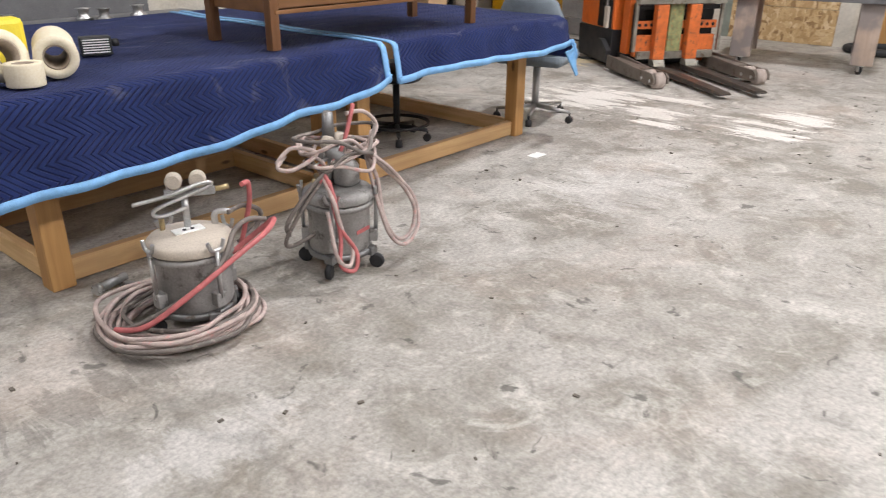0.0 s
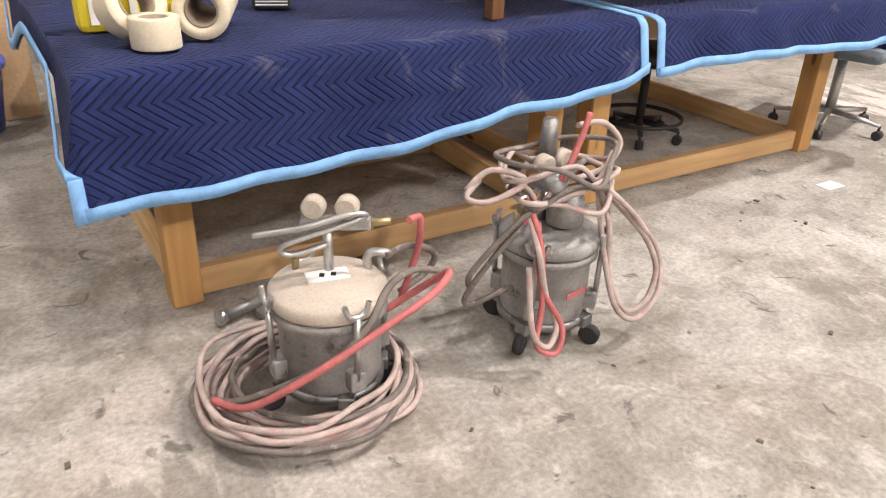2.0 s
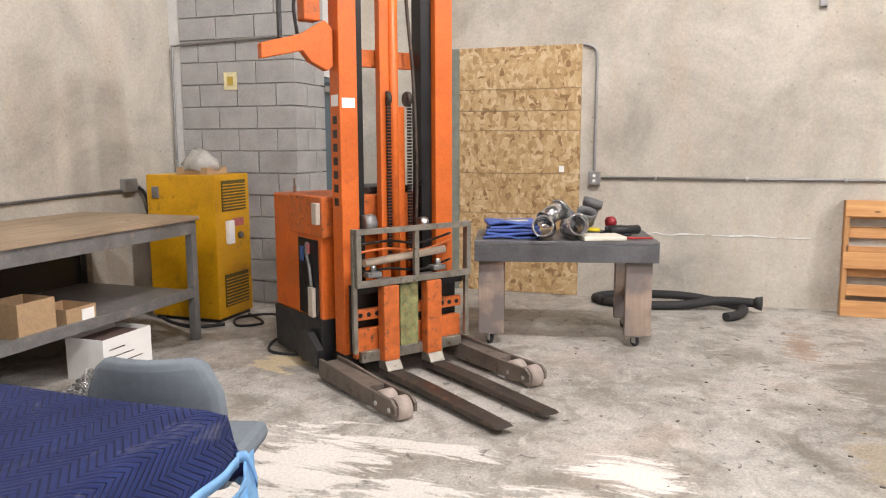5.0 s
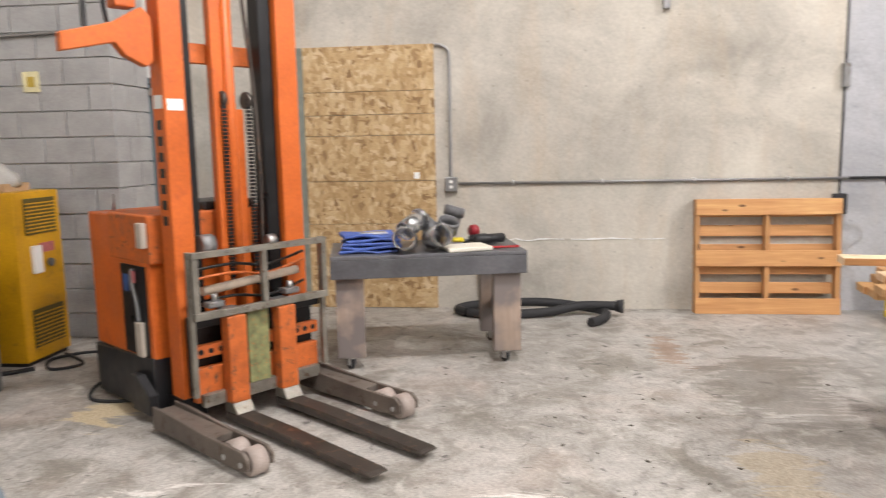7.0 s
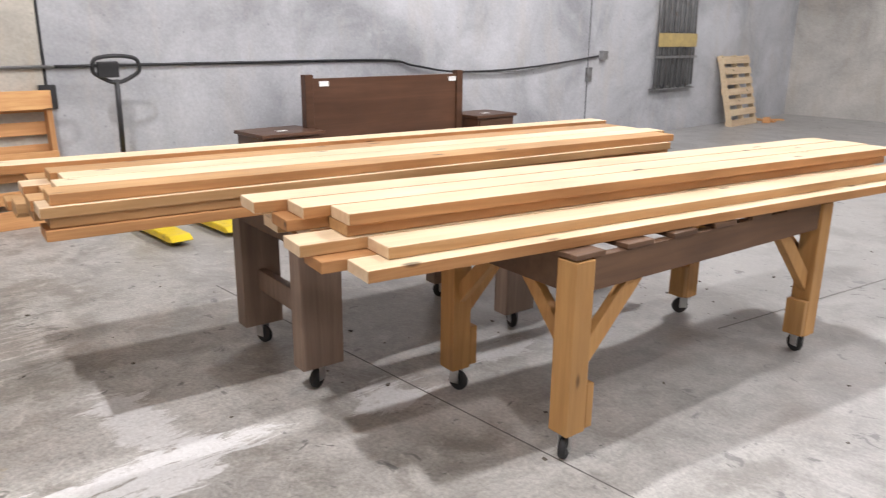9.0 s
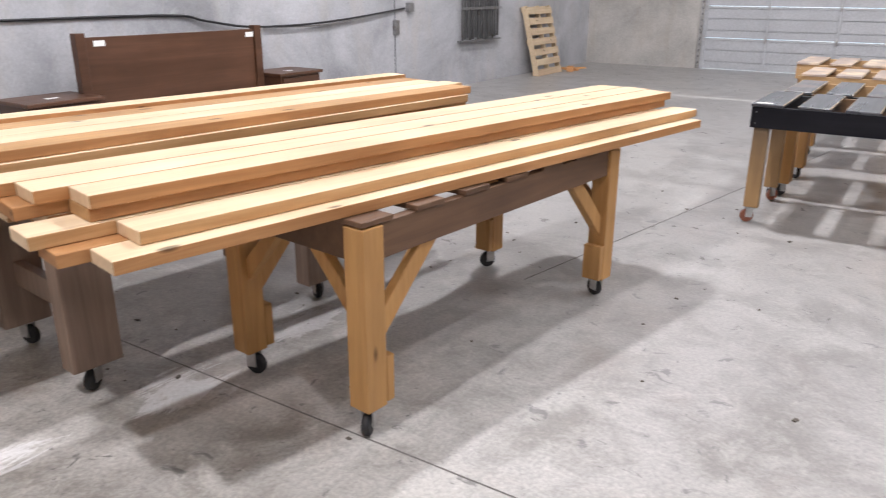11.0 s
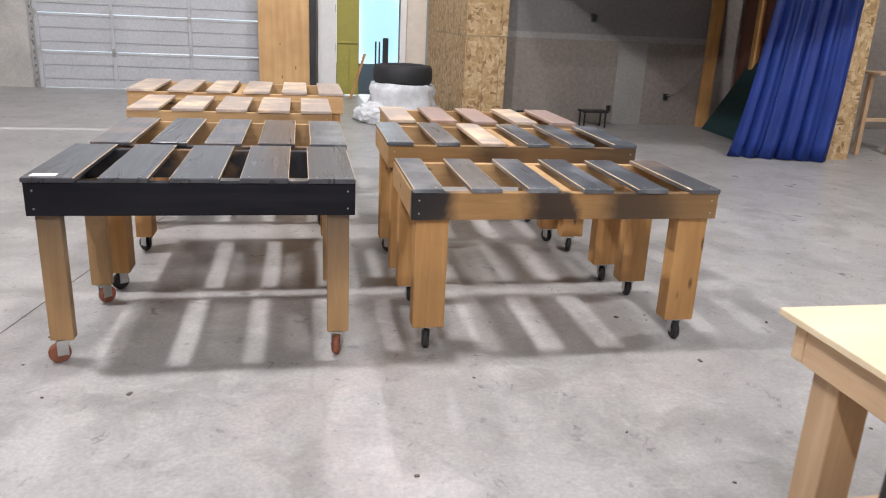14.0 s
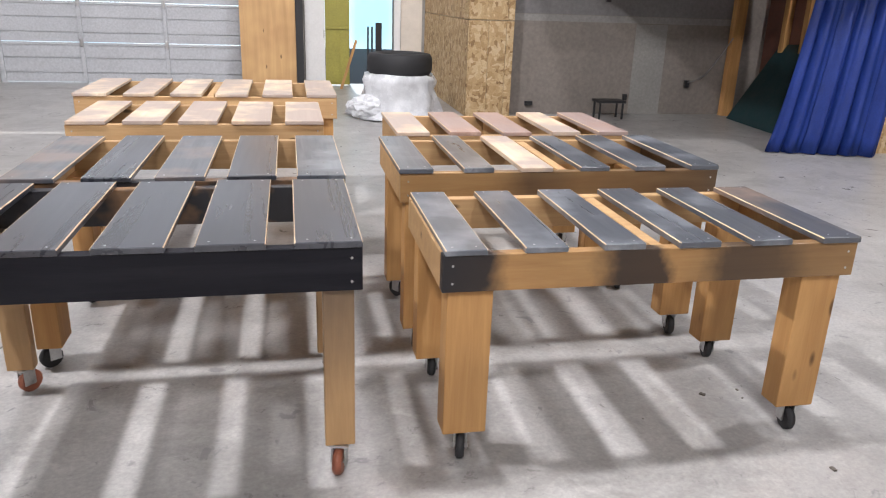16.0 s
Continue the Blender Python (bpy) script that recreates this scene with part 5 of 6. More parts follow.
part("pulley", rod((0.19, 0.8, 0.98), (0.25, 0.8, 0.98), 0.04, 18, None, None, 0.005), STEEL, ft)
arm = part("upper_bracket", prism([(-0.86, 2.0), (-0.86, 2.09), (-0.6, 2.16), (-0.45, 2.25), (-0.4, 2.2), (-0.4, 1.98), (-0.44, 1.95), (-0.55, 2.0), (-0.6, 2.06)], (0.84, 0.9), "y", 0.005), ORANGE, ft)
part("upper_post", slab(-0.74, 0.86, 2.13, -0.72, 0.89, 2.8), BLACK, arm)
part("upper_hose", tube([(-0.62, 0.87, 2.16), (-0.64, 0.86, 2.35), (-0.56, 0.86, 2.5), (-0.46, 0.88, 2.55)], 0.011, 6), BLACK, arm)
part("upper_block", slab(-0.56, 0.9, 2.25, -0.45, 1.0, 2.7, 0.01), ORANGE_WORN, arm)
# lettering bars down the mast and two stickers
for k in range(7):
    part("letter_bar", slab(-0.3865, 0.84, 1.63 - k * 0.085, -0.3855, 0.895, 1.68 - k * 0.085), GREASE, ft, "dark stencilled mark")
part("sticker", slab(-0.387, 0.82, 1.74, -0.3852, 0.91, 1.81), PAPER, ft)
part("sticker", slab(-0.37, 0.797, 1.73, -0.28, 0.7995, 1.79), PAPER, ft, "white paper sticker")
# body with battery side and controls
body = part("body", slab(-0.43, 1.02, 0.34, 0.45, 1.78, 1.16, 0.012), ORANGE, ft)
part("skirt", prism([(1.0, 0.03), (1.78, 0.03), (1.8, 0.33), (1.02, 0.36)], (-0.44, 0.46), "x", 0.006), BLACK, body)
part("cover", slab(-0.435, 0.985, 0.9, 0.45, 1.5, 1.17, 0.01), ORANGE_WORN, body)
# flat black plate on the side stands in for a shaded recess
part("recess", slab(-0.436, 1.06, 0.36, -0.431, 1.36, 0.88), GREASE, body)
part("cable_box", slab(-0.47, 1.0, 0.99, -0.436, 1.07, 1.13, 0.006), LID, body)
part("connector", slab(-0.465, 1.1, 0.36, -0.437, 1.17, 0.56, 0.005), LID, body, "grey battery connector")
part("cable", tube([(-0.445, 1.2, 0.86), (-0.455, 1.19, 0.78), (-0.45, 1.16, 0.68), (-0.45, 1.14, 0.56)], 0.012, 7), DULL_STEEL, body)
part("red_plug", slab(-0.455, 1.17, 0.78, -0.437, 1.22, 0.85, 0.005), HOSE_RED, body)
part("decal", slab(-0.4385, 1.27, 0.72, -0.4365, 1.33, 0.82), plain("blue_decal", (0.05, 0.12, 0.35), 0.5), body, "blue caution decal")
part("rear_post", rod((-0.3, 1.7, 1.16), (-0.3, 1.7, 1.26), 0.01, 8), STEEL, body)
part("dash", slab(-0.05, 1.05, 1.171, 0.3, 1.4, 1.22, 0.01), BLACK, body)
part("outrigger_root", prism([(0.98, 0.05), (1.2, 0.05), (1.2, 0.26), (1.12, 0.26), (0.98, 0.17)], (-0.5, -0.445), "x", 0.006), BLACK, body)
part("mast_foot", slab(-0.4, 0.79, 0.05, -0.25, 0.96, 0.16, 0.006), GREASE, ft)
tagged(part("power_cable", tube([(8.35, 5.75, 0.012), (8.1, 5.45, 0.012), (7.95, 5.6, 0.012), (8.2, 5.75, 0.012), (8.4, 5.5, 0.012), (8.0, 5.1, 0.012), (7.6, 5.05, 0.012), (7.35, 4.9, 0.012), (7.4, 4.6, 0.012), (7.6, 4.5, 0.05), (7.55, 4.42, 0.2)], 0.011, 7), RUBBER), "black power cable trailing on the floor", "cable")

# ---- steel-topped table by the far wall ----
SPRAY_TOP = plain("sprayed_top", (0.13, 0.13, 0.14), 0.4, 0.1, 0.35, 3, (0.07, 0.07, 0.075))
LEG_TAUPE = wood("taupe_leg", (0.3, 0.22, 0.17), (0.46, 0.36, 0.29), 2, 0.55, False, (0.2, 0.17, 0.16))
TS = pose(7.985, 3.563, 0, 0, 0, -76.8)
ts = thing("work_table", TS, "grey sprayed work table with broad legs on casters", "work table")
part("tabletop", slab(0, 0, 0.775, 1.335, 0.75, 0.8, 0.004), SPRAY_TOP, ts)
part("apron", slab(0.0, 0.002, 0.645, 1.335, 0.04, 0.774, 0.004), SPRAY_TOP, ts)
part("apron", slab(0.0, 0.71, 0.645, 1.335, 0.748, 0.774, 0.004), SPRAY_TOP, ts)
for x in (0.03, 1.11):
    part("end_apron", slab(x + 0.07, 0.042, 0.645, x + 0.11, 0.708, 0.773, 0.003), SPRAY_TOP, ts)
    for y in (0.05, 0.62):
        part("leg", slab(x, y, 0.09, x + 0.19, y + 0.08, 0.644, 0.004), LEG_TAUPE, ts)
        caster(ts, x + 0.095, y + 0.04, RUBBER, 30, 0.09)
    part("stretcher", slab(x + 0.08, 0.132, 0.26, x + 0.12, 0.618, 0.35, 0.003), LEG_TAUPE, ts)


def on_table(name, bm, mat, label, category, x, y, rz=0, z=0.8):
    ob = part(name, bm, mat)
    ob.matrix_world = TS @ pose(x, y, z + 0.0015, 0, 0, rz)
    return tagged(ob, label, category)


TARP = plain("blue_tarp", (0.06, 0.12, 0.42), 0.55, vary=0.3, scale=10, relief=0.4)
tb = None
for k in range(5):
    b2 = slab(-0.2 + 0.012 * (k % 2), -0.15, 0.022 * k, 0.2 - 0.008 * k, 0.15 - 0.01 * (k % 3), 0.022 * k + 0.0215, 0.009)
    bmesh.ops.subdivide_edges(b2, edges=b2.edges[:], cuts=2, use_grid_fill=True)
    for vv in b2.verts:
        vv.co.z += 0.013 * math.sin(17 * vv.co.x + k * 2.3) * math.sin(14 * vv.co.y + k) + 0.004 * k
        vv.co.x += 0.022 * math.sin(13 * vv.co.y + k)
        vv.co.z = max(0.0, vv.co.z)
    if tb is None:
        tb = on_table("tarpaulin", b2, TARP, "folded blue tarpaulin on the work table", "tarpaulin", 0.28, 0.25)
    else:
        part("fold", b2, TARP, tb)
on_table("plastic_bag", slab(-0.09, -0.05, 0.0, 0.09, 0.05, 0.018, 0.008), plain("clear_bag", (0.45, 0.45, 0.46), 0.15, 0.0), "small clear bag of parts on the tarpaulin", "bag", 0.3, 0.2, 10, 0.918)
FOIL = plain("shiny_duct", (0.62, 0.62, 0.62), 0.18, 0.9, 0.2, 18)
GREYP = plain("grey_plastic", (0.13, 0.13, 0.135), 0.4, 0.0, 0.2)


def pipe(r, ln, wall=0.004):
    return lathe([(r - wall, 0), (r, 0), (r, ln), (r - wall, ln)], 26, None, None, True)


for nm, mt, r, ln, x, y, z, rot, lab in (("duct_elbow", FOIL, 0.075, 0.17, 0.53, 0.16, 0.077, (78, 0, -12), "shiny metal duct elbow lying on the table"), ("duct_elbow", FOIL, 0.075, 0.2, 0.7, 0.2, 0.077, (76, 0, 18), "shiny metal duct elbow lying on the table"),
                                        ("duct_elbow", FOIL, 0.072, 0.22, 0.52, 0.32, 0.12, (65, 20, 130), "shiny metal duct elbow propped on the others"), ("pipe_fitting", GREYP, 0.06, 0.24, 0.79, 0.44, 0.062, (60, 0, -140), "grey plastic pipe branch"), ("pipe_fitting", GREYP, 0.075, 0.1, 0.83, 0.4, 0.1, (24, 12, 0), "grey plastic pipe socket")):
    ob = part(nm, pipe(r, ln), mt)
    ob.matrix_world = TS @ pose(x, y, 0.8 + z, *rot)
    tagged(ob, lab, "duct part" if mt is FOIL else "pipe fitting")
    part("collar", lathe([(r, ln - 0.03), (r + 0.005, ln - 0.028), (r + 0.005, ln - 0.008), (r, ln - 0.006)], 26, None, None, True), mt, ob)
el = on_table("pipe_elbow", tube([(-0.1, 0.02, 0.06), (-0.03, 0.02, 0.1), (0.03, 0.02, 0.15), (0.06, 0.02, 0.22)], 0.066, 20), GREYP, "grey plastic drain elbow standing on the table", "pipe fitting", 0.84, 0.5)
part("socket_ring", rod((0.055, 0.02, 0.2), (0.075, 0.02, 0.27), 0.078, 22, None, None, 0.006), GREYP, el)
part("socket_ring", rod((-0.13, 0.02, 0.045), (-0.08, 0.02, 0.075), 0.076, 22, None, None, 0.006), GREYP, el)
on_table("bottle", lathe([(0.035, 0), (0.036, 0.08), (0.02, 0.13), (0.02, 0.17), (0.0, 0.172)]), plain("brown_bottle", (0.04, 0.025, 0.02), 0.3), "small dark brown bottle", "bottle", 0.7, 0.6)
on_table("binder", slab(-0.16, -0.12, 0, 0.16, 0.12, 0.028, 0.006), plain("cream_cover", (0.72, 0.68, 0.58), 0.6, vary=0.05), "cream padded folder lying on the table", "folder", 0.93, 0.15, 12)
on_table("angle_grinder", rod((-0.13, 0, 0.045), (0.12, 0, 0.045), 0.034, 14, None, None, 0.01), BLACK, "black and red power tool on the table", "power tool", 1.14, 0.36, 20)
on_table("angle_grinder", rod((-0.03, 0, 0.045), (0.04, 0, 0.05), 0.045, 14, None, None, 0.012), plain("tool_red", (0.3, 0.02, 0.03), 0.4), "dark red power tool body on the table", "power tool", 1.04, 0.5, 20, 0.84)
on_table("sanding_pad", lathe([(0.0, 0), (0.045, 0), (0.05, 0.012), (0.04, 0.025), (0, 0.028)]), plain("bright_yellow", (0.7, 0.55, 0.02), 0.5), "yellow round pad on the table", "sanding pad", 0.9, 0.33, 0, 0.835)
on_table("pliers", tube([(-0.1, -0.02, 0.008), (0.0, 0.0, 0.01), (0.07, 0.015, 0.012), (0.1, 0.03, 0.012)], 0.009, 6), plain("red_grip", (0.45, 0.03, 0.03), 0.5), "red-handled pliers near the table edge", "pliers", 1.2, 0.14, -20)
on_table("tool_cord", tube([(-0.12, 0, 0.012), (-0.04, 0.05, 0.03), (0.06, 0.03, 0.03), (0.1, -0.04, 0.014), (0.0, -0.05, 0.012), (-0.08, 0.02, 0.05), (0.05, 0.07, 0.06)], 0.012, 7), BLACK, "black coiled tool cord", "cord", 1.08, 0.4)

# ---- far wall: strand board, conduit, hose, pallets ----
op = thing("strand_board_panel", pose(10.07, 3.11, 0), "strand board sheets closing an opening in the concrete wall", "wall panel")
zs = (0.0, 0.4, 0.8, 1.2, 1.62, 1.81, 2.02, 2.43)
for z0, z1 in zip(zs, zs[1:]):
    part("board", slab(0, 0, z0 + 0.004, 0.02, 1.22, z1, 0.002), OSB, op)
part("edge_board", slab(0.004, 1.222, 0.0, 0.024, 1.31, 2.43, 0.003), plain("green_grey_board", (0.2, 0.22, 0.19), 0.7), op)
part("socket", slab(-0.008, 0.15, 1.22, -0.001, 0.2, 1.28, 0.003), PAPER, op, "small white socket plate")
PIPE = plain("galvanised_conduit", (0.36, 0.36, 0.36), 0.45, 0.8, 0.2)
tagged(part("conduit", tube([(10.08, 2.97, 1.2), (10.08, 2.97, 1.8), (10.08, 2.97, 2.28), (10.08, 2.99, 2.38), (10.08, 3.06, 2.42), (10.08, 3.1, 2.42)], 0.014, 8), PIPE), "steel conduit rising up the wall", "conduit")
c2 = tagged(part("conduit", rod((10.08, 2.9, 1.17), (10.08, -0.5, 1.175), 0.012, 8), PIPE), "steel conduit running along the wall", "conduit")
for y in (2.4, 1.6, 0.8, 0.0):
    part("clip", slab(10.062, y - 0.012, 1.15, 10.099, y + 0.012, 1.195, 0.003), STEEL, c2)
jb = tagged(part("junction_box", slab(10.03, 2.91, 1.1, 10.098, 3.02, 1.23, 0.006), PIPE), "square steel outlet box on the wall", "outlet box")
for z in (1.14, 1.19):
    part("socket", rod((10.026, 2.965, z), (10.0295, 2.965, z), 0.016, 12), PAPER, jb)
tagged(part("wall_cable", tube([(10.08, -0.5, 1.175), (10.08, -2.0, 1.18), (10.08, -3.7, 1.18), (10.06, -4.1, 1.12), (10.05, -4.7, 1.04), (10.05, -5.6, 1.04), (10.06, -6.6, 1.1), (10.08, -7.5, 1.18)], 0.012, 7), BLACK), "black cable sagging along the wall", "cable")
tagged(part("wall_cable", tube([(10.08, -4.9, 1.03), (10.05, -5.8, 1.02), (10.06, -6.7, 1.1), (10.08, -7.5, 1.17)], 0.009, 7), DULL_STEEL), "grey cable sagging along the wall", "cable")
tagged(part("junction_box", slab(10.03, -7.66, 1.13, 10.098, -7.54, 1.25, 0.006), PIPE), "square steel junction box on the wall", "outlet box")
rw = random.Random(8)
ck = bmesh.new()
yy, zz = 2.7, 0.63
while yy > 1.1:
    y2, z2 = yy - rw.uniform(0.05, 0.16), 0.645 + rw.uniform(-0.014, 0.014)
    hgt = rw.uniform(0.003, 0.009)
    prism([(yy, zz - hgt), (y2, z2 - hgt), (y2, z2 + hgt), (yy, zz + hgt)], (10.093, 10.099), "x", 0, ck)
    yy, zz = y2 - (rw.random() < 0.2) * 0.06, z2
setting("trim", ck, WHITE, "chipped pale seam across the concrete wall", "wall seam")
tagged(part("wall_plate", slab(10.06, -0.49, 0.86, 10.098, -0.37, 1.04, 0.006), RUBBER), "dark cover plate over the panel joint", "cover plate")
tagged(part("wall_plate", slab(10.06, -7.36, 0.84, 10.098, -7.25, 1.03, 0.006), DULL_STEEL), "dark cover plate over the panel joint", "cover plate")
for y, z in ((-0.43, 2.05), (1.07, 2.75)):
    tagged(part("wall_bracket", slab(10.05, y - 0.03, z - 0.1, 10.098, y + 0.03, z + 0.1, 0.006), DULL_STEEL), "small dark bracket on the wall", "bracket")
hs = tagged(part("vacuum_hose", tube([(9.7, 2.8, 0.045), (9.85, 2.9, 0.045), (9.98, 2.7, 0.06), (9.95, 2.2, 0.09), (9.9, 1.85, 0.07), (9.75, 1.6, 0.05), (9.5, 1.65, 0.04), (9.38, 1.75, 0.04)], 0.04, 10), RUBBER), "thick black vacuum hose lying by the wall", "hose")
part("hose_run", tube([(9.7, 2.8, 0.045), (9.62, 2.5, 0.045), (9.72, 2.1, 0.05), (9.8, 1.8, 0.09), (9.75, 1.5, 0.1)], 0.04, 10), RUBBER, hs)
part("hose_end", rod((9.75, 1.5, 0.1), (9.74, 1.44, 0.1), 0.05, 14, None, 0.065), RUBBER, hs)
bd = part("offcut", slab(-0.09, 0, 0, 0.09, 0.02, 0.62, 0.003), PINE_Z)
bd.matrix_world = pose(9.98, 2.62, 0.003, 8, 0, -90)
tagged(bd, "short pale board leaning on the wall", "board")


def pallet(m, w, h, deck, back, mats, label):
    """Stands upright in its local xz plane; the deck faces -y."""
    t = thing("pallet", m, label, "pallet", "wooden pallets")
    for x in (0, w / 2 - 0.02, w - 0.04):
        part("stringer", slab(x, 0.018, 0, x + 0.04, 0.105, h, 0.003), mats[1], t)
    for z, hh in deck:
        part("deck_board", slab(0, 0, z, w, 0.017, z + hh, 0.003), mats[0], t)
    for z, hh in back:
        part("back_board", slab(0, 0.106, z, w, 0.122, z + hh, 0.003), mats[0], t)
    return t


PAL_X = wood("pallet_wood", (0.48, 0.22, 0.08), (0.68, 0.38, 0.16), 0)
PAL_Z = wood("pallet_stringer", (0.42, 0.19, 0.07), (0.58, 0.32, 0.13), 2)
pallet(pose(9.9, 0.8, 0.002, -4, 0, -90), 1.22, 1.01, ((0.0, 0.14), (0.42, 0.14), (0.87, 0.14)), [(0.0 + k * 0.17, 0.1) for k in range(6)] + [(0.92, 0.09)], (PAL_X, PAL_Z), "orange-brown wooden pallet leaning on the concrete wall")
GREYWOOD = wood("pale_pallet_wood", (0.5, 0.38, 0.24), (0.68, 0.54, 0.37), 0)
pallet(pose(9.66, -10.85, 0.002, -14, 0, -88), 1.0, 1.2, [(k * 0.175, 0.115) for k in range(7)], [(0.0, 0.1), (0.55, 0.1), (1.1, 0.1)], (GREYWOOD, GREYWOOD), "pale wooden pallet tilted against the far wall")
for x, y, rz, s in ((9.6, -12.0, 20, (0.12, 0.2, 0.09)), (9.75, -12.2, -15, (0.5, 0.06, 0.04)), (9.65, -12.5, 60, (0.3, 0.06, 0.03))):
    ob = part("timber_offcut", slab(-s[0] / 2, -s[1] / 2, 0.001, s[0] / 2, s[1] / 2, s[2], 0.004), PAL_X)
    ob.matrix_world = pose(x, y, 0, 0, 0, rz)
    tagged(ob, "short timber offcut beside the pallet", "offcut", "timber offcuts")
rk = thing("rod_bundle", pose(10.03, -9.45, 0), "bundle of long grey metal rods strapped to the wall", "metal rods")
for k in range(15):
    part("rod", rod((0.0 + 0.012 * (k % 2), 0.53 - k * 0.076, 0.68 + 0.02 * ((k * 7) % 3)), (0.01, 0.53 - k * 0.074, 3.4), 0.02, 8), (DULL_STEEL, GREYP)[k % 2], rk)
part("strap", slab(-0.035, -0.6, 1.13, -0.024, 0.6, 1.17, 0.002), DULL_STEEL, rk)
part("tape_band", slab(-0.03, -0.56, 1.3, -0.024, 0.56, 1.5, 0.002), plain("tan_tape", (0.45, 0.34, 0.14), 0.6), rk, "tan tape band")
part("ledge", slab(-0.03, -0.6, 0.66, 0.06, 0.6, 0.68, 0.003), DULL_STEEL, rk)

# pallet jack
YEL = plain("jack_yellow", (0.75, 0.55, 0.02), 0.4, vary=0.12, grime=(0.4, 0.28, 0.03))
pj = thing("pallet_jack", pose(9.72, -0.9, 0), "yellow pallet jack with a black tiller handle", "pallet jack")
for y in (0.13, -0.29):
    fk = part("fork", prism([(-1.08, 0.045), (-1.02, 0.08), (0.0, 0.085), (0.0, 0.03), (-1.02, 0.03)], (y - 0.08, y + 0.08), "y", 0.006), YEL, pj)
    part("roller", rod((-0.95, y - 0.04, 0.032), (-0.95, y + 0.04, 0.032), 0.03, 14), GREYP, fk)
part("frame", slab(0.0, -0.3, 0.05, 0.12, 0.16, 0.42, 0.02), YEL, pj)
part("pump", rod((0.18, -0.02, 0.06), (0.18, -0.02, 0.42), 0.06, 14), BLACK, pj)
for y in (-0.09, 0.05):
    part("steer_wheel", rod((0.18, y - 0.02, 0.09), (0.18, y + 0.02, 0.09), 0.09, 20, None, None, 0.006), RUBBER, pj)
hd = part("tiller", rod((0.17, 0.02, 0.42), (0.05, 0.055, 1.08), 0.02, 12), BLACK, pj)
part("grip_loop", tube([(0.05, 0.055, 1.06), (0.04, 0.2, 1.12), (0.03, 0.23, 1.17), (0.03, 0.2, 1.24), (0.03, 0.055, 1.26), (0.03, -0.09, 1.24), (0.03, -0.12, 1.17), (0.04, -0.09, 1.12)], 0.016, 8, None, True), BLACK, hd)
part("lever", slab(0.015, 0.04, 1.1, 0.04, 0.2, 1.22, 0.008), BLACK, hd)

# headboard and nightstands
ESP = wood("dark_walnut", (0.06, 0.027, 0.014), (0.12, 0.055, 0.03), 1, 0.4, False, ring=10)
hb = thing("headboard", pose(9.5, -3.31, 0), "dark brown wooden bed headboard standing by the wall", "headboard")
part("panel", slab(-0.015, -0.88, 0.25, 0.02, 0.88, 1.055, 0.004), ESP, hb)
for y in (-0.925, 0.925):
    part("post", slab(-0.035, y - 0.042, 0, 0.04, y + 0.042, 1.09, 0.005), ESP, hb)
part("rail", slab(-0.02, -0.88, 0.1, 0.015, 0.88, 0.22, 0.004), ESP, hb)
for y, s in ((0.76, 8), (-0.83, 0)):
    part("tag", slab(-0.018, y - 0.05, 0.985, -0.0155, y + 0.05, 1.03, 0, None, None), PAPER, hb, "white paper tag")
for yc in (-2.08, -4.6):
    ns = thing("nightstand", pose(9.5, yc, 0), "dark brown wooden nightstand beside the headboard", "nightstand", "nightstands")
    part("case", slab(-0.22, -0.28, 0.12, 0.22, 0.28, 0.6, 0.004), ESP, ns)
    part("top", slab(-0.25, -0.31, 0.6, 0.23, 0.31, 0.63, 0.006), ESP, ns)
    for z0, z1 in ((0.14, 0.36), (0.37, 0.58)):
        dd = part("drawer", slab(-0.238, -0.26, z0, -0.221, 0.26, z1, 0.003), ESP, ns)
        part("handle", rod((-0.255, -0.06, (z0 + z1) / 2), (-0.255, 0.06, (z0 + z1) / 2), 0.005, 8), PEWTER, dd)
    for x in (-0.2, 0.16):
        for y in (-0.26, 0.22):
            part("leg", slab(x, y, 0, x + 0.04, y + 0.04, 0.12, 0.003), ESP, ns)
    tagged(part("paper_slip", slab(9.4, yc - 0.03, 0.631, 9.46, yc + 0.07, 0.633), PAPER), "slip of white paper on the nightstand", "paper slip")

# ---- corner: yellow cabinet, bench, boxes ----
YCAB = plain("cabinet_yellow", (0.6, 0.31, 0.006), 0.42, vary=0.2, scale=4, grime=(0.4, 0.21, 0.01))
cb = thing("yellow_cabinet", pose(8.0, 5.8, 0), "tall yellow steel cabinet with vent grilles, dusty", "metal cabinet")
part("body", slab(0, 0, 0.03, 0.5, 0.68, 1.25, 0.008), YCAB, cb)
part("plinth", slab(0.02, 0.02, 0, 0.48, 0.66, 0.03), BLACK, cb)
for z0, z1 in ((0.12, 0.4), (0.94, 1.2)):
    # dark yellow plate gives the shade between the vent slats
    g = part("grille", slab(0.09, -0.008, z0, 0.44, -0.002, z1, 0.003), plain("vent_shade", (0.09, 0.07, 0.015), 0.5), cb)
    for k in range(9):
        part("slat", slab(0.1, -0.014, z0 + 0.015 + k * (z1 - z0 - 0.03) / 9, 0.43, -0.0085, z0 + 0.024 + k * (z1 - z0 - 0.03) / 9), YCAB, g)
part("meter", slab(0.13, -0.035, 0.66, 0.22, -0.001, 0.86, 0.006), PAPER, cb, "white control box")
part("warning_label", slab(0.23, -0.004, 0.8, 0.4, -0.001, 0.87), HOSE_RED, cb, "red warning label")
part("knob", rod((0.33, -0.03, 0.72), (0.33, -0.001, 0.72), 0.03, 14, None, None, 0.004), GREYP, cb)
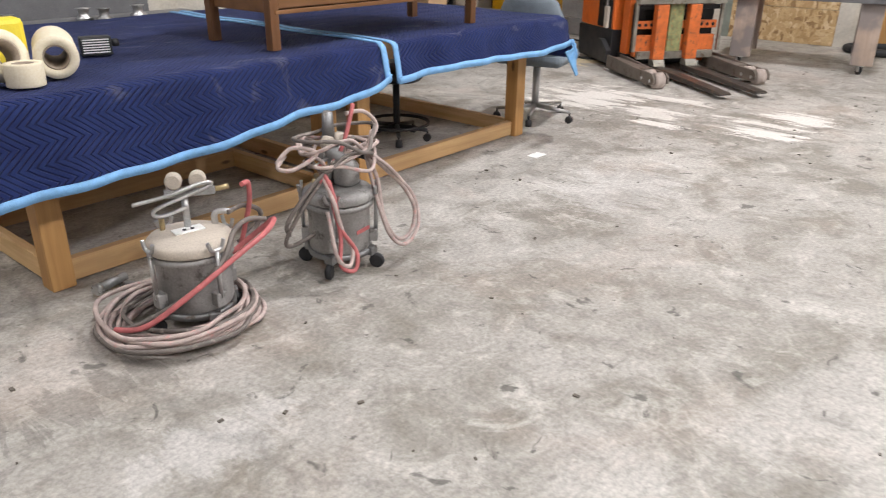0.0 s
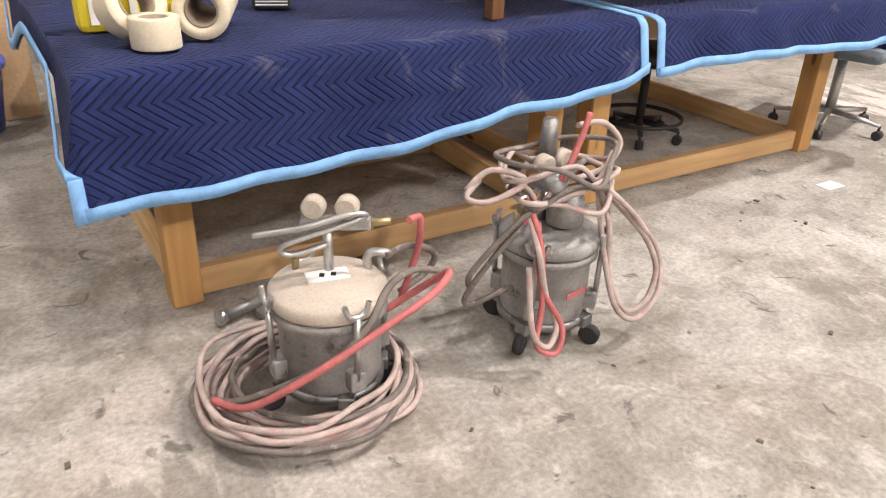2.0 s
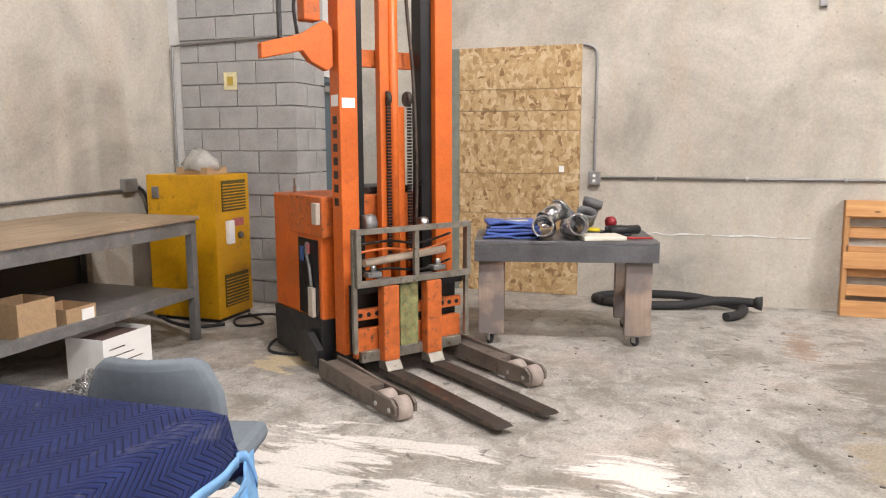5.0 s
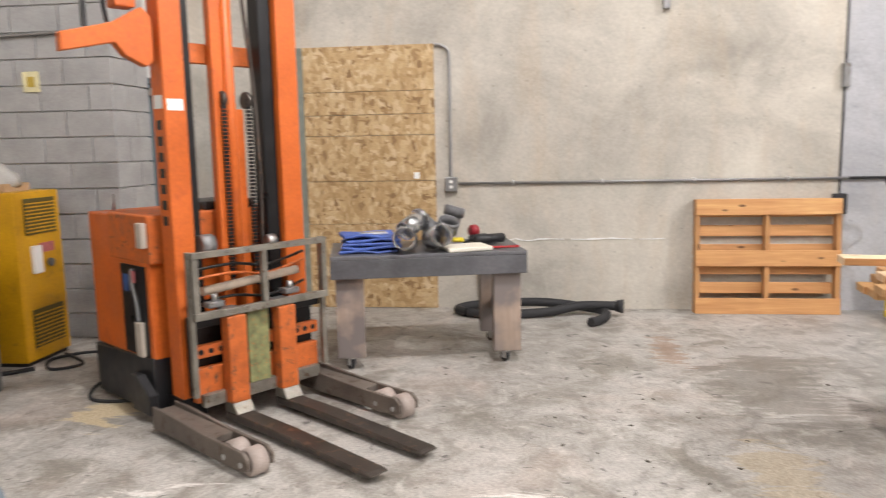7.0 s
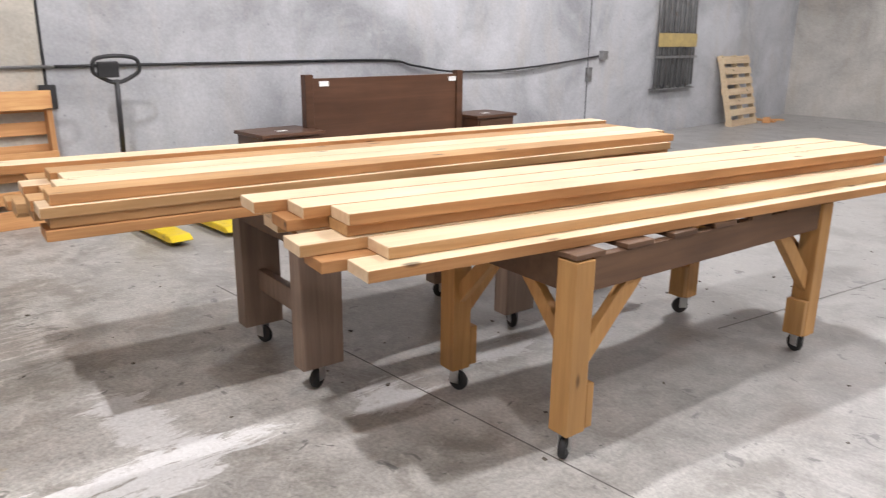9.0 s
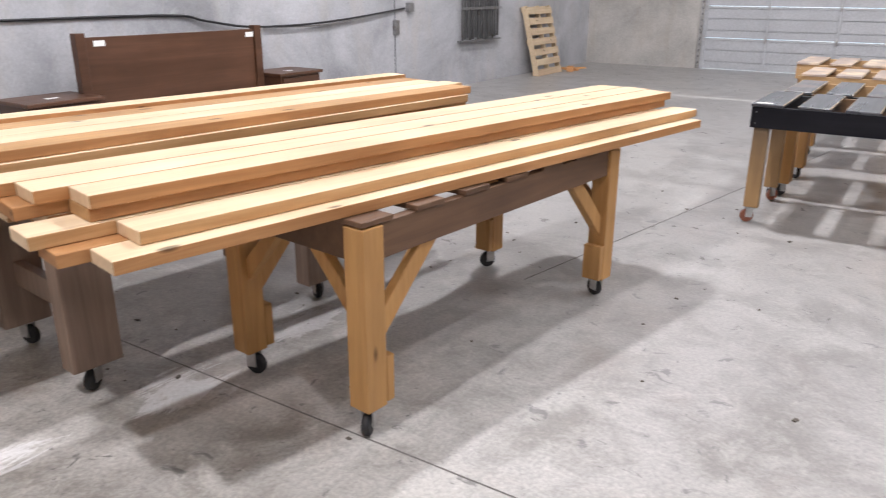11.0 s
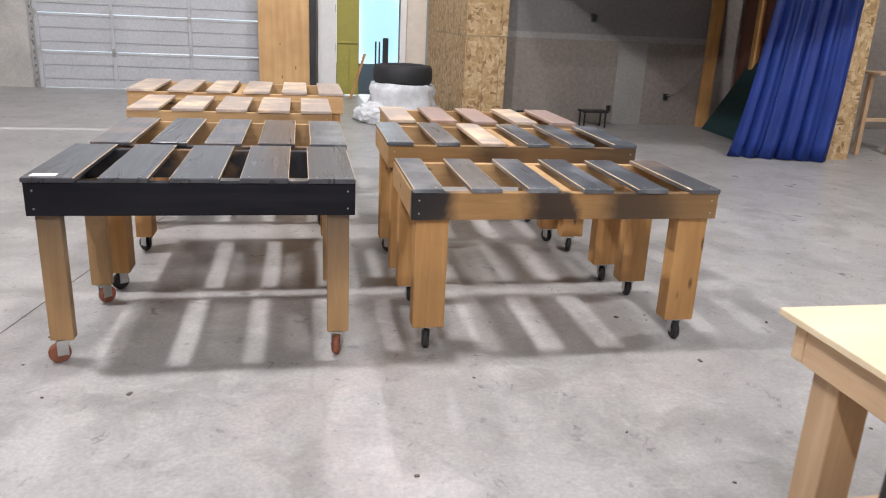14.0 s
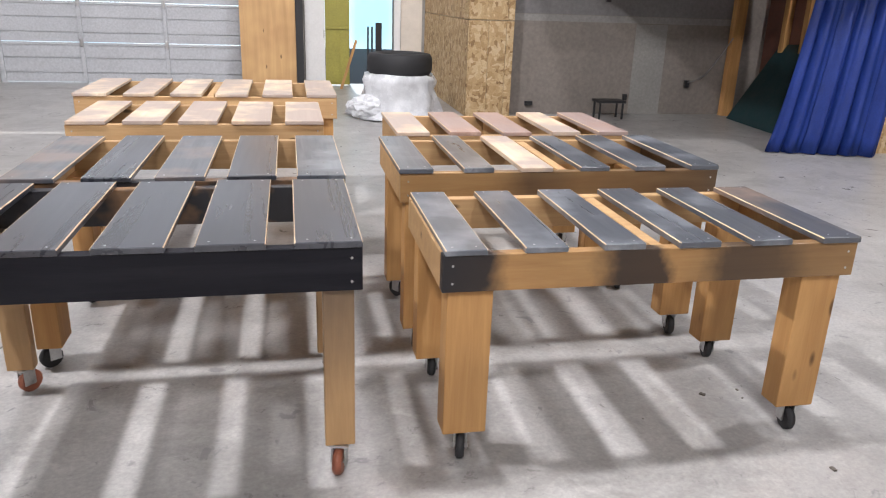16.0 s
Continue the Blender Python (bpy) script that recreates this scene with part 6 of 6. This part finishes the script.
part("latch", slab(-0.012, 0.55, 1.05, -0.001, 0.62, 1.15, 0.004), DULL_STEEL, cb)
CARD = plain("cardboard", (0.42, 0.28, 0.16), 0.8, vary=0.12, scale=5)


def carton(x0, y0, z0, x1, y1, z1, label, mat=CARD, open_top=True):
    t = thing("cardboard_box", pose(x0, y0, z0), label, "box")
    w, d, h, k = x1 - x0, y1 - y0, z1 - z0, 0.006
    part("bottom", slab(0, 0, 0, w, d, k), mat, t)
    for a in ((0, 0, k, w, k, h), (0, d - k, k, w, d, h), (0, k, k, k, d - k, h), (w - k, k, k, w, d - k, h)):
        part("side", slab(*a), mat, t)
    if not open_top:
        part("lid", slab(k, k, h - k, w - k, d - k, h - 0.001), mat, t)
    return t


carton(8.05, 5.9, 1.252, 8.33, 6.2, 1.31, "shallow cardboard tray on the yellow cabinet")
pw = lathe([(0.13, 1.275), (0.15, 1.3), (0.14, 1.36), (0.09, 1.42), (0.05, 1.46), (0.0, 1.47)], 26)
for vv in pw.verts:
    q = vv.co * 11
    k = 1 + 0.35 * noise.noise(q) + 0.15 * noise.noise(q * 2.7)
    vv.co = Vector((8.17 + vv.co.x * k * 0.95, 6.05 + vv.co.y * k, max(1.262, vv.co.z + 0.05 * noise.noise(q * 1.5))))
tagged(part("plastic_wrap", pw, plain("cloudy_plastic", (0.4, 0.39, 0.36), 0.15)), "crumpled clear plastic on the cardboard tray", "plastic wrap")
BENCHG = plain("bench_grey", (0.2, 0.2, 0.2), 0.5, 0.3, 0.25, 8, (0.3, 0.26, 0.22))
bn = thing("work_bench", pose(4.9, 5.65, 0), "grey steel work bench with a worn wooden top", "work bench")
part("tabletop", slab(-0.02, -0.02, 0.935, 2.66, 1.1, 0.965, 0.004), wood("worn_top", (0.24, 0.17, 0.11), (0.4, 0.31, 0.22), 0, 0.75), bn)
part("front_beam", slab(0, 0, 0.83, 2.64, 0.05, 0.934, 0.003), BENCHG, bn)
part("back_beam", slab(0, 1.03, 0.83, 2.64, 1.08, 0.934, 0.003), BENCHG, bn)
part("shelf", slab(0.02, 0.052, 0.37, 2.62, 1.08, 0.39, 0.003), BENCHG, bn)
part("shelf_beam", slab(0.06, 0, 0.34, 2.58, 0.05, 0.41, 0.003), BENCHG, bn)
for x in (0.0, 2.58):
    for y in (0.0, 1.02):
        part("leg", slab(x, y, 0, x + 0.06, y + 0.06, 0.829, 0.003), BENCHG, bn)
part("back_panel", slab(0.06, 1.082, 0.39, 2.58, 1.09, 0.93), BLACK, bn)
carton(6.28, 5.68, 0.392, 6.52, 5.95, 0.5, "small open cardboard box on the bench shelf")
carton(5.95, 5.7, 0.392, 6.22, 5.95, 0.6, "cardboard box on the bench shelf")
tagged(part("printed_label", slab(6.4, 5.674, 0.41, 6.5, 5.679, 0.48), PAPER), "white printed label on a cardboard box", "label")
wb = carton(6.42, 5.55, 0.002, 6.86, 5.85, 0.28, "white cardboard archive box full of scrap", PAPER)
for k in range(3):
    part("print_bar", slab(0.05, -0.003, 0.1 + k * 0.05, 0.35 - 0.08 * k, -0.0005, 0.106 + k * 0.05), BLACK, wb)
part("contents", slab(0.02, 0.02, 0.15, 0.42, 0.28, 0.26, 0.03), plain("scrap_mix", (0.12, 0.08, 0.07), 0.6, vary=0.5, scale=25), wb)
chain = bmesh.new()
rc = random.Random(3)
for k in range(260):
    a, r = rc.uniform(0, math.tau), 0.24 * math.sqrt(rc.random())
    m = pose(6.2 + r * math.cos(a), 5.42 + 0.7 * r * math.sin(a), 0.02 + 0.13 * (1 - r / 0.25) * rc.random() + 0.05 * (1 - r / 0.25), rc.uniform(0, 180), rc.uniform(0, 180), rc.uniform(0, 180))
    tube([m @ Vector(p) for p in ((-0.02, 0.009, 0), (0.02, 0.009, 0), (0.027, 0, 0), (0.02, -0.009, 0), (-0.02, -0.009, 0), (-0.027, 0, 0))], 0.004, 4, chain, True, 1)
tagged(part("chain_pile", chain, STEEL), "heap of steel chain on the floor by the bench", "chain", kind="stuff")
tagged(part("power_cable", tube([(8.3, 6.82, 1.12), (8.38, 6.8, 1.0), (8.42, 6.78, 0.6), (8.3, 6.7, 0.15), (8.0, 6.4, 0.02), (7.8, 5.95, 0.015), (7.95, 5.72, 0.015)], 0.016, 7), RUBBER), "black power cable from the wall socket", "cable")
tagged(part("junction_box", slab(8.1, 6.79, 1.08, 8.26, 6.848, 1.2, 0.006), PIPE), "square steel outlet box on the wall", "outlet box")
tagged(part("conduit", rod((4.0, 6.835, 1.02), (8.1, 6.835, 1.1), 0.013, 8), DULL_STEEL), "dark conduit along the concrete wall", "conduit")
tagged(part("conduit", tube([(8.83, 6.8, 0.9), (8.83, 6.8, 1.8), (8.83, 6.79, 2.36), (8.83, 6.74, 2.42), (8.83, 6.3, 2.44), (8.83, 5.6, 2.46)], 0.012, 8), PIPE), "thin conduit in the corner of the block wall", "conduit")
sg = tagged(part("wall_sign", slab(8.838, 6.1, 2.0, 8.846, 6.24, 2.16, 0.002), plain("cream_sign", (0.72, 0.66, 0.4), 0.5)), "small cream safety sign on the block wall", "sign")
part("sign_mark", slab(8.834, 6.14, 2.04, 8.8375, 6.2, 2.12), plain("sign_gold", (0.45, 0.32, 0.05), 0.5), sg)
# door of the corner room
dg = plain("door_blue_grey", (0.085, 0.125, 0.15), 0.45, vary=0.08, scale=3)
d4 = tagged(part("door_4", slab(9.43, by + 0.06, 0.01, 10.06, by + 0.1, 2.1, 0.003), dg), "blue-grey steel door in the block room", "door", kind="structure")
part("frame", slab(9.385, by + 0.03, 0, 9.43, by + 0.18, 2.15, 0.003), dg, d4)
part("head", slab(9.43, by + 0.03, 2.1, 10.09, by + 0.18, 2.148, 0.003), dg, d4)
part("closer", slab(9.46, by + 0.01, 2.0, 9.68, by + 0.058, 2.06, 0.006), STEEL, d4)

# ---- behind the timber tables ----
carton(1.28, 5.5, 0.002, 1.62, 5.75, 0.3, "white box on the floor behind the table", PAPER, False)
BIN = plain("blue_plastic", (0.07, 0.11, 0.5), 0.4, vary=0.1)
bi = thing("storage_bin", pose(0.86, 5.55, 0.002), "blue plastic bin holding white papers", "storage bin")
part("tub", lathe([(0.0, 0.0), (0.2, 0.0), (0.21, 0.01), (0.25, 0.3), (0.27, 0.3), (0.27, 0.33), (0.24, 0.33), (0.2, 0.02), (0.0, 0.018)], 28), BIN, bi)
for k in range(3):
    part("sheet", slab(-0.12, -0.004, 0.03, 0.1, 0.004, 0.4 - 0.03 * k, 0, None, pose(0.02, 0.05 * k - 0.05, 0, 8 - 6 * k, 4 * k, 14 * k)), PAPER, bi)
cs = part("cardboard_sheet", slab(0.0, -0.01, 0, 0.5, 0.01, 1.1, 0.002), CARD)
cs.matrix_world = pose(0.75, 5.6, 0.002, -6, 0, 8)
tagged(cs, "brown cardboard sheet leaning by the table", "cardboard sheet")
rk2 = thing("steel_shelf", pose(1.7, 5.4, 0), "grey steel bench with small machine parts", "steel bench")
part("top", slab(0, 0, 0.66, 1.75, 0.45, 0.7, 0.004), BENCHG, rk2)
for x in (0.02, 1.68):
    for y in (0.02, 0.38):
        part("leg", slab(x, y, 0, x + 0.05, y + 0.05, 0.659, 0.003), BENCHG, rk2)
part("back_panel", slab(0, 0.46, 0.3, 1.5, 0.48, 1.5, 0.003), GREYP, rk2)
for k, x in enumerate((1.95, 2.15, 2.62, 2.7, 2.95)):
    mp = tagged(part("machine_part", lathe([(0.05, 0), (0.055, 0.02), (0.03, 0.03), (0.03, 0.07), (0.045, 0.075), (0.0, 0.08)], 16), (STEEL, DULL_STEEL)[k % 2]), "small metal machine part on the steel bench", "machine part", "machine parts")
    mp.location = (x, 5.5 + 0.05 * (k % 3), 0.701)

# ---- timber work table with a fan ----
MAPLE = wood("ply_top", (0.66, 0.52, 0.34), (0.8, 0.67, 0.47), 0, 0.6, False, ring=7)
STUD_X = wood("stud_x", (0.46, 0.3, 0.17), (0.64, 0.46, 0.29), 0)
STUD_Y = wood("stud_y", (0.46, 0.3, 0.17), (0.64, 0.46, 0.29), 1)
STUD_Z = wood("stud_z", (0.42, 0.27, 0.15), (0.58, 0.41, 0.25), 2)
wt = thing("shop_table", pose(1.32, -2.43, 0, 0, 0, 0), "plywood-topped timber shop table on orange casters", "work table")
WX, WY = 1.3, 1.5
part("tabletop", slab(0, 0, 0.757, WX, WY, 0.775, 0.003), MAPLE, wt)
for y in (0.03, WY - 0.07):
    part("apron", slab(0.03, y, 0.66, WX - 0.03, y + 0.04, 0.756, 0.003), STUD_X, wt)
    part("low_rail", slab(0.0, y + 0.05 if y < 1 else y - 0.05, 0.19, WX - 0.081, (y + 0.05 if y < 1 else y - 0.05) + 0.04, 0.28, 0.003), STUD_X, wt)
for x in (0.03, WX - 0.07):
    part("apron", slab(x, 0.072, 0.66, x + 0.04, WY - 0.072, 0.756, 0.003), STUD_Y, wt)
part("low_side", slab(WX - 0.06, 0.11, 0.18, WX - 0.005, WY - 0.02, 0.28, 0.003), STUD_Y, wt)
part("shelf", slab(0.02, 0.13, 0.27, WX - 0.18, WY - 0.13, 0.288, 0.003), MAPLE, wt)
for x in (0.08, WX - 0.152):
    for y in (0.08, WY - 0.17):
        part("leg", slab(x, y, 0.11, x + 0.09, y + 0.09, 0.757, 0.004), STUD_Z, wt)
        caster(wt, x + 0.045, y + 0.045, URETHANE, 60, 0.11)
part("rubber_flap", slab(-0.007, -0.055, 0.0, 0.007, 0.055, 0.075, 0.004, None, pose(WX - 0.035, 0.215, 0.281, -12, -18, 0)), RUBBER, wt, "black rubber strip propped on the rail")
fn = thing("drum_fan", pose(2.28, -1.86, 0.776, 0, 0, 35), "dark round wire fan standing on the shop table", "fan")
for k in range(7):
    rr = 0.06 + 0.03 * k
    part("guard_ring", tube([(rr * math.cos(a), -0.06, 0.27 + rr * math.sin(a)) for a in [j * math.tau / 20 for j in range(20)]], 0.003, 5, None, True, 2), BLACK, fn)
part("shroud", lathe([(0.245, -0.06), (0.252, -0.06), (0.252, 0.07), (0.245, 0.07)], 36, None, pose(0, 0, 0.27, 90, 0, 0), True), GREYP, fn)
part("hub", rod((0, -0.07, 0.27), (0, 0.06, 0.27), 0.05, 18, None, None, 0.006), BLACK, fn)
for k in range(4):
    part("blade", slab(-0.05, -0.004, 0.05, 0.05, 0.004, 0.22, 0.003, None, Matrix.Translation((0, 0, 0.27)) @ Matrix.Rotation(k * math.pi / 2, 4, "Y") @ Matrix.Rotation(0.5, 4, "Z")), GREYP, fn)
part("stand", tube([(-0.2, -0.1, 0.012), (-0.24, 0.0, 0.02), (-0.255, 0.0, 0.27), (-0.24, 0.0, 0.02), (-0.2, 0.12, 0.012), (0.2, 0.12, 0.012), (0.24, 0.0, 0.02), (0.255, 0.0, 0.27)], 0.011, 7), BLACK, fn)
cd = tagged(part("extension_cord", tube([(2.12, -1.9, 0.784), (2.3, -2.12, 0.784), (2.42, -2.17, 0.784), (2.55, -2.08, 0.79), (2.635, -2.0, 0.778), (2.66, -1.98, 0.68), (2.655, -1.99, 0.5), (2.66, -2.0, 0.36), (2.66, -2.0, 0.3)], 0.007, 7), BLACK), "black extension cord hanging over the table edge", "cord")
part("plug", slab(2.642, -2.02, 0.245, 2.678, -1.98, 0.3, 0.006), BLACK, cd)
for y in (-2.008, -1.996):
    part("prong", slab(2.657, y, 0.225, 2.663, y + 0.004, 0.246), STEEL, cd)
tagged(part("cardboard_tube", lathe([(0.026, 0), (0.03, 0), (0.03, 0.2), (0.026, 0.2)], 18, None, pose(2.4, -1.95, 0.806, 0, 90, 160), True), PIPE), "short grey tube on the shop table", "tube")

# ---- by the passage: tyres, bin bag, curtain, bay things ----
ty = thing("tyre_stack", pose(2.42, -10.95, 0), "stack of black car tyres, lower ones in clear plastic", "tyres")


def tyre(z, m):
    return lathe([(0.24, z + 0.03), (0.3, z), (0.36, z + 0.01), (0.385, z + 0.05), (0.39, z + 0.13), (0.385, z + 0.2), (0.36, z + 0.24), (0.3, z + 0.25), (0.24, z + 0.22), (0.25, z + 0.12)], 36, None, None, True)


part("tyre", tyre(0.49, 0), RUBBER, ty)
for z in (0.25, 0.004):
    part("tyre", tyre(z, 0), plain("dim_rubber", (0.07, 0.07, 0.075), 0.6), ty)
FILM = plain("cloudy_film", (0.68, 0.69, 0.71), 0.25, vary=0.15, scale=7)
wrap = lathe([(0.41, 0.5), (0.43, 0.42), (0.42, 0.33), (0.45, 0.22), (0.47, 0.12), (0.52, 0.04), (0.6, 0.01)], 44)
for vv in wrap.verts:
    q = vv.co * 6
    k = 1 + 0.13 * noise.noise(q) + 0.06 * noise.noise(q * 3)
    vv.co = Vector((vv.co.x * k, vv.co.y * k, max(0.004, vv.co.z + 0.03 * noise.noise(q * 1.7))))
part("plastic_film", wrap, FILM, ty, "crumpled pale plastic film")
bb = bmesh.new()
bmesh.ops.create_icosphere(bb, subdivisions=4, radius=1.0)
for vv in bb.verts:
    q = vv.co.copy()
    k = 1 + 0.22 * noise.noise(q * 2.6) + 0.1 * noise.noise(q * 7)
    vv.co = Vector((0.24 * q.x * k, 0.2 * q.y * k, max(0.003, 0.12 + 0.15 * q.z * k)))
bb = part("plastic_bag", bb, FILM)
bb.location = (2.82, -10.75, 0)
tagged(bb, "crumpled grey plastic bag on the floor by the tyres", "plastic bag")
tr = thing("table_legs_outside", pose(2.35, -13.4, 0), "small dark stand seen in the doorway", "stand")
part("post", slab(0, 0, 0.0, 0.09, 0.05, 0.98, 0.004), BLACK, tr)
for x in (0.14, 0.2):
    part("pin", rod((x, 0, 0.0), (x, 0, 0.92), 0.014, 8), BLACK, tr)
bs = part("leaning_stick", slab(-0.02, -0.01, 0, 0.02, 0.01, 0.75, 0.003), PINE_Z)
bs.matrix_world = pose(2.95, -13.45, 0.003, 0, -18, 0)
tagged(bs, "short timber batten leaning by the olive door", "batten")

CURT = plain("blue_vinyl", (0.03, 0.07, 0.36), 0.38, vary=0.15, scale=4)
cu = bmesh.new()
cols = []
for i in range(91):
    f = i / 90
    col = []
    for k in range(13):
        g = k / 14
        z = 0.01 + 2.6 * g
        pull = 0.42 * g ** 0.8
        x = -1.02 - pull + (-0.98 + pull * 0.55) * f
        y = -8.62 + 0.3 * f - 0.05 * g
        amp = 0.055 - 0.02 * g
        ph = f * math.tau * 5.5 + 1.2 * g
        col.append(cu.verts.new((x + amp * 0.6 * math.cos(ph * 1.0), y + amp * math.sin(ph) + 0.02 * math.sin(2.7 * ph + 1), z)))
    cols.append(col)
for p, q in zip(cols, cols[1:]):
    for k in range(12):
        fc = cu.faces.new((p[k], q[k], q[k + 1], p[k + 1]))
        fc.smooth = True
bmesh.ops.solidify(cu, geom=cu.faces[:], thickness=0.003)
tagged(part("curtain", cu, CURT), "heavy blue vinyl curtain drawn aside in folds", "curtain")
tagged(part("curtain_rail", rod((-2.4, -8.5, 2.25), (1.0, -8.6, 2.25), 0.02, 8), DULL_STEEL), "steel rail carrying the blue curtain", "curtain rail")
gt = bmesh.new()
for p in ((-2.42, -10.9, 0.002), (-2.42, -9.4, 0.002), (-1.75, -9.5, 0.002), (-1.85, -10.75, 0.002), (-2.43, -10.7, 0.95), (-2.43, -9.6, 1.0)):
    gt.verts.new(p)
bmesh.ops.convex_hull(gt, input=gt.verts)
tagged(part("green_tarpaulin", gt, plain("dark_green_tarp", (0.008, 0.035, 0.04), 0.6, vary=0.3)), "dark green tarpaulin heaped against the bay wall", "tarpaulin")
ss = thing("step_stool", pose(-0.2, -10.75, 0), "low black folding step stool in the bay", "step stool")
part("step", slab(-0.18, -0.12, 0.2, 0.18, 0.12, 0.23, 0.006), BLACK, ss)
for x in (-0.16, 0.14):
    for y in (-0.1, 0.08):
        part("leg", slab(x, y, 0, x + 0.02, y + 0.02, 0.199), BLACK, ss)
tagged(part("loose_cable", tube([(-1.4, -11.04, 0.42), (-1.6, -11.03, 0.5), (-1.8, -11.03, 0.75), (-1.9, -10.94, 1.0)], 0.006, 6), PIPE), "thin pale cable on the bay wall", "cable")
bt = thing("bar_table", pose(-3.0, -8.85, 0), "tall narrow timber stand beyond the curtain", "stand")
for x in (0.14, -0.3):
    part("leg", slab(x, -0.03, 0, x + 0.05, 0.03, 0.95, 0.004), STUD_Z, bt)
part("top", slab(-0.36, -0.2, 0.951, 0.22, 0.2, 0.98, 0.004), STUD_X, bt)
part("rung", slab(-0.248, -0.015, 0.4, 0.138, 0.015, 0.44, 0.003), STUD_X, bt)

# ---- concrete blocks, one by one ----
def block_mesh(w, d):
    b2 = slab(0, 0, 0, w, d, 0.195, 0.004)
    me = bpy.data.meshes.new("block")
    b2.to_mesh(me)
    b2.free()
    me.materials.append(BLOCK)
    return me


half, full = block_mesh(0.022, 0.195), block_mesh(0.022, 0.4)
hx, fx2 = block_mesh(0.195, 0.022), block_mesh(0.34, 0.022)
for c in range(18):
    z = 0.005 + c * 0.205
    y = by
    if c % 2:
        o = new("block", half)
        o.parent, o.location = block_front, (bx, y, z)
        y += 0.205
    while y + 0.2 < Y1:
        wide = y + 0.4 < Y1
        o = new("block", full if wide else half)
        o.parent, o.location = block_front, (bx, y, z)
        y += 0.41 if wide else 0.205
    o = new("block", hx if c % 2 else fx2)
    o.parent, o.location = block_side, (bx + 0.024, by, z)
    o = new("block", fx2 if c % 2 else hx)
    o.parent, o.location = block_side, (bx + (0.229 if c % 2 else 0.374), by, z)
# small debris on the slab
rd = random.Random(21)
deb = bmesh.new()
for k in range(220):
    x, y, s = rd.uniform(0.3, 8.5), rd.uniform(-4.5, 3.3), rd.uniform(0.003, 0.011)
    slab(-s, -s * 0.6, 0, s, s * 0.6, s * 0.5, 0, deb, pose(x, y, 0.0005, 0, 0, rd.uniform(0, 180)))
tagged(part("floor_debris", deb, plain("grit", (0.14, 0.12, 0.1), 0.9, vary=0.5)), "scattered chips and grit on the floor", "debris", kind="stuff")
